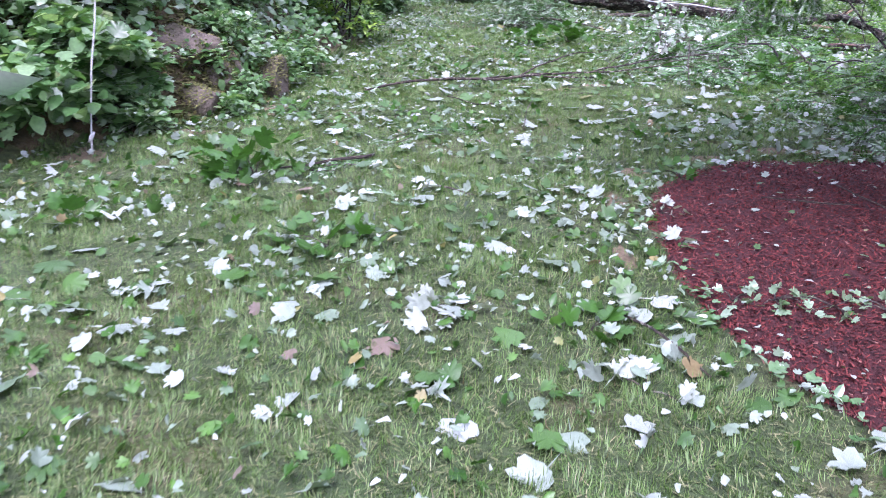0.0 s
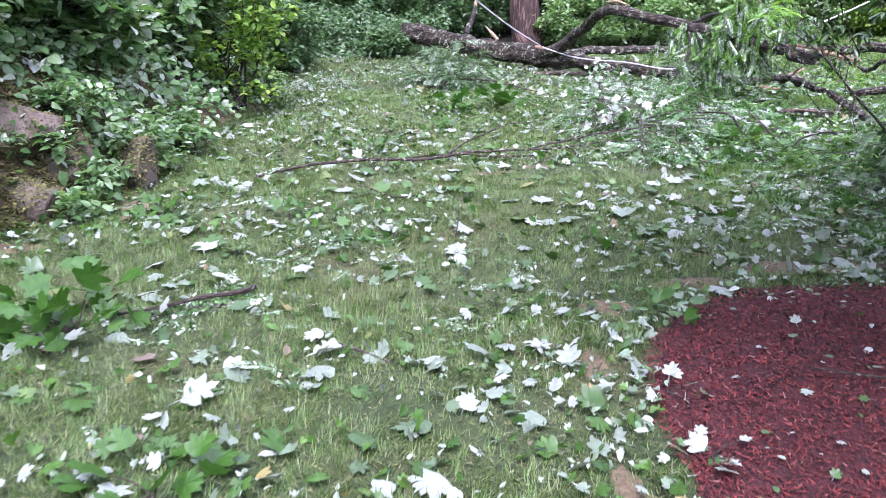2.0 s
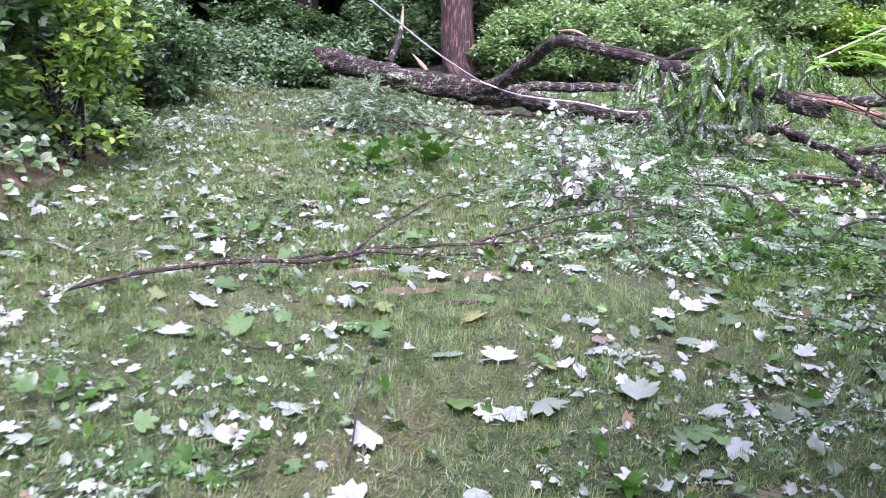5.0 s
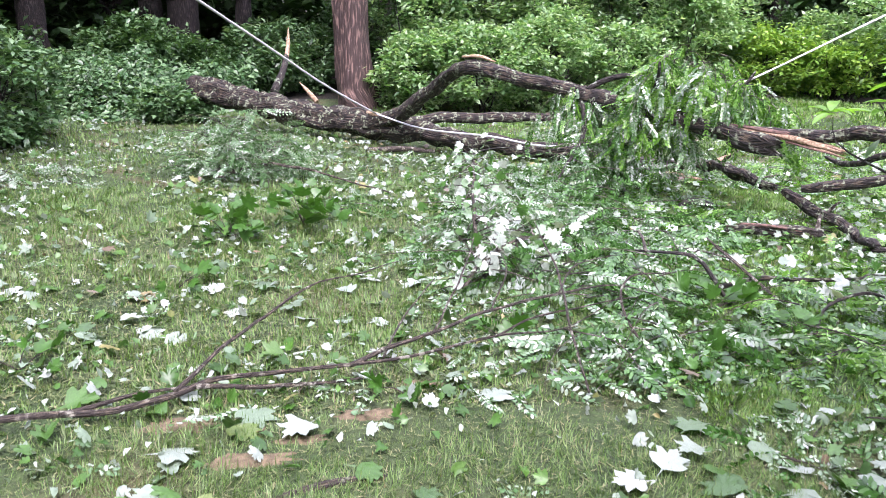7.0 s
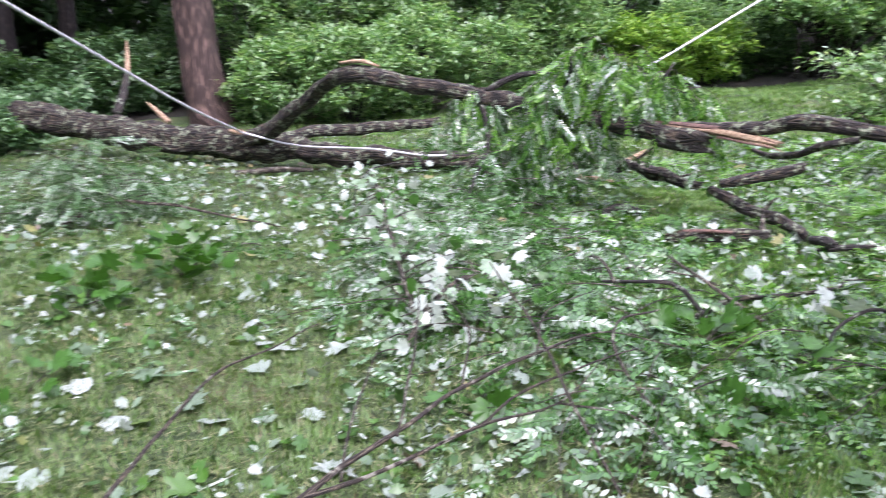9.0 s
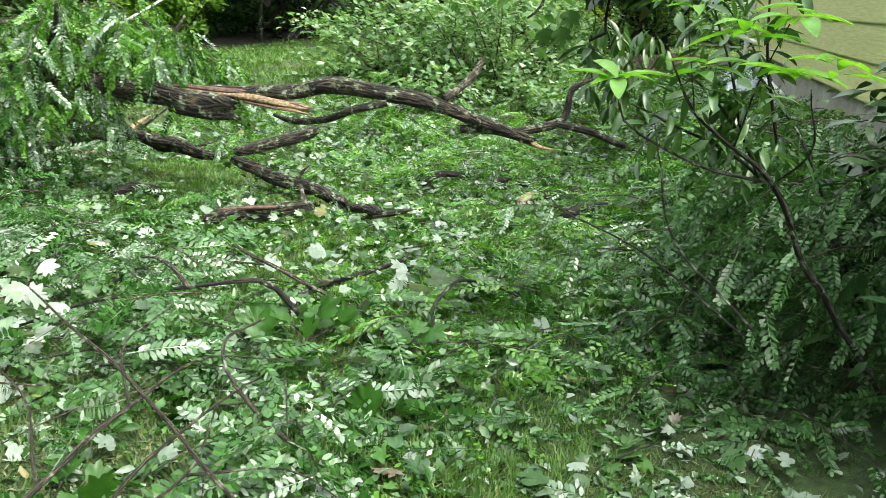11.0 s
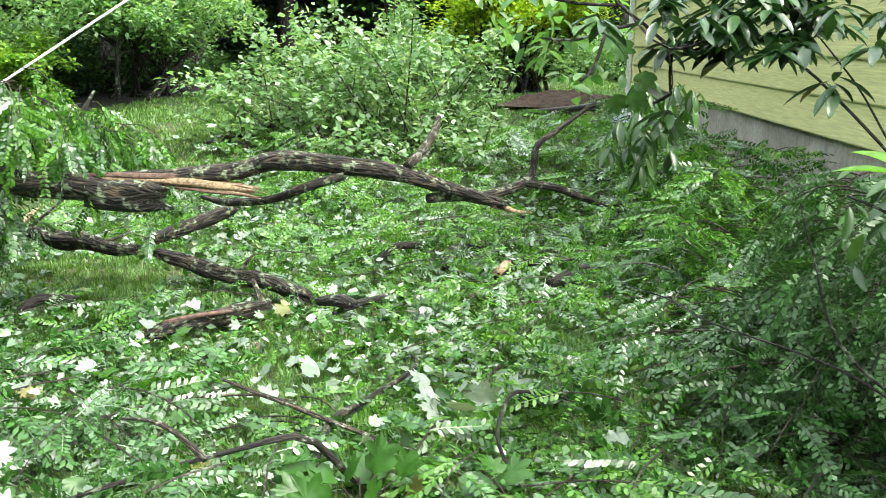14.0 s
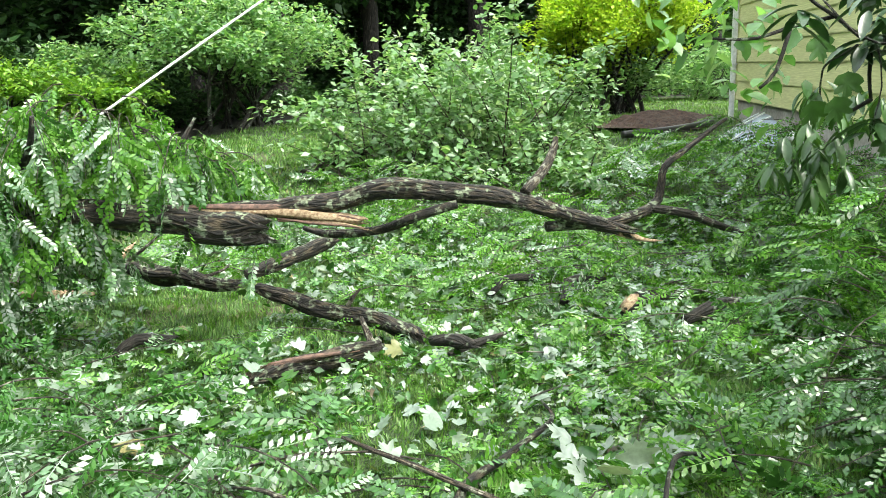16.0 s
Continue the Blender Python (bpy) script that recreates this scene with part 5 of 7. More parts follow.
VINE = [oval_template(0.36, 0.06, 0.15), MAPLES[0]]
BANKG = "shrubs on the bank"
for i, (x, y, sx, sy, sz, n, lab) in enumerate([(-3.6, 5.9, 0.55, 0.6, 0.75, 900, "tangled vines with broad leaves on the bank"), (-3.3, 6.5, 0.45, 0.5, 0.95, 900, "tangled vines with broad leaves on the bank"), (-3.7, 7.0, 0.7, 0.7, 1.3, 1100, "tangled vines with broad leaves on the bank"),
                                                (-4.2, 6.2, 0.8, 0.9, 1.4, 1000, "dense dark shrub on top of the bank"), (-3.3, 8.3, 0.6, 0.7, 1.0, 1100, "dense dark shrub on top of the bank"), (-3.9, 8.6, 0.9, 1.0, 1.6, 1200, "dense dark shrub on top of the bank"),
                                                (-2.95, 9.4, 0.6, 0.7, 1.3, 1300, "dense dark shrub on the bank"), (-4.4, 4.6, 0.7, 0.9, 1.2, 900, "dense dark shrub on the bank"), (-3.6, 10.4, 1.0, 1.0, 1.9, 1400, "dense dark shrub on the bank")]):
    bush("bank_shrub", lab, (x, y), (sx, sy, sz), int(n * 1.7), 0.125, M_BANK, VINE, 8, "shrub", BANKG, 0.4, 0.35)
for x, y, sx, sy, sz, n in [(-3.05, 7.05, 0.30, 0.22, 0.55, 700), (-2.98, 6.75, 0.28, 0.25, 0.30, 450), (-3.3, 7.45, 0.35, 0.3, 0.5, 600)]:
    bush("bank_shrub", "tangled vines with broad leaves on the bank", (x, y), (sx, sy, sz), n, 0.105, M_BANK, VINE, 5, "shrub", BANKG, 0.3, 0.35, clumps=30, clump_r=0.45, stem_r=0.008)
for x, y, sx, sy, sz, n in [(-2.35, 8.7, 0.45, 0.6, 0.35, 900), (-2.3, 7.9, 0.25, 0.3, 0.25, 260), (-2.25, 9.6, 0.35, 0.5, 0.35, 700), (-2.75, 7.7, 0.3, 0.3, 0.3, 350), (-2.85, 6.6, 0.3, 0.25, 0.25, 260), (-2.35, 7.3, 0.2, 0.2, 0.2, 220), (-2.5, 7.85, 0.18, 0.18, 0.2, 200), (-2.75, 8.2, 0.4, 0.3, 0.35, 620)]:
    bush("ground_ivy", "low pale green vine creeping over the bank", (x, y), (sx, sy, sz), n, 0.075, M_BANK, [OVAL], 4, "vine", BANKG, 0.2, 0.2, clumps=16, stem_r=0.006)
bush("leafy_shrub", "dark broad-leaved shrub at the lawn edge", (-2.75, 11.2), (0.8, 0.9, 2.0), 2600, 0.12, M_BANK, [OVAL, MAPLES[0]], 10, "shrub", BANKG, 0.4, 0.4)
bush("leafy_shrub", "yellow-green leafy shrub at the lawn edge", (-2.2, 11.9), (0.62, 0.8, 1.9), 2600, 0.095, M_YELLOWISH, [OVAL], 10, "shrub", BANKG, 0.5, 0.4, clumps=60, clump_r=0.32)
bush("leafy_shrub", "dark broad-leaved shrub at the lawn edge", (-3.3, 13.2), (1.0, 1.2, 2.3), 2400, 0.12, M_BANK, [OVAL], 10, "shrub", BANKG, 0.4, 0.4)
bush("leafy_shrub", "low shrub trailing onto the grass", (-2.1, 12.9), (0.35, 0.6, 0.5), 600, 0.08, M_HEDGE, [OVAL], 5, "shrub", BANKG, 0.3, 0.3)

# grey cord hanging down the bank
WC = (-3.0, 6.0, float(land(-3.0, 6.0)))
cord = thing("hanging_cord", WC, "thin grey-white cord hanging down over the vines", "cord")
limb("strand", [(*WC, 0.007), (-2.985, 6.0, 0.08, 0.006), (-2.91, 6.0, 0.55, 0.006), (-2.816, 6.0, 1.0, 0.006), (-2.80, 6.05, 1.6, 0.007), (-2.95, 6.3, 2.6, 0.007)], M_CABLE, cord, WC, sides=6, step=0.1, rough=0.05)
limb("knot", [(-3.01, 6.0, WC[2] + 0.10, 0.010), (-2.985, 5.99, WC[2] + 0.14, 0.016), (-2.97, 6.01, WC[2] + 0.17, 0.010)], M_CABLE, cord, WC, sides=7, step=0.02, rough=0.3)

# ---- shrub beside the house, overhanging the bed and the debris ----
RH = (4.25, 7.5, float(land(4.25, 7.5)))
rhodo = bush("rhododendron", "tall dark rhododendron in the mulch bed, with young bright leaves", (4.25, 7.5), (0.85, 0.78, 1.35), 3200, 0.115, M_RHODO, [LONG_OVAL], 9, "shrub", "", 0.45, 0.55, clumps=30, stem_r=0.028)
lines = [[(3.75, 7.9, 0.1, 0.03), (3.32, 8.15, 0.6, 0.028), (3.05, 8.26, 0.92, 0.024), (2.95, 8.36, 1.02, 0.016), (2.84, 8.45, 1.12, 0.012), (2.76, 8.5, 1.25, 0.006)],
         [(3.05, 8.26, 0.92, 0.014), (2.9, 8.4, 0.96, 0.013), (2.75, 8.5, 1.03, 0.011), (2.66, 8.58, 1.1, 0.008), (2.65, 8.6, 1.18, 0.004)],
         [(2.95, 8.36, 1.02, 0.008), (2.86, 8.3, 1.2, 0.006), (2.78, 8.24, 1.36, 0.004)], [(3.05, 8.26, 0.92, 0.01), (2.9, 8.15, 1.05, 0.008), (2.7, 8.15, 1.22, 0.004)],
         [(2.84, 8.45, 1.12, 0.006), (2.82, 8.47, 1.28, 0.005), (2.8, 8.48, 1.38, 0.003)],
         [(3.9, 8.0, 0.3, 0.018), (4.0, 8.4, 1.0, 0.016), (3.95, 8.9, 1.45, 0.013), (3.9, 9.2, 1.42, 0.011), (3.9, 9.35, 1.55, 0.008), (3.95, 9.5, 1.7, 0.004)],
         [(3.9, 9.2, 1.42, 0.008), (3.92, 9.18, 1.3, 0.006), (3.9, 9.2, 1.15, 0.003)], [(3.9, 9.25, 1.42, 0.012), (4.3, 9.35, 1.35, 0.01), (4.65, 9.36, 1.25, 0.008), (4.87, 9.34, 1.15, 0.005)],
         [(3.4, 8.3, 0.35, 0.014), (3.42, 8.62, 0.62, 0.013), (3.46, 8.7, 0.85, 0.009), (3.5, 8.75, 1.0, 0.005)],
         [(4.0, 8.4, 1.0, 0.012), (3.95, 8.6, 1.3, 0.009), (3.9, 8.8, 1.55, 0.006)], [(3.2, 8.3, 0.4, 0.012), (3.1, 8.6, 0.62, 0.01), (3.3, 9.0, 0.68, 0.007), (3.7, 9.3, 0.66, 0.005), (4.2, 9.45, 0.64, 0.003)]]
twigs([[(*q[:3], q[3] * 0.36) for q in ln] for ln in lines], M_BARK_DARK, "branch", RH, rhodo, "bare dark arching branch", 8, 0.05)


def whorls(places, leaf, count, mat, name, label, down):
    o, d = [], []
    for p in places:
        for i in range(count):
            a = 2 * math.pi * i / count + rng.uniform(-0.3, 0.3)
            o.append(np.array(p) + rng.normal(0, 0.012, 3))
            d.append((math.cos(a), math.sin(a), rng.uniform(-0.15, 0.45) - down))
    o, d = np.array(o), np.array(d)
    v, t = scatter(GLOSSY, o, frames_of(d, np.array([0, 0, 1.0]) + 0.25 * unit(len(o))), rng.uniform(0.75, 1.2, len(o)) * leaf)
    foliage(name, local(v, RH), t, mat, rhodo, label)


whorls([(2.66, 8.6, 1.2), (2.74, 8.41, 1.24), (2.8, 8.48, 1.4), (2.77, 8.22, 1.38), (2.68, 8.2, 1.25), (2.6, 8.1, 1.27), (2.72, 8.32, 1.33)], 0.125, 7, M_RHODO_NEW, "young_foliage", "bright yellow-green young leaves", 0.0)
hanging = [(4.87 + rng.normal(0, 0.12), 9.34 + rng.normal(0, 0.13), 1.1 + rng.normal(0, 0.1)) for _ in range(20)] + [(4.7, 9.36, 1.22), (4.5, 9.36, 1.28)]
whorls(hanging, 0.115, 7, M_RHODO_MID, "foliage", "drooping green leaves", 1.3)
upper = [(4.06, 9.25, 1.58), (3.9, 9.05, 1.55), (3.85, 8.9, 1.57), (3.87, 8.79, 1.46), (3.82, 8.86, 1.43), (3.65, 8.7, 1.33), (3.69, 8.7, 1.55), (3.95, 9.5, 1.68), (3.9, 9.2, 1.2), (3.6, 8.6, 1.45), (3.55, 8.45, 1.25), (3.45, 8.5, 1.1), (4.0, 8.8, 1.62), (4.1, 9.0, 1.65)]
upper += [(3.95 + rng.normal(0, 0.16), 8.85 + rng.normal(0, 0.16), 1.55 + rng.normal(0, 0.09)) for _ in range(22)]
upper += [(4.15 + rng.normal(0, 0.16), 8.95 + rng.normal(0, 0.2), 1.6 + rng.normal(0, 0.10)) for _ in range(26)]
whorls(upper, 0.115, 8, M_RHODO, "foliage", "dark glossy drooping leaves", 0.55)
twigs([[(4.27, 8.99, 1.49, 0.0110), (4.16, 9.15, 1.40, 0.0090), (4.14, 9.21, 1.42, 0.0070), (4.11, 9.32, 1.51, 0.0060), (4.08, 9.41, 1.58, 0.0050), (4.08, 9.45, 1.67, 0.0040)],
         [(4.14, 9.21, 1.42, 0.0070), (4.12, 9.21, 1.34, 0.0060), (4.11, 9.20, 1.26, 0.0050)],
         [(4.09, 9.39, 1.57, 0.0070), (4.02, 9.55, 1.58, 0.0060), (3.96, 9.68, 1.60, 0.0050), (3.91, 9.80, 1.63, 0.0040)],
         [(4.11, 9.32, 1.51, 0.0070), (4.05, 9.44, 1.48, 0.0060), (4.00, 9.53, 1.45, 0.0050), (3.94, 9.65, 1.46, 0.0040)],
         [(4.11, 9.20, 1.26, 0.0070), (4.07, 9.26, 1.22, 0.0060)],
         [(4.05, 9.44, 1.48, 0.0070), (4.01, 9.47, 1.36, 0.0060), (3.97, 9.51, 1.31, 0.0050)]], M_BARK_DARK, "branch", RH, rhodo, "bare dark arching branch", 7, 0.05)
fo, fd, fs = [], [], []
for p in [(4.05, 9.79, 1.49), (4.11, 9.68, 1.52), (4.10, 9.65, 1.43), (4.04, 9.86, 1.58), (4.07, 9.72, 1.45), (4.18, 9.49, 1.42), (4.12, 9.56, 1.32), (4.15, 9.62, 1.58), (4.15, 9.50, 1.30), (4.21, 9.48, 1.55)]:
    fo.append(np.array(p) + rng.normal(0, 0.05, (11, 3)))
    fd.append(unit(11) * (1, 1, 0.6) - np.array((0, 0, 0.5)))
    fs.append(rng.uniform(0.05, 0.09, 11))
v, t = scatter(OVAL, np.concatenate(fo), frames_of(np.concatenate(fd), np.array([0, 0, 1.0]) + 0.5 * unit(110)), np.concatenate(fs))
foliage("foliage", local(v, RH), t, M_HEDGE, rhodo, "small light green leaves on thin twigs")
whorls([(4.13, 9.16, 1.51), (4.17, 9.09, 1.53), (4.18, 9.04, 1.49), (4.21, 9.02, 1.56), (4.14, 9.10, 1.43), (4.19, 9.00, 1.41), (4.10, 9.19, 1.43)], 0.13, 8, M_RHODO, "foliage", "dark glossy leaves", 0.3)
for p in [(3.85, 9.36, 1.45), (3.87, 9.27, 1.35), (3.84, 9.30, 1.28), (3.81, 9.36, 1.27), (3.89, 9.15, 1.19)]:
    v, t = scatter(MAPLES[1], np.array([p]), frames_of(np.array([(rng.normal(0, 0.4), rng.normal(0, 0.4), -1.0)]), np.array([(-1.0, -0.3, 0.2)])), np.array([0.085]))
    part("leaf", mesh_of("leaf", local(v, RH), t, M_RHODO_MID), rhodo, "large soft green hanging leaf")
# thin leafy shoots rising from the shrub
SHOOTS = [[(3.30, 8.33, 0.86, 0.006), (3.15, 8.38, 1.02, 0.005), (3.06, 8.42, 1.22, 0.004), (2.98, 8.48, 1.40, 0.003)],
          [(3.33, 8.30, 0.95, 0.006), (3.2, 8.34, 1.18, 0.005), (3.12, 8.36, 1.42, 0.003)],
          [(3.28, 8.35, 0.9, 0.006), (3.15, 8.45, 1.0, 0.005), (3.02, 8.57, 1.06, 0.004), (3.0, 8.68, 1.10, 0.003)],
          [(3.15, 8.38, 1.02, 0.005), (3.04, 8.46, 1.15, 0.004), (2.95, 8.52, 1.22, 0.003)]]
twigs(SHOOTS, M_BARK_DARK, "branch", RH, rhodo, "thin dark shoot", 6, 0.05)
so = np.concatenate([spline(ln, 0.02)[:, :3] for ln in SHOOTS])
so = so[rng.integers(0, len(so), 230)] + rng.normal(0, 0.045, (230, 3))
v, t = scatter(GLOSSY, so, frames_of(unit(230) * (1, 1, 0.6) - np.array((0, 0, 0.5)), np.array([0, 0, 1.0]) + 0.6 * unit(230)), rng.uniform(0.05, 0.10, 230))
foliage("foliage", local(v, RH), t, M_RHODO_MID, rhodo, "small dark green leaves on thin shoots")
FR_AT = [(4.55 + 0.75 * math.cos(a), 7.72 + 0.8 * math.sin(a), z) for a, z in zip(np.linspace(0.1, 3.3, 120), np.tile((0.1, 0.3, 0.45, 0.6, 0.75, 0.9), 20))]
os, ds, ss, lines = [], [], [], []
for p in FR_AT:
    ln, o, d, s = spray(p, rng.uniform(0.6, 2.6), rng.uniform(0.25, 0.5), 0.1, 0.4, 12, 0.19)
    d[:, 2] -= rng.uniform(0.2, 1.0, len(d))
    lines.append(ln), os.append(o), ds.append(d), ss.append(s)
fallen_top = thing("leafy_branch", RH, "dark locust branch caught on the rhododendron", "branch", "leafy branches in the storm debris")
twigs(lines, M_TWIG, "twig", RH, fallen_top)
o, d, s = np.concatenate(os), np.concatenate(ds), np.concatenate(ss)
v, t = scatter_mixed(FRONDS_FAR, o, d, np.array([0, 0, 0.5]) + unit(len(o)), s)
# the dimness against the shrub is in this leaf colour
foliage("foliage", local(above_ground(v), RH), t, M_LOCUST_SHADED, fallen_top, "pinnate locust leaves")

# invented tree, never in view: its crown only darkens the red bed
bush("small_tree", "small broad-crowned tree added out of view to shade the mulch bed", (3.75, 4.35), (2.4, 2.5, 3.6), 24000, 0.23, M_RHODO, [SMALL], 9, "tree", "", 0.2, 0.2, low=0.45, clumps=90, stem_r=0.06)

# ---- the toppled maple crown, golden shrub and mulch heap near the house ----
def twiggy_crown(x, y, label, count, reach, length, lean, spread):
    """The upturned crown of a toppled maple: many rising twigs with leaves along them."""
    at = (x, y, float(land(x, y)))
    ob = thing("fallen_maple_crown", at, label, "fallen tree")
    os, ds, ss, lines = [], [], [], []
    for i in range(count):
        b = np.array((rng.uniform(-1, 1) * reach[0], rng.uniform(-1, 1) * reach[1], 0.02))
        d = np.array((rng.normal(lean[0], spread), rng.normal(lean[1], spread), rng.uniform(0.35, 1.1)))
        d = d / np.linalg.norm(d)
        across = (0.36 * b[0] - 0.93 * b[1]) / reach[1]
        ln = rng.uniform(*length) * max(0.4, 1 - 0.55 * max(0, across) - 0.25 * max(0, -across))
        side = np.cross(d, (0, 0, 1))
        mid, end = b + d * ln * 0.5 + side * rng.normal(0, 0.06), b + d * ln + np.array((0, 0, -0.12 * ln))
        lines.append([(*b, 0.009), (*mid, 0.006), (*end, 0.002)])
        for a, c in ((mid, end), (b, mid), (mid, mid + d * ln * 0.3 + side * rng.choice((-0.3, 0.3)))):
            m = int(np.linalg.norm(c - a) / 0.016)
            s = rng.uniform(0.05, 1, m)
            os.append(a + (c - a) * s[:, None] + rng.normal(0, 0.06, (m, 3)))
            ds.append(unit(m) * (1, 1, 0.5) + 0.4 * d - np.array((0, 0, 0.25)))
            ss.append(rng.uniform(0.055, 0.115, m))
    twigs(lines, M_TWIG, "twig", (0, 0, 0), ob)
    o, d, s = np.concatenate(os), np.concatenate(ds), np.concatenate(ss)
    o[:, 2] = np.maximum(o[:, 2], 0.03)
    v, t = scatter_mixed([OVAL, small_leaf_template(0.42), SMALL], o, d, np.array([0, 0, 1.0]) + 0.6 * unit(len(o)), s)
    foliage("foliage", v, t, M_MAPLE, ob, "maple leaves, many showing silvery undersides")


twiggy_crown(10.5, 12.95, "toppled maple crown with silvery upturned leaves", 105, (1.25, 1.0), (1.0, 2.35), (-0.1, 0.1), 0.33)
twiggy_crown(9.3, 12.0, "low end of a toppled maple crown", 40, (1.0, 0.8), (0.5, 1.0), (-0.2, 0.1), 0.6)
twiggy_crown(9.4, 13.9, "sparse upright twigs of a toppled maple", 20, (0.9, 0.6), (0.8, 1.7), (0.0, 0.2), 0.5)
bush("golden_shrub", "rounded golden-green shrub on the lawn", (16.0, 12.85), (1.35, 1.35, 2.45), 24000, 0.075, M_GOLD, [SMALL], 14, "shrub", "", 0.45, -0.15, low=0.38, clumps=150, stem_r=0.045, clump_r=0.24)
bush("golden_shrub", "golden-green side growth of the shrub", (15.5, 13.5), (0.9, 0.9, 1.9), 5000, 0.09, M_GOLD, [SMALL], 8, "shrub", "", 0.3, 0.1, low=0.3, clumps=80, clump_r=0.22, lean=(-0.1, 0.15))
# greener leaves put in for the shade below the golden top
bush("leafy_shrub", "darker green leaves added for the shaded underside of the golden shrub", (16.1, 12.8), (0.8, 0.8, 0.9), 1800, 0.09, M_HEDGE, [SMALL], 6, "shrub", "", 0.3, 0.2, low=0.35, clumps=24)
bm = bmesh.new()
bmesh.ops.create_grid(bm, x_segments=60, y_segments=34, size=1)
for vt in bm.verts:
    r = math.hypot(vt.co.x, vt.co.y)
    x, y = vt.co.x * 1.5, vt.co.y * 0.8
    vt.co = Vector((x, y, 0.13 * max(0, 1 - r * r) + 0.08 * noise.noise(Vector((x * 6, y * 6, 0))) * (r < 0.95) - 0.03))
me = bpy.data.meshes.new("bark_mound")
bm.to_mesh(me)
bm.free()
me.materials.append(M_BROWN_MULCH)
mh = tagged(new("bark_mound", shade_smooth(me)), "low heap of dark brown bark mulch", "mulch")
mh.location = (14.6, 11.9, float(land(14.6, 11.9)))
PL = (12.6, 11.6, float(land(12.6, 11.6)))
pipe = thing("drain_hose", PL, "black corrugated drain hose lying on the ground", "hose")
limb("tube", [(12.3, 11.95, PL[2] + 0.05, 0.05), (12.7, 11.55, PL[2] + 0.07, 0.05), (13.3, 11.2, PL[2] + 0.1, 0.05), (14.2, 11.0, PL[2] + 0.14, 0.05)], M_BLACK, pipe, PL, sides=12, step=0.03, rough=0.04)

# ---- the house ----
HC = Vector((14.8, 10.85, 0.55))
HD = Vector((-0.951, -0.309, 0)).normalized()
HN = Vector((-HD.y, HD.x, 0))
if HN.y < 0:
    HN = -HN
TURN_H = math.atan2(HD.y, HD.x)
house = thing("house", HC, "yellow clapboard house with a grey concrete foundation", "house")
house.rotation_euler = (0, 0, TURN_H)
side = 1 if (Matrix.Rotation(TURN_H, 3, "Z") @ Vector((0, 1, 0))).dot(HN) > 0 else -1


def box_mesh(name, x0, x1, y0, y1, z0, z1, mat, bevel=0.006):
    """A box in the house's own axes: x along the wall, y outwards."""
    bm = bmesh.new()
    bmesh.ops.create_cube(bm, size=1)
    for vt in bm.verts:
        vt.co = Vector((x0 + (vt.co.x + 0.5) * (x1 - x0), side * (y0 + (vt.co.y + 0.5) * (y1 - y0)), z0 + (vt.co.z + 0.5) * (z1 - z0)))
    bmesh.ops.recalc_face_normals(bm, faces=bm.faces)
    if bevel:
        bmesh.ops.bevel(bm, geom=list(bm.edges), offset=bevel, segments=1, affect="EDGES")
    me = bpy.data.meshes.new(name)
    bm.to_mesh(me)
    bm.free()
    me.materials.append(mat)
    return me


WL, DEPTH, SILL, STEP = 8.9, 7.0, 0.25, 0.27
part("foundation", box_mesh("foundation", 0.03, WL, -DEPTH, -0.02, -0.75, SILL, M_CONCRETE, 0.01), house, "weathered grey concrete foundation")
part("wall", box_mesh("wall", 0.04, WL - 0.02, -DEPTH + 0.02, -0.03, SILL + 0.002, SILL + 2.9, M_SIDING, 0), house)


def board(z, at_end):
    """One clapboard: thicker at its foot, so that it throws a line of shade."""
    bm = bmesh.new()
    prof = [(0.024, -0.01), (0.028, 0.002), (0.008, STEP + 0.006), (-0.028, STEP + 0.006), (-0.028, -0.01)]
    lo, hi = ((0.05, WL), (-0.03, -DEPTH))[at_end]
    rows = []
    for c in (lo, hi):
        rows.append([bm.verts.new((c, side * y, z + h) if not at_end else (0.03 - y, side * c, z + h)) for y, h in prof])
    k = len(prof)
    for i in range(k):
        bm.faces.new((rows[0][i], rows[0][(i + 1) % k], rows[1][(i + 1) % k], rows[1][i]))
    bm.faces.new(rows[0])
    bm.faces.new(rows[1][::-1])
    bmesh.ops.recalc_face_normals(bm, faces=bm.faces)
    me = bpy.data.meshes.new("clapboard")
    bm.to_mesh(me)
    bm.free()
    me.materials.append(M_SIDING)
    return me


for end in (False, True):
    for i in range(10):
        part("clapboard", board(SILL + 0.01 + i * STEP, end), house)
part("corner_board", box_mesh("corner_board", -0.02, 0.09, -0.09, 0.034, SILL - 0.01, SILL + 2.85, M_SIDING), house, "yellow corner board")
part("eaves", box_mesh("eaves", -0.4, WL + 0.4, -DEPTH - 0.4, 0.45, SILL + 2.86, SILL + 3.0, M_WHITE), house, "white eaves board")
bm = bmesh.new()
rp = [(-0.45, 0.5, SILL + 3.0), (WL + 0.45, 0.5, SILL + 3.0), (WL + 0.45, -DEPTH - 0.45, SILL + 3.0), (-0.45, -DEPTH - 0.45, SILL + 3.0), (-0.45, -DEPTH / 2, SILL + 4.9), (WL + 0.45, -DEPTH / 2, SILL + 4.9)]
rv = [bm.verts.new((x, side * y, z)) for x, y, z in rp]
for f in ((0, 1, 5, 4), (2, 3, 4, 5), (0, 4, 3), (1, 2, 5), (0, 3, 2, 1)):
    bm.faces.new([rv[i] for i in f])
bmesh.ops.recalc_face_normals(bm, faces=bm.faces)
me = bpy.data.meshes.new("roof")
bm.to_mesh(me)
bm.free()
me.materials.append(M_ROOF)
part("roof", me, house, "grey shingled roof")
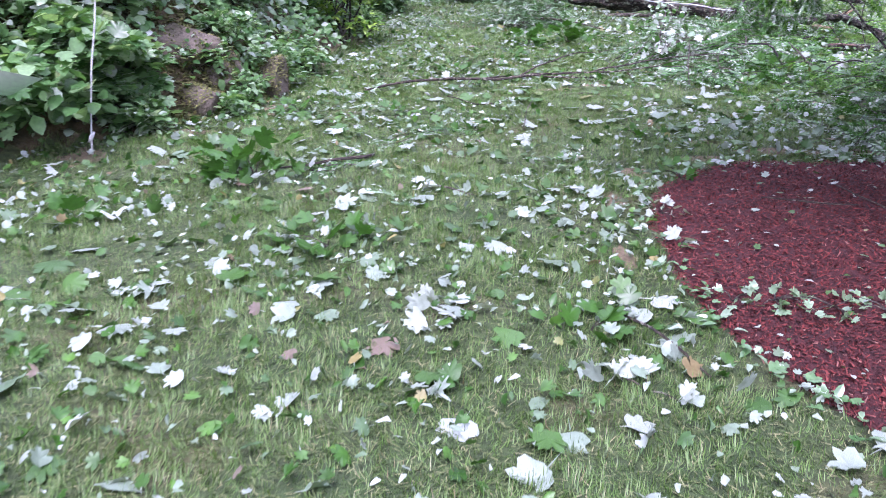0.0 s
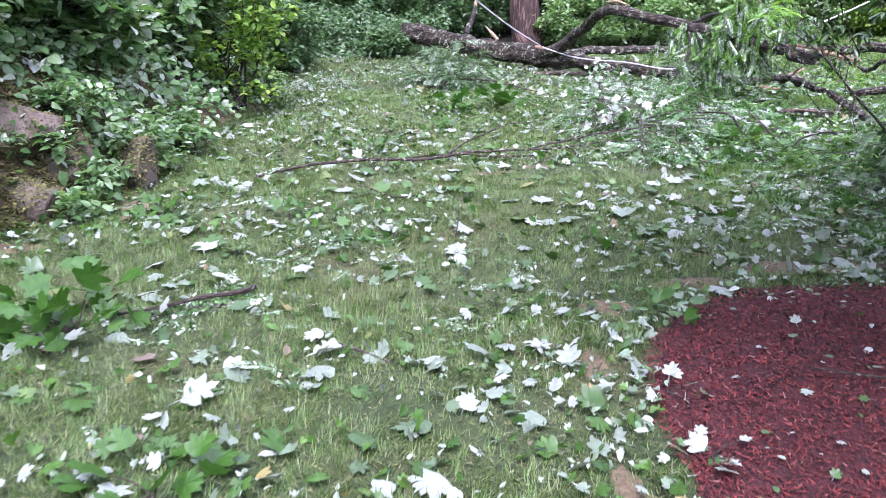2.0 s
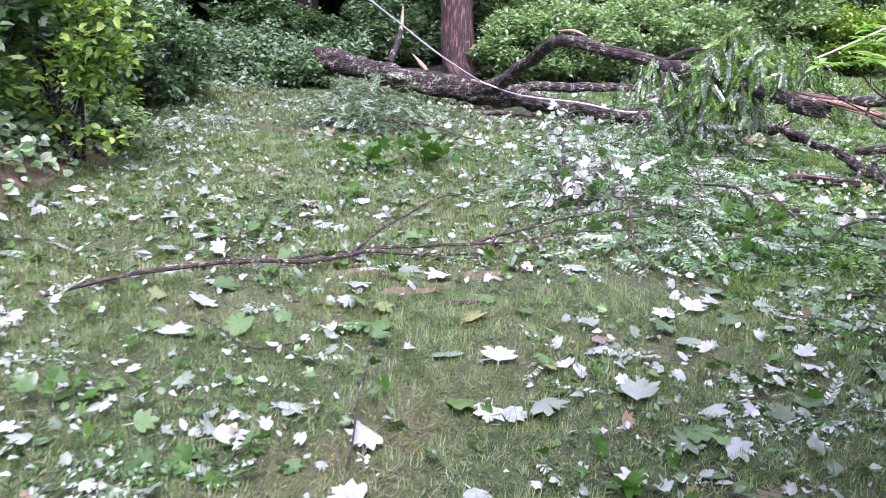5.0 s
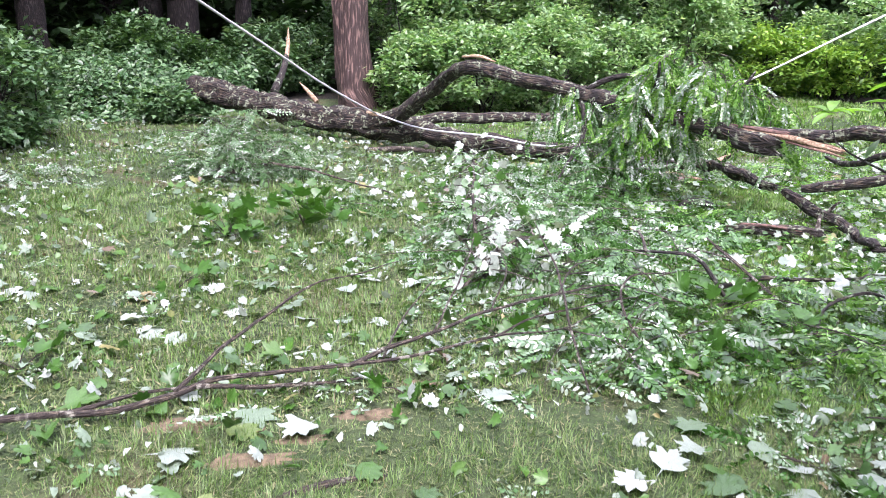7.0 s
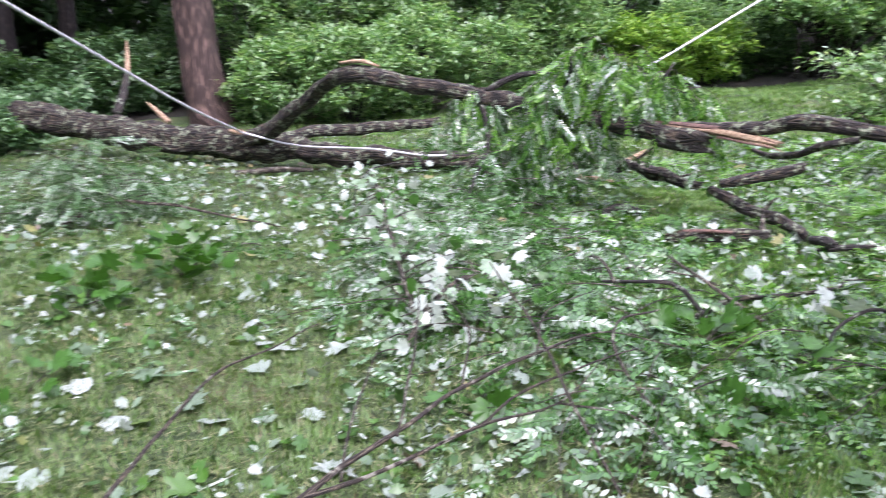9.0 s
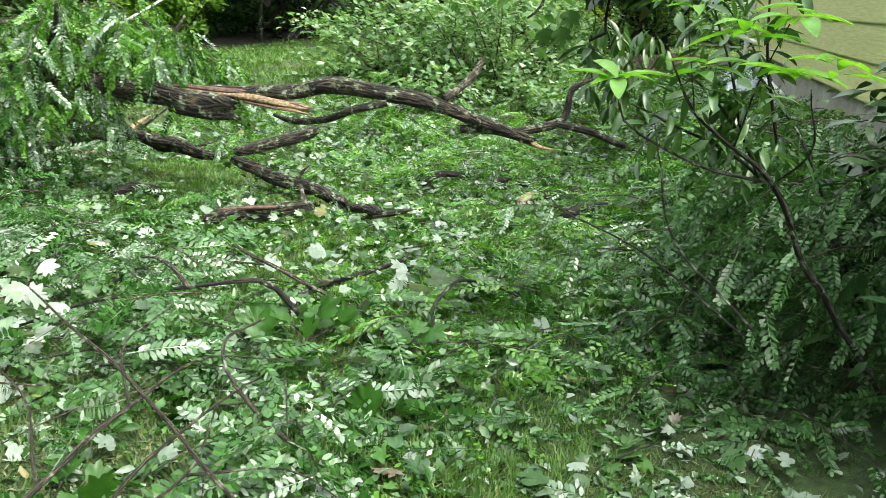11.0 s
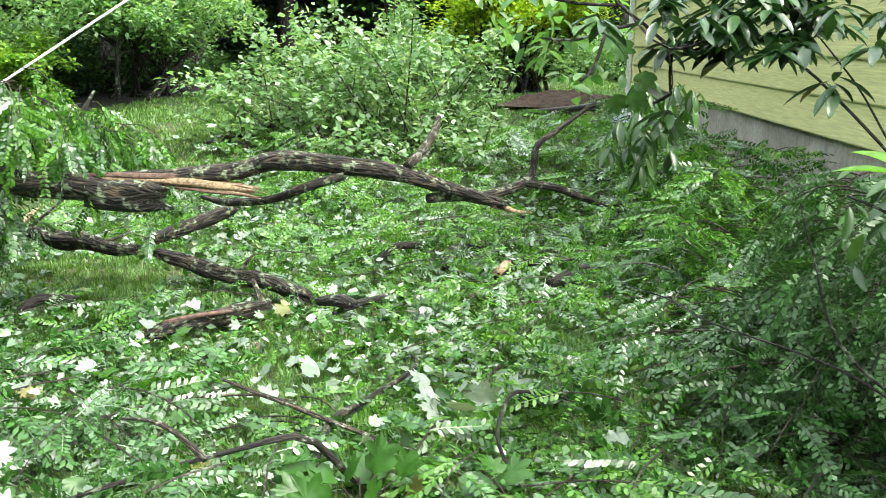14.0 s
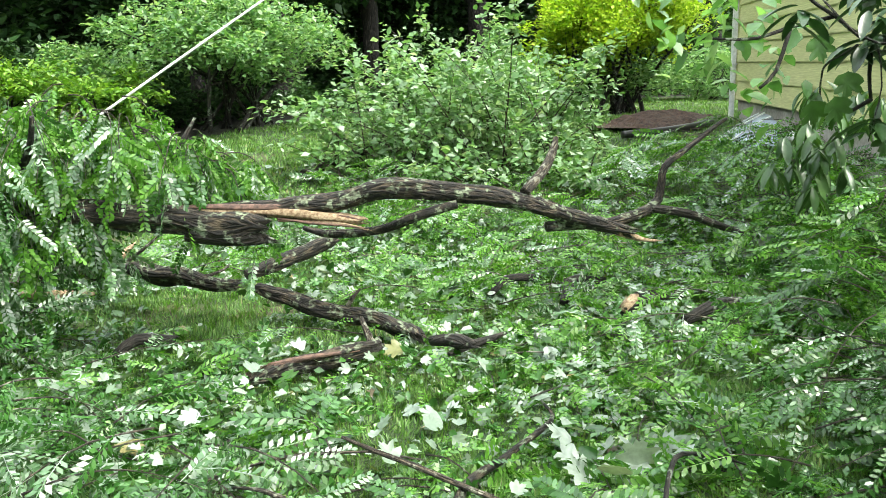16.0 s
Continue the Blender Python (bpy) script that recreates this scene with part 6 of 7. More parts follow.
downspout = part("downspout", box_mesh("downspout", 0.0, 0.09, 0.04, 0.11, -0.02, SILL + 2.85, M_WHITE, 0.012), house, "white metal downspout at the corner")
for z in (0.5, 1.6):
    part("strap", box_mesh("strap", -0.02, 0.11, 0.03, 0.118, SILL + z, SILL + z + 0.03, M_WHITE, 0.004), downspout, "white pipe strap")
# white drain pipe along the foundation
dp = thing("drain_pipe", HC + HD * 3.1 + HN * 0.1, "white plastic drain pipe along the foundation", "pipe")
q0, q1 = HC + HD * 2.5 + HN * 0.12, HC + HD * 4.6 + HN * 0.12
drain = limb("pipe", [(*(q0 + Vector((0, 0, 0.02))), 0.05), (*(0.5 * (q0 + q1)), 0.05), (*(q1 - Vector((0, 0, 0.04))), 0.05)], M_WHITE, dp, tuple(dp.location), sides=14, step=0.1, rough=0.02)
limb("coupling", [(*(0.5 * (q0 + q1) - HD * 0.08), 0.062), (*(0.5 * (q0 + q1) + HD * 0.08), 0.062)], M_WHITE, drain, tuple(dp.location), sides=14, step=0.05, rough=0.0)
# clear plastic cover over the window well
cw = HC + HD * 3.0 + HN * 0.55
cover = thing("window_well_cover", (cw.x, cw.y, float(land(cw.x, cw.y))), "crumpled clear grey plastic window-well cover by the foundation", "cover")
cover.rotation_euler = (0, 0, TURN_H)
cv, ct = [], []
for i in range(15):
    for j in range(9):
        a = math.pi * i / 14
        x, y = 0.62 * math.cos(a), 0.55 * j / 8 * math.sin(a)
        cv.append((x, side * (y - 0.3), 0.06 + 0.32 * (1 - j / 8) * math.sin(a) ** 0.5 + 0.03 * noise.noise(Vector((x * 7, y * 7, 2)))))
for i in range(14):
    for j in range(8):
        a = i * 9 + j
        ct.append((a, a + 9, a + 10, a + 1))
me = mesh_of("sheet", cv, ct, M_COVER)
sheet = part("sheet", shade_smooth(me), cover)
sheet.modifiers.new("thick", "SOLIDIFY").thickness = 0.006
for i in range(5):
    a = math.pi * (i + 1) / 6
    x = 0.6 * math.cos(a)
    limb("rib", [(x, side * -0.28, 0.40 * math.sin(a) ** 0.5, 0.01), (x, side * (-0.3 + 0.3 * math.sin(a)), 0.24, 0.01), (x, side * (-0.3 + 0.55 * math.sin(a)), 0.07, 0.01)], M_WHITE, cover, sides=6, step=0.08, rough=0.0)

# ---- cables brought down by the tree ----
CB = (2.05, 16.45, float(land(2.05, 16.45)))
cable = thing("utility_cable", CB, "pale twisted service cable pulled down by the tree", "cable")
limb("span", [(-4.9, 4.1, 5.0, 0.011), (-2.2, 8.8, 3.2, 0.011), (0.42, 13.55, 1.41, 0.011), (1.3, 15.1, 0.80, 0.011), (2.05, 16.42, 0.35, 0.011)], M_CABLE, cable, CB, "cable pulled taut", sides=7, step=0.3, rough=0.08)
limb("slack", [(2.05, 16.42, 0.35, 0.011), (2.6, 16.15, 0.20, 0.011), (3.3, 15.62, 0.18, 0.011), (3.9, 15.2, 0.12, 0.011), (4.6, 15.1, 0.25, 0.012), (5.57, 15.1, 0.60, 0.013)], M_CABLE, cable, CB, "cable lying along the trunk", sides=7, step=0.15, rough=0.08)
limb("span", [(5.57, 15.1, 0.60, 0.014), (6.52, 15.15, 0.99, 0.012), (7.8, 15.0, 1.64, 0.013), (10.5, 14.8, 2.95, 0.013), (16.0, 14.4, 5.6, 0.013)], M_CABLE, cable, CB, "cable rising to a pole beyond", sides=7, step=0.3, rough=0.08)

# ---- standing trees and the edge of the woods ----
def tree(x, y, height, r, mat, leaf_mat, label, crown_at=3.2, spread=2.4, leaves=2600, lean=(0, 0), seed=0, leaf=0.2, low_limbs=0):
    z = float(land(x, y))
    at = (x, y, z)
    ob = thing("tree", at, label, "tree", "trees at the edge of the woods")
    top = (lean[0], lean[1])
    limb("trunk", [(0, 0, -0.15, r * 1.45), (0.0, 0.0, 0.12, r * 1.2), (top[0] * 0.2, top[1] * 0.2, 1.2, r), (top[0] * 0.55, top[1] * 0.55, height * 0.55, r * 0.75), (top[0], top[1], height, r * 0.3)], mat, ob, sides=18, step=0.35, rough=0.16, seed=seed)
    ends, lines = [], []
    for i in range(9):
        a, zz = 2.4 * i + seed, crown_at + (height - crown_at) * (i / 9)
        e = np.array((spread * math.cos(a) * rng.uniform(0.5, 1), spread * math.sin(a) * rng.uniform(0.5, 1), zz + rng.uniform(0.2, 1.4)))
        b = np.array((top[0] * zz / height, top[1] * zz / height, zz))
        lines.append([(*b, r * 0.4), (*(0.5 * (b + e) + (0, 0, 0.3)), r * 0.25), (*e, r * 0.08)])
        ends += [e, 0.6 * e + 0.4 * b]
    twigs(lines, mat, "limb", (0, 0, 0), ob, "", 7, 0.4)
    ends = np.array(ends)
    per = leaves // len(ends)
    o = np.concatenate([e + unit(per) * rng.random((per, 1)) ** 0.4 * rng.uniform(0.6, 1.3) * (1, 1, 0.6) for e in ends])
    d = unit(len(o)) * (1, 1, 0.5) - np.array([0, 0, 0.3])
    v, t = scatter(OVAL if leaf < 0.17 else SMALL, o, frames_of(d, np.array([0, 0, 1.0]) + 0.5 * unit(len(o))), rng.uniform(0.7, 1.3, len(o)) * leaf)
    foliage("crown", v, t, leaf_mat, ob)


tree(2.35, 21.0, 11.0, 0.285, M_BARK_RED, M_FOREST, "tall tree with flaking red-brown bark behind the fallen trunk", 4.5, 2.8, 3600, (-0.5, 0.3), 1)
FT_LIST = [(-1.5, 25.6, 0.22), (-0.85, 25.2, 0.32), (0.35, 25.2, 0.16), (-3.6, 24.2, 0.25), (-5.8, 22.0, 0.28), (-6.5, 18.0, 0.3), (-6.2, 14.0, 0.26), (-6.8, 10.0, 0.3), (-2.6, 28.0, 0.25), (3.8, 27.5, 0.2), (6.5, 27.0, 0.26), (9.4, 27.5, 0.24), (12.5, 26.8, 0.3),
           (16.0, 26.0, 0.26), (19.5, 24.5, 0.3), (23.3, 21.5, 0.32), (24.6, 18.6, 0.34), (26.0, 16.0, 0.28), (27.5, 13.0, 0.3), (21.8, 26.5, 0.3), (28.5, 19.5, 0.3), (25.5, 23.5, 0.3), (29.5, 16.0, 0.3)]
for i, (x, y, r) in enumerate(FT_LIST):
    tree(x, y, rng.uniform(8, 11), r, M_BARK_FOREST, M_FOREST, "shaded woodland tree with bark toned dark for the shade", rng.uniform(2.6, 3.6), rng.uniform(2.2, 3.0), 3000, (rng.normal(0, 0.4), rng.normal(0, 0.4)), i + 3, 0.24)

EDGE = "undergrowth along the woods"
for x, y, sx, sy, sz, n, m, lab in [(-4.4, 20.2, 1.2, 0.9, 0.8, 2600, M_HEDGE, "dense vine-covered undergrowth at the lawn edge"), (-3.2, 21.2, 1.2, 0.7, 0.8, 2600, M_HEDGE, "dense vine-covered undergrowth at the lawn edge"), (-1.9, 21.4, 1.1, 0.6, 0.75, 2400, M_HEDGE, "dense vine-covered undergrowth at the lawn edge"),
                                    (-0.6, 19.15, 0.5, 0.45, 0.55, 2200, M_HEDGE, "vines over the end of the fallen trunk"), (0.4, 22.2, 0.9, 0.8, 0.8, 2000, M_HEDGE, "low undergrowth behind the fallen trunk"), (1.4, 22.6, 0.8, 0.7, 0.75, 1600, M_HEDGE, "low undergrowth behind the fallen trunk"),
                                    (-2.4, 16.8, 0.7, 1.2, 1.3, 2400, M_HEDGE, "dark undergrowth beside the lawn"), (-3.6, 17.8, 1.0, 1.2, 1.7, 2400, M_HEDGE, "dark undergrowth beside the lawn"), (-2.9, 15.0, 0.8, 1.0, 1.6, 2200, M_HEDGE, "dark undergrowth beside the lawn"),
                                    (3.4, 20.8, 0.8, 0.8, 1.3, 2600, M_HEDGE, "light green shrubs at the edge of the woods"), (4.6, 20.6, 0.9, 0.8, 1.6, 3000, M_HEDGE, "light green shrubs at the edge of the woods"), (5.9, 20.9, 1.0, 0.9, 1.8, 3200, M_HEDGE, "light green shrubs at the edge of the woods"), (7.2, 20.6, 1.0, 0.9, 1.6, 3000, M_HEDGE, "light green shrubs at the edge of the woods"),
                                    (8.6, 20.8, 1.1, 1.0, 1.9, 3000, M_HEDGE, "light green shrubs at the edge of the woods"), (10.0, 20.4, 1.0, 0.9, 1.2, 2800, M_YELLOWISH, "yellow-green shrubs at the edge of the woods"), (11.3, 20.4, 1.0, 0.9, 1.5, 2600, M_HEDGE, "light green shrubs at the edge of the woods"), (3.0, 22.8, 1.2, 1.0, 2.0, 2400, M_FOREST, "shaded shrubs inside the woods"),
                                    (12.6, 22.6, 1.3, 1.1, 1.0, 2000, M_FOREST, "shaded shrubs inside the woods"), (14.6, 22.4, 1.4, 1.2, 0.9, 2000, M_FOREST, "shaded shrubs inside the woods"),
                                    (16.8, 22.6, 1.3, 1.0, 1.5, 2000, M_FOREST, "shaded shrubs inside the woods"), (18.8, 21.6, 1.3, 1.0, 1.5, 2000, M_FOREST, "shaded shrubs inside the woods"), (20.8, 20.0, 1.3, 1.0, 1.4, 2000, M_FOREST, "shaded shrubs inside the woods"), (22.3, 18.0, 1.3, 1.0, 1.3, 2000, M_FOREST, "shaded shrubs inside the woods"), (19.5, 15.8, 1.3, 1.0, 1.0, 2000, M_HEDGE, "low shrubs beyond the golden shrub"), (20.5, 14.0, 1.2, 1.0, 1.0, 2000, M_HEDGE, "low shrubs beyond the golden shrub"), (21.5, 12.2, 1.3, 1.0, 1.2, 2000, M_HEDGE, "low shrubs beyond the house corner")]:
    bush("undergrowth", lab, (x, y), (sx, sy, sz), int(n * 2.6), 0.098, M_UNDER if x < 2.0 else m, [SMALL], 7, "shrub", EDGE, 0.6, 0.3, clumps=110, clump_r=0.3)
for i in range(26):
    x = -6.0 + 0.75 * i + rng.normal(0, 0.4)
    y = 22.6 + rng.normal(0, 0.6)
    if abs(x - 2.35) > 0.8:
        h = rng.uniform(1.0, 1.9) if x < 1.6 else rng.uniform(2.3, 3.8) if x < 10.8 else rng.uniform(0.8, 1.4)
        bush("undergrowth", "tall uneven undergrowth inside the woods", (x, y), (rng.uniform(0.6, 1.1), rng.uniform(0.6, 1.0), h), 5200, 0.105, M_FOREST if x > 10.8 else (M_HEDGE, M_HEDGE, M_BANK, M_HEDGE)[i % 4] if x > 2.6 else (M_UNDER, M_FOREST)[i % 2], [SMALL], 5, "shrub", EDGE, 0.25, 0.3, clumps=70, clump_r=0.3, lean=(rng.normal(0, 0.2), rng.normal(0, 0.2)))
# the arching small tree in front of the dark woods, and the close canopy behind it
bush("small_tree", "light green arching small tree before the dark woods", (12.8, 18.7), (2.5, 1.9, 2.3), 17000, 0.10, M_HEDGE, [OVAL, SMALL], 12, "tree", "", 0.2, 0.35, low=0.33, clumps=230, stem_r=0.04, clump_r=0.17)
bush("leafy_shrub", "yellow-green shrub before the dark woods", (10.6, 19.2), (0.8, 0.8, 1.15), 3600, 0.10, M_YELLOWISH, [OVAL], 8, "shrub", "", 0.3, 0.3, low=0.1, clumps=70, stem_r=0.03, clump_r=0.26)
# dark leaves added to stand for the shaded gap beneath the crowns
for x, y in ((11.6, 19.9), (12.6, 20.3), (13.6, 20.0), (14.7, 19.7), (15.8, 19.4), (17.0, 19.0), (18.4, 18.6)):
    bush("undergrowth", "low dark undergrowth added for the deep shade on the woodland floor", (x, y), (0.9, 0.6, 0.55), 1500, 0.10, M_FOREST, [SMALL], 4, "shrub", "undergrowth along the woods", 0.3, 0.2, clumps=40, clump_r=0.4)
for i, (x, y, r) in enumerate([(12.4, 24.0, 0.2), (14.6, 20.9, 0.17), (16.6, 20.4, 0.22), (18.8, 19.4, 0.18), (21.2, 17.6, 0.24), (22.6, 15.2, 0.2), (17.6, 23.4, 0.26)]):
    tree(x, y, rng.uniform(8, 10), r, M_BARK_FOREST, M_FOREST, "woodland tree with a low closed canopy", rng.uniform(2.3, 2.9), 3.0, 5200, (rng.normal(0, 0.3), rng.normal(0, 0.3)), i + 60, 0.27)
n = 42000
a = rng.uniform(0, 1, n)
px = np.interp(a, np.linspace(0, 1, 6), [10.2, 13.5, 17, 20.5, 24, 26])
py = np.interp(a, np.linspace(0, 1, 6), [25.0, 24.6, 23.4, 21.4, 18.0, 12.5])
o = np.stack([px + rng.normal(0, 0.7, n), py + rng.normal(0, 0.7, n), np.zeros(n)], axis=1)
o[:, 2] = land(o[:, 0], o[:, 1]) + rng.random(n) * 6.0
v, t = scatter(SMALL, o, frames_of(unit(n) * (1, 1, 0.5), np.array([0, 0, 1.0]) + 0.6 * unit(n)), rng.uniform(0.14, 0.34, n))
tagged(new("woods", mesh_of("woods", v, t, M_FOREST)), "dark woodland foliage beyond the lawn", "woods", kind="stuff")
# vines creeping out of the woods over the end of the trunk
n = 30000
x, y = rng.uniform(-6.5, 0.6, n), rng.uniform(17.9, 22.6, n)
edge = 19.2 + 0.35 * np.sin(x * 2.3) + 0.25 * np.sin(x * 5.1 + 1) + 0.45 * np.clip(x + 1.5, 0, 3)
k = y > edge + rng.normal(0, 0.08, n)
x, y, edge = x[k], y[k], edge[k]
hump = np.array([0.68 + 0.6 * noise.noise(Vector((p * 1.1, q * 1.1, 2))) + 0.25 * noise.noise(Vector((p * 3.1, q * 3.1, 5))) for p, q in zip(x, y)])
top = np.maximum(0.06, hump) * smooth(y - edge, -0.05, 0.7)
o = np.stack([x, y, land(x, y) + top * rng.random(len(x)) ** 0.4 + 0.03], axis=1)
v, t = scatter_mixed([OVAL, SMALL], o, unit(len(o)) * (1, 1, 0.5) + np.array([0, -0.4, -0.2]), np.array([0, -0.4, 1.0]) + 0.5 * unit(len(o)), rng.uniform(0.07, 0.14, len(o)))
tagged(new("woodland_vines", mesh_of("woodland_vines", v, t, M_UNDER)), "low vines creeping from the woods onto the lawn", "vine", kind="stuff")

# shaded woods behind, many clumps that nobody could count
n = 80000
a = rng.uniform(0, 1, n)
path_x = np.interp(a, np.linspace(0, 1, 9), [-8.5, -8, -8, -4, 4, 13, 22, 30, 33])
path_y = np.interp(a, np.linspace(0, 1, 9), [2, 10, 20, 28, 29.5, 29, 28.5, 22, 8])
o = np.stack([path_x + rng.normal(0, 1.3, n), path_y + rng.normal(0, 1.0, n), np.zeros(n)], axis=1)
o[:, 2] = land(o[:, 0], o[:, 1]) + rng.random(n) * 7.5
clump = np.array([noise.noise(Vector(q) * 0.7) for q in o])
o = o[clump > -0.12]
v, t = scatter(SMALL, o, frames_of(unit(len(o)) * (1, 1, 0.5), np.array([0, 0, 1.0]) + 0.6 * unit(len(o))), rng.uniform(0.16, 0.38, len(o)))
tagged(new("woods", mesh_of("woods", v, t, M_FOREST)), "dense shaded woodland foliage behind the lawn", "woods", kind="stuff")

# backing layer of oversized leaves, coloured dark for the unlit depth
n = 60000
a = rng.uniform(0, 1, n)
bx = np.interp(a, np.linspace(0, 1, 9), [-12, -12, -12, -6, 4, 14, 25, 35, 38])
by = np.interp(a, np.linspace(0, 1, 9), [-2, 10, 23, 32, 34, 34, 33, 25, 4])
o = np.stack([bx + rng.normal(0, 1.2, n), by + rng.normal(0, 1.0, n), np.zeros(n)], axis=1)
o[:, 2] = land(o[:, 0], o[:, 1]) + rng.random(n) ** 1.4 * 10
v, t = scatter(SMALL, o, frames_of(unit(n) * (1, 1, 0.5), np.array([0, 0, 1.0]) + 0.8 * unit(n)), rng.uniform(0.45, 0.9, n))
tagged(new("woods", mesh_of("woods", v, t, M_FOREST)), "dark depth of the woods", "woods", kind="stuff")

# ---- litter and grass ----
def on_lawn(n, x0, x1, y0, y1, edge=0.0):
    x, y = rng.uniform(x0, x1, n), rng.uniform(y0, y1, n)
    k = (np.interp(y, FOOT_Y, FOOT_X) - x < edge) & ~in_bed(x, y, 0.0) & ~in_woods(x, y)
    return x[k], y[k]


def litter(name, label, n, area, size, tpl, mat, tilt=0.25, lift=0.03):
    x, y = on_lawn(n, *area)
    dens = np.array([noise.noise(Vector((p * 0.9, q * 0.9, 4))) for p, q in zip(x, y)])
    k = dens > rng.uniform(-0.55, 0.35, len(x))
    x, y = x[k], y[k]
    o = np.stack([x, y, land(x, y) + rng.uniform(0.6, 1.6, len(x)) * lift], axis=1)
    v, t = scatter_mixed(tpl, o, unit(len(o)) * (1, 1, tilt), np.array([0, 0, 1.0]) + tilt * 1.5 * unit(len(o)), rng.uniform(0.6, 1.25, len(o)) * size)
    return tagged(new(name, mesh_of(name, above_ground(v), t, mat)), label, "fallen leaves", kind="stuff")


litter("leaf_litter", "storm-blown maple leaves, mostly pale undersides, over the lawn", 4200, (-3.6, 8, 0.5, 19.5), 0.09, MAPLES, M_FALLEN, 0.45, 0.035)
litter("leaf_litter", "small torn leaf pieces scattered over the lawn", 15000, (-3.6, 8, 0.3, 19.5), 0.052, [crumpled(OVAL, 0.5, 0.05, 21), MAPLES[3], MAPLES[4], MAPLES[5]], M_FALLEN, 0.6, 0.035)
litter("leaf_litter", "pale leaflets scattered over the lawn", 13000, (-3.6, 9, 0.3, 19.5), 0.04, [crumpled(OVAL, 0.3, 0.05, 22), crumpled(OVAL, -0.5, 0.06, 23)], M_PALE, 0.5, 0.035)
litter("leaf_litter", "torn dark and fresh green leaves scattered over the lawn", 3800, (-3.6, 3.2, 0.5, 14), 0.06, [MAPLES[1], MAPLES[3], MAPLES[4], crumpled(OVAL, 0.4, 0.05, 24)], M_GREEN, 0.5, 0.03)
litter("frond_litter", "loose locust fronds over the lawn", 700, (-1.5, 3.0, 4.5, 16), 0.2, FRONDS_FAR, M_LOCUST_PALE, 0.2)
litter("frond_litter", "locust fronds strewn thickly among the broken limbs", 1200, (2.6, 10.5, 8.7, 15.5), 0.23, FRONDS_FAR, M_LOCUST, 0.45, 0.06)
litter("frond_litter", "bright locust fronds strewn among the broken limbs", 1500, (3.0, 10.5, 8.7, 14.5), 0.22, FRONDS_FAR, M_LOCUST_BRIGHT, 0.45, 0.07)
litter("leaf_litter", "glossy leaflets strewn thickly among the broken limbs", 5000, (2.0, 9.5, 8.9, 14.5), 0.05, [SMALL], M_LOCUST, 0.5, 0.06)
litter("leaf_litter", "torn green leaves trodden into the grass", 2300, (2.2, 8.0, 8.9, 13.8), 0.075, [MAPLES[1], MAPLES[3], crumpled(OVAL, 0.5, 0.05, 41), crumpled(oval_template(0.42, 0.1, 0.2), 0.4, 0.05, 42)], M_LOCUST, 0.5, 0.04)
litter("leaf_litter", "pale torn leaves among the broken limbs", 2000, (2.0, 9.0, 10.0, 14.5), 0.06, [MAPLES[1], MAPLES[3], OVAL], M_PALE, 0.5, 0.07)
litter("leaf_litter", "pale maple leaves among the broken limbs", 1200, (2.0, 9.5, 10.4, 15.5), 0.095, MAPLES, M_FALLEN, 0.4, 0.06)
x, y = rng.uniform(0.95, 4.5, 1100), rng.uniform(2.0, 6.0, 1100)
k = in_bed(x, y, -0.03) & (np.array([noise.noise(Vector((p * 2.2, q * 2.2, 9))) for p, q in zip(x, y)]) > rng.uniform(-0.35, 0.5, len(x)))
x, y = x[k], y[k]
o = np.stack([x, y, bed_height(x, y) + 0.025], axis=1)
v, t = scatter_mixed([OVAL, MAPLES[0]], o, unit(len(o)) * (1, 1, 0.2), np.array([0, 0, 1.0]) + 0.3 * unit(len(o)), rng.uniform(0.018, 0.05, len(o)))
tagged(new("leaf_litter", mesh_of("leaf_litter", v, t, M_FALLEN)), "small pale leaves scattered on the red mulch", "fallen leaves", kind="stuff")
a = rng.uniform(-math.pi, math.pi, 420)
r = bed_radius(a) + rng.normal(0.02, 0.06, 420)
o = np.stack([2.6 + r * np.cos(a), 4.0 + r * np.sin(a)], axis=1)
o = np.column_stack([o, land(o[:, 0], o[:, 1]) + 0.04])
v, t = scatter_mixed([OVAL, MAPLES[1]], o, unit(len(o)) * (1, 1, 0.4), np.array([0, 0, 1.0]) + 0.5 * unit(len(o)), rng.uniform(0.03, 0.075, len(o)))
tagged(new("leaf_litter", mesh_of("leaf_litter", v, t, M_LOCUST_PALE)), "pale leaves drifted along the edge of the mulch", "fallen leaves", kind="stuff")

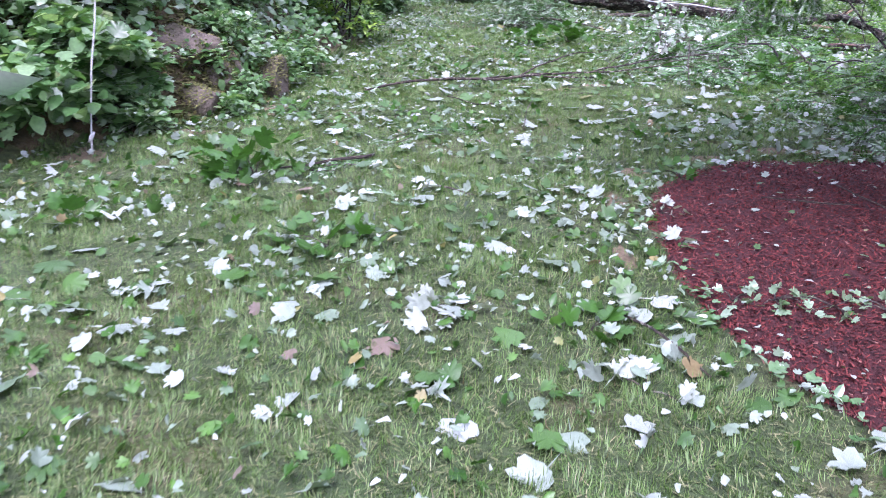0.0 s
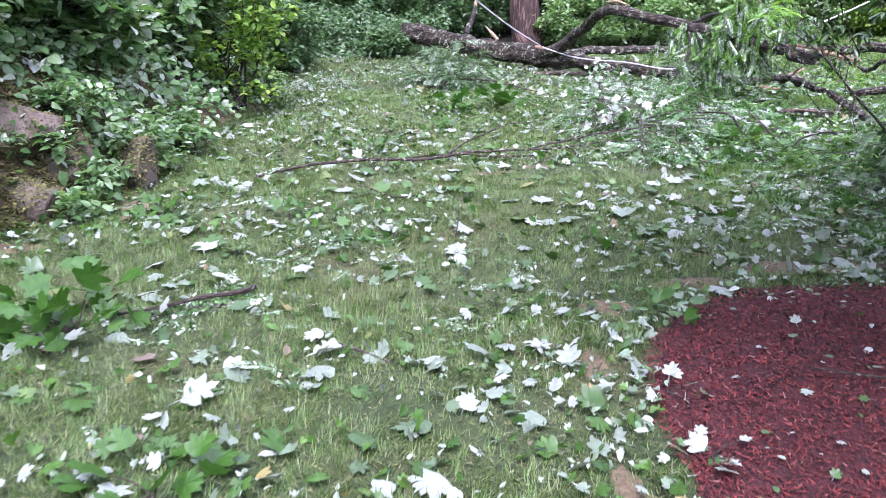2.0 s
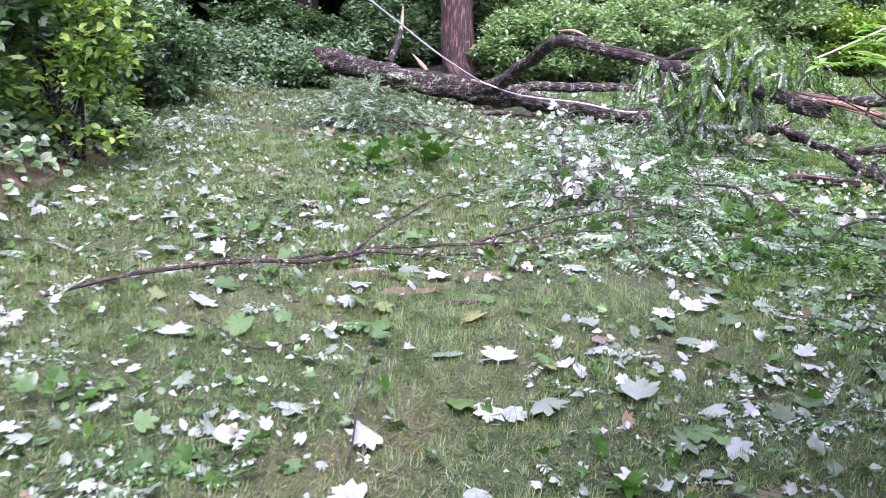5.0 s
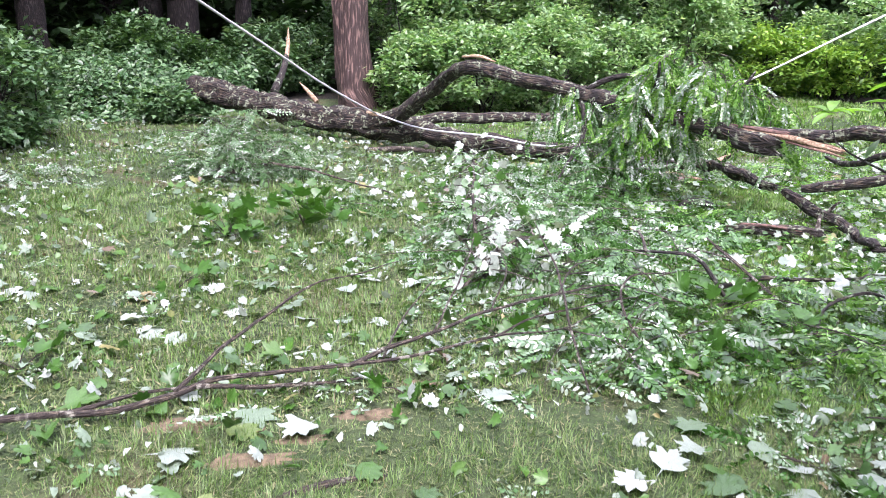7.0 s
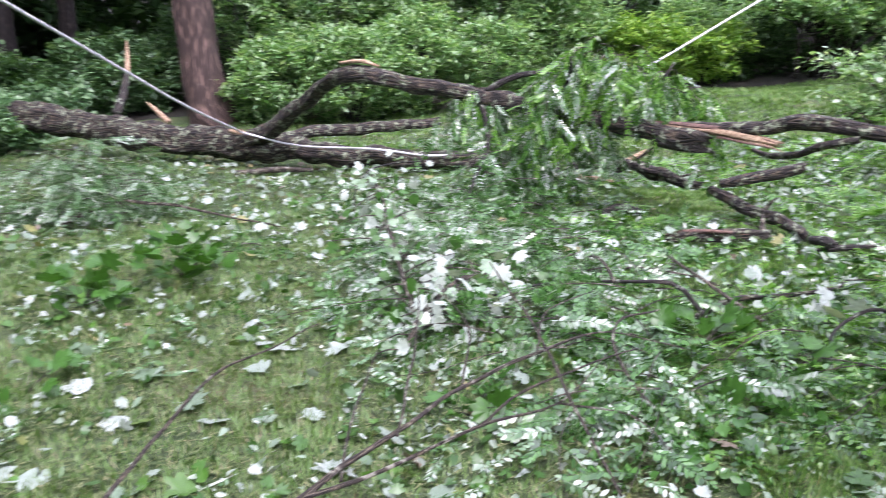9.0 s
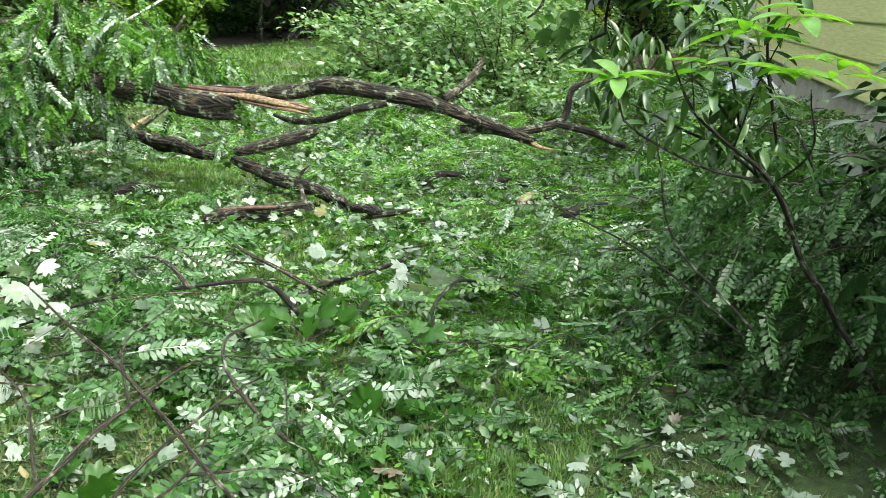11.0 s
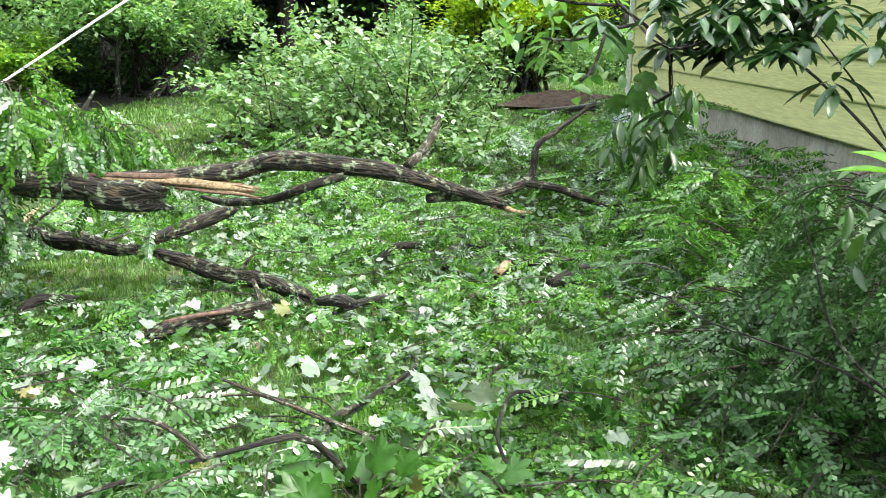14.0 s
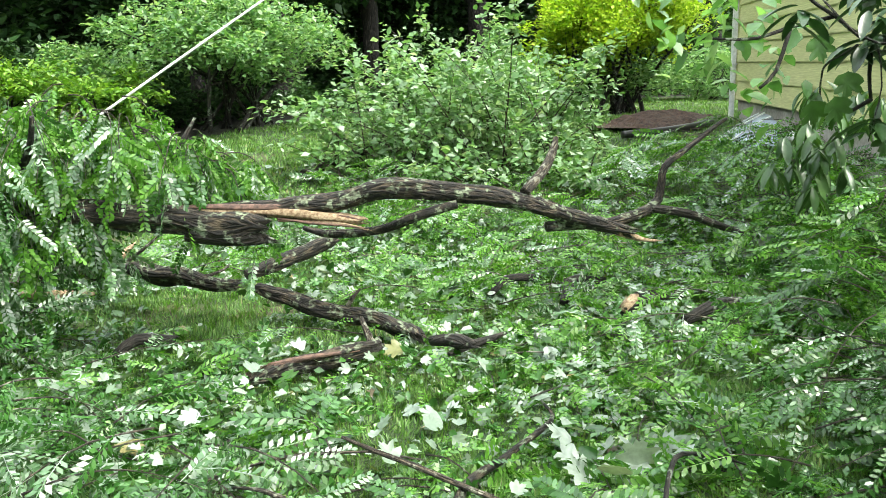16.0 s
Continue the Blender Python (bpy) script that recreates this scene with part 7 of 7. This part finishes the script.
# grass: thinner on bare soil, none on the bed
def grass(n, x0, x1, y0, y1, tall, wide, flat=0.0):
    x, y = on_lawn(n, x0, x1, y0, y1, 0.15)
    dens = np.array([noise.noise(Vector((p * 1.4, q * 1.4, 0))) + 0.5 * noise.noise(Vector((p * 4, q * 4, 7))) for p, q in zip(x, y)])
    keep = (dens > rng.uniform(-1.0, 0.15, len(x))) | (flat > 0)
    for sx, sy, ra, rb in SOIL:
        keep &= (((x - sx) / ra) ** 2 + ((y - sy) / rb) ** 2 > rng.uniform(0.0, 1.6, len(x)))
    x, y, dens = x[keep], y[keep], dens[keep]
    o = np.stack([x, y, land(x, y) + (rng.uniform(0.002, 0.012, len(x)) if flat else -0.004)], axis=1)
    a = np.array([9.0 * noise.noise(Vector((p * 2.6, q * 2.6, 3))) + 5.0 * noise.noise(Vector((p * 9, q * 9, 8))) for p, q in zip(x, y)]) + rng.normal(0, 2.5 if flat else 0.7, len(x))
    lean = rng.uniform(0.6, 3.6, len(x)) ** 1.25 + flat
    upv = np.stack([np.cos(a) * lean, np.sin(a) * lean, np.ones(len(x))], axis=1)
    upv /= np.linalg.norm(upv, axis=1, keepdims=True)
    sidev = np.cross(upv, np.stack([np.cos(a), np.sin(a), np.full(len(x), 0.2)], axis=1))
    sidev /= np.linalg.norm(sidev, axis=1, keepdims=True)
    fw = np.cross(upv, sidev)
    h = tall * rng.uniform(0.5, 1.25, len(x)) * (1 + 0.5 * dens)
    tv = BLADE[0]
    w = wide * rng.uniform(0.7, 1.3, len(x))
    v = (o[:, None] + tv[None, :, 0:1] * (w[:, None] * sidev)[:, None] + tv[None, :, 1:2] * (h[:, None] * fw)[:, None] * (0.06 if flat else 1.0) + tv[None, :, 2:3] * (h[:, None] * upv)[:, None]).reshape(-1, 3)
    t = (BLADE[1][None] + (np.arange(len(x)) * 5)[:, None, None]).reshape(-1, 3)
    return v, t


v, t = join([grass(340000, -3.4, 3.2, 0.6, 9.0, 0.058, 0.0032), grass(90000, -2.6, 2.4, 9.0, 14.0, 0.06, 0.0065), grass(24000, -4.0, 3.0, 14.0, 21.0, 0.065, 0.013)])
tagged(new("grass", mesh_of("grass", v, t, M_GRASS)), "short thin lawn grass with straw-coloured blades", "grass", kind="stuff")
v, t = join([grass(150000, -3.4, 3.2, 0.6, 9.0, 0.05, 0.0035, 9.0), grass(50000, -2.4, 2.6, 9.0, 13.0, 0.06, 0.006, 9.0)])
tagged(new("thatch", mesh_of("thatch", v, t, M_THATCH)), "dead straw and clippings matted under the grass", "grass", kind="stuff")
v, t = join([grass(140000, 2.4, 6.5, 8.7, 14.0, 0.055, 0.007), grass(44000, 3.0, 12, 14.0, 21.0, 0.065, 0.015), grass(90000, 6.5, 24, 8.5, 19.0, 0.065, 0.018)])
tagged(new("grass", mesh_of("grass", v, t, M_GRASS_LUSH)), "bright green grass under the storm debris", "grass", kind="stuff")

# single large maple leaves lying on the lawn nearest the path
LEAF_MESHES = [mesh_of("leaf", *scatter(tp, np.zeros((1, 3)), np.eye(3)[None], np.array([1.0])), M_FALLEN_OB) for tp in MAPLES]
x, y = on_lawn(420, -2.6, 3.2, 1.6, 11.0)
for i in range(min(290, len(x))):
    ob = new("leaf", LEAF_MESHES[i % 6])
    s = float(rng.uniform(0.09, 0.165))
    ob.parent = ground
    ob.matrix_basis = pose(float(x[i]), float(y[i]), float(land(x[i], y[i])) + 0.035, rng.normal(0, 10), rng.normal(0, 10), rng.uniform(0, 360)) @ Matrix.Diagonal((s, s, s, 1))
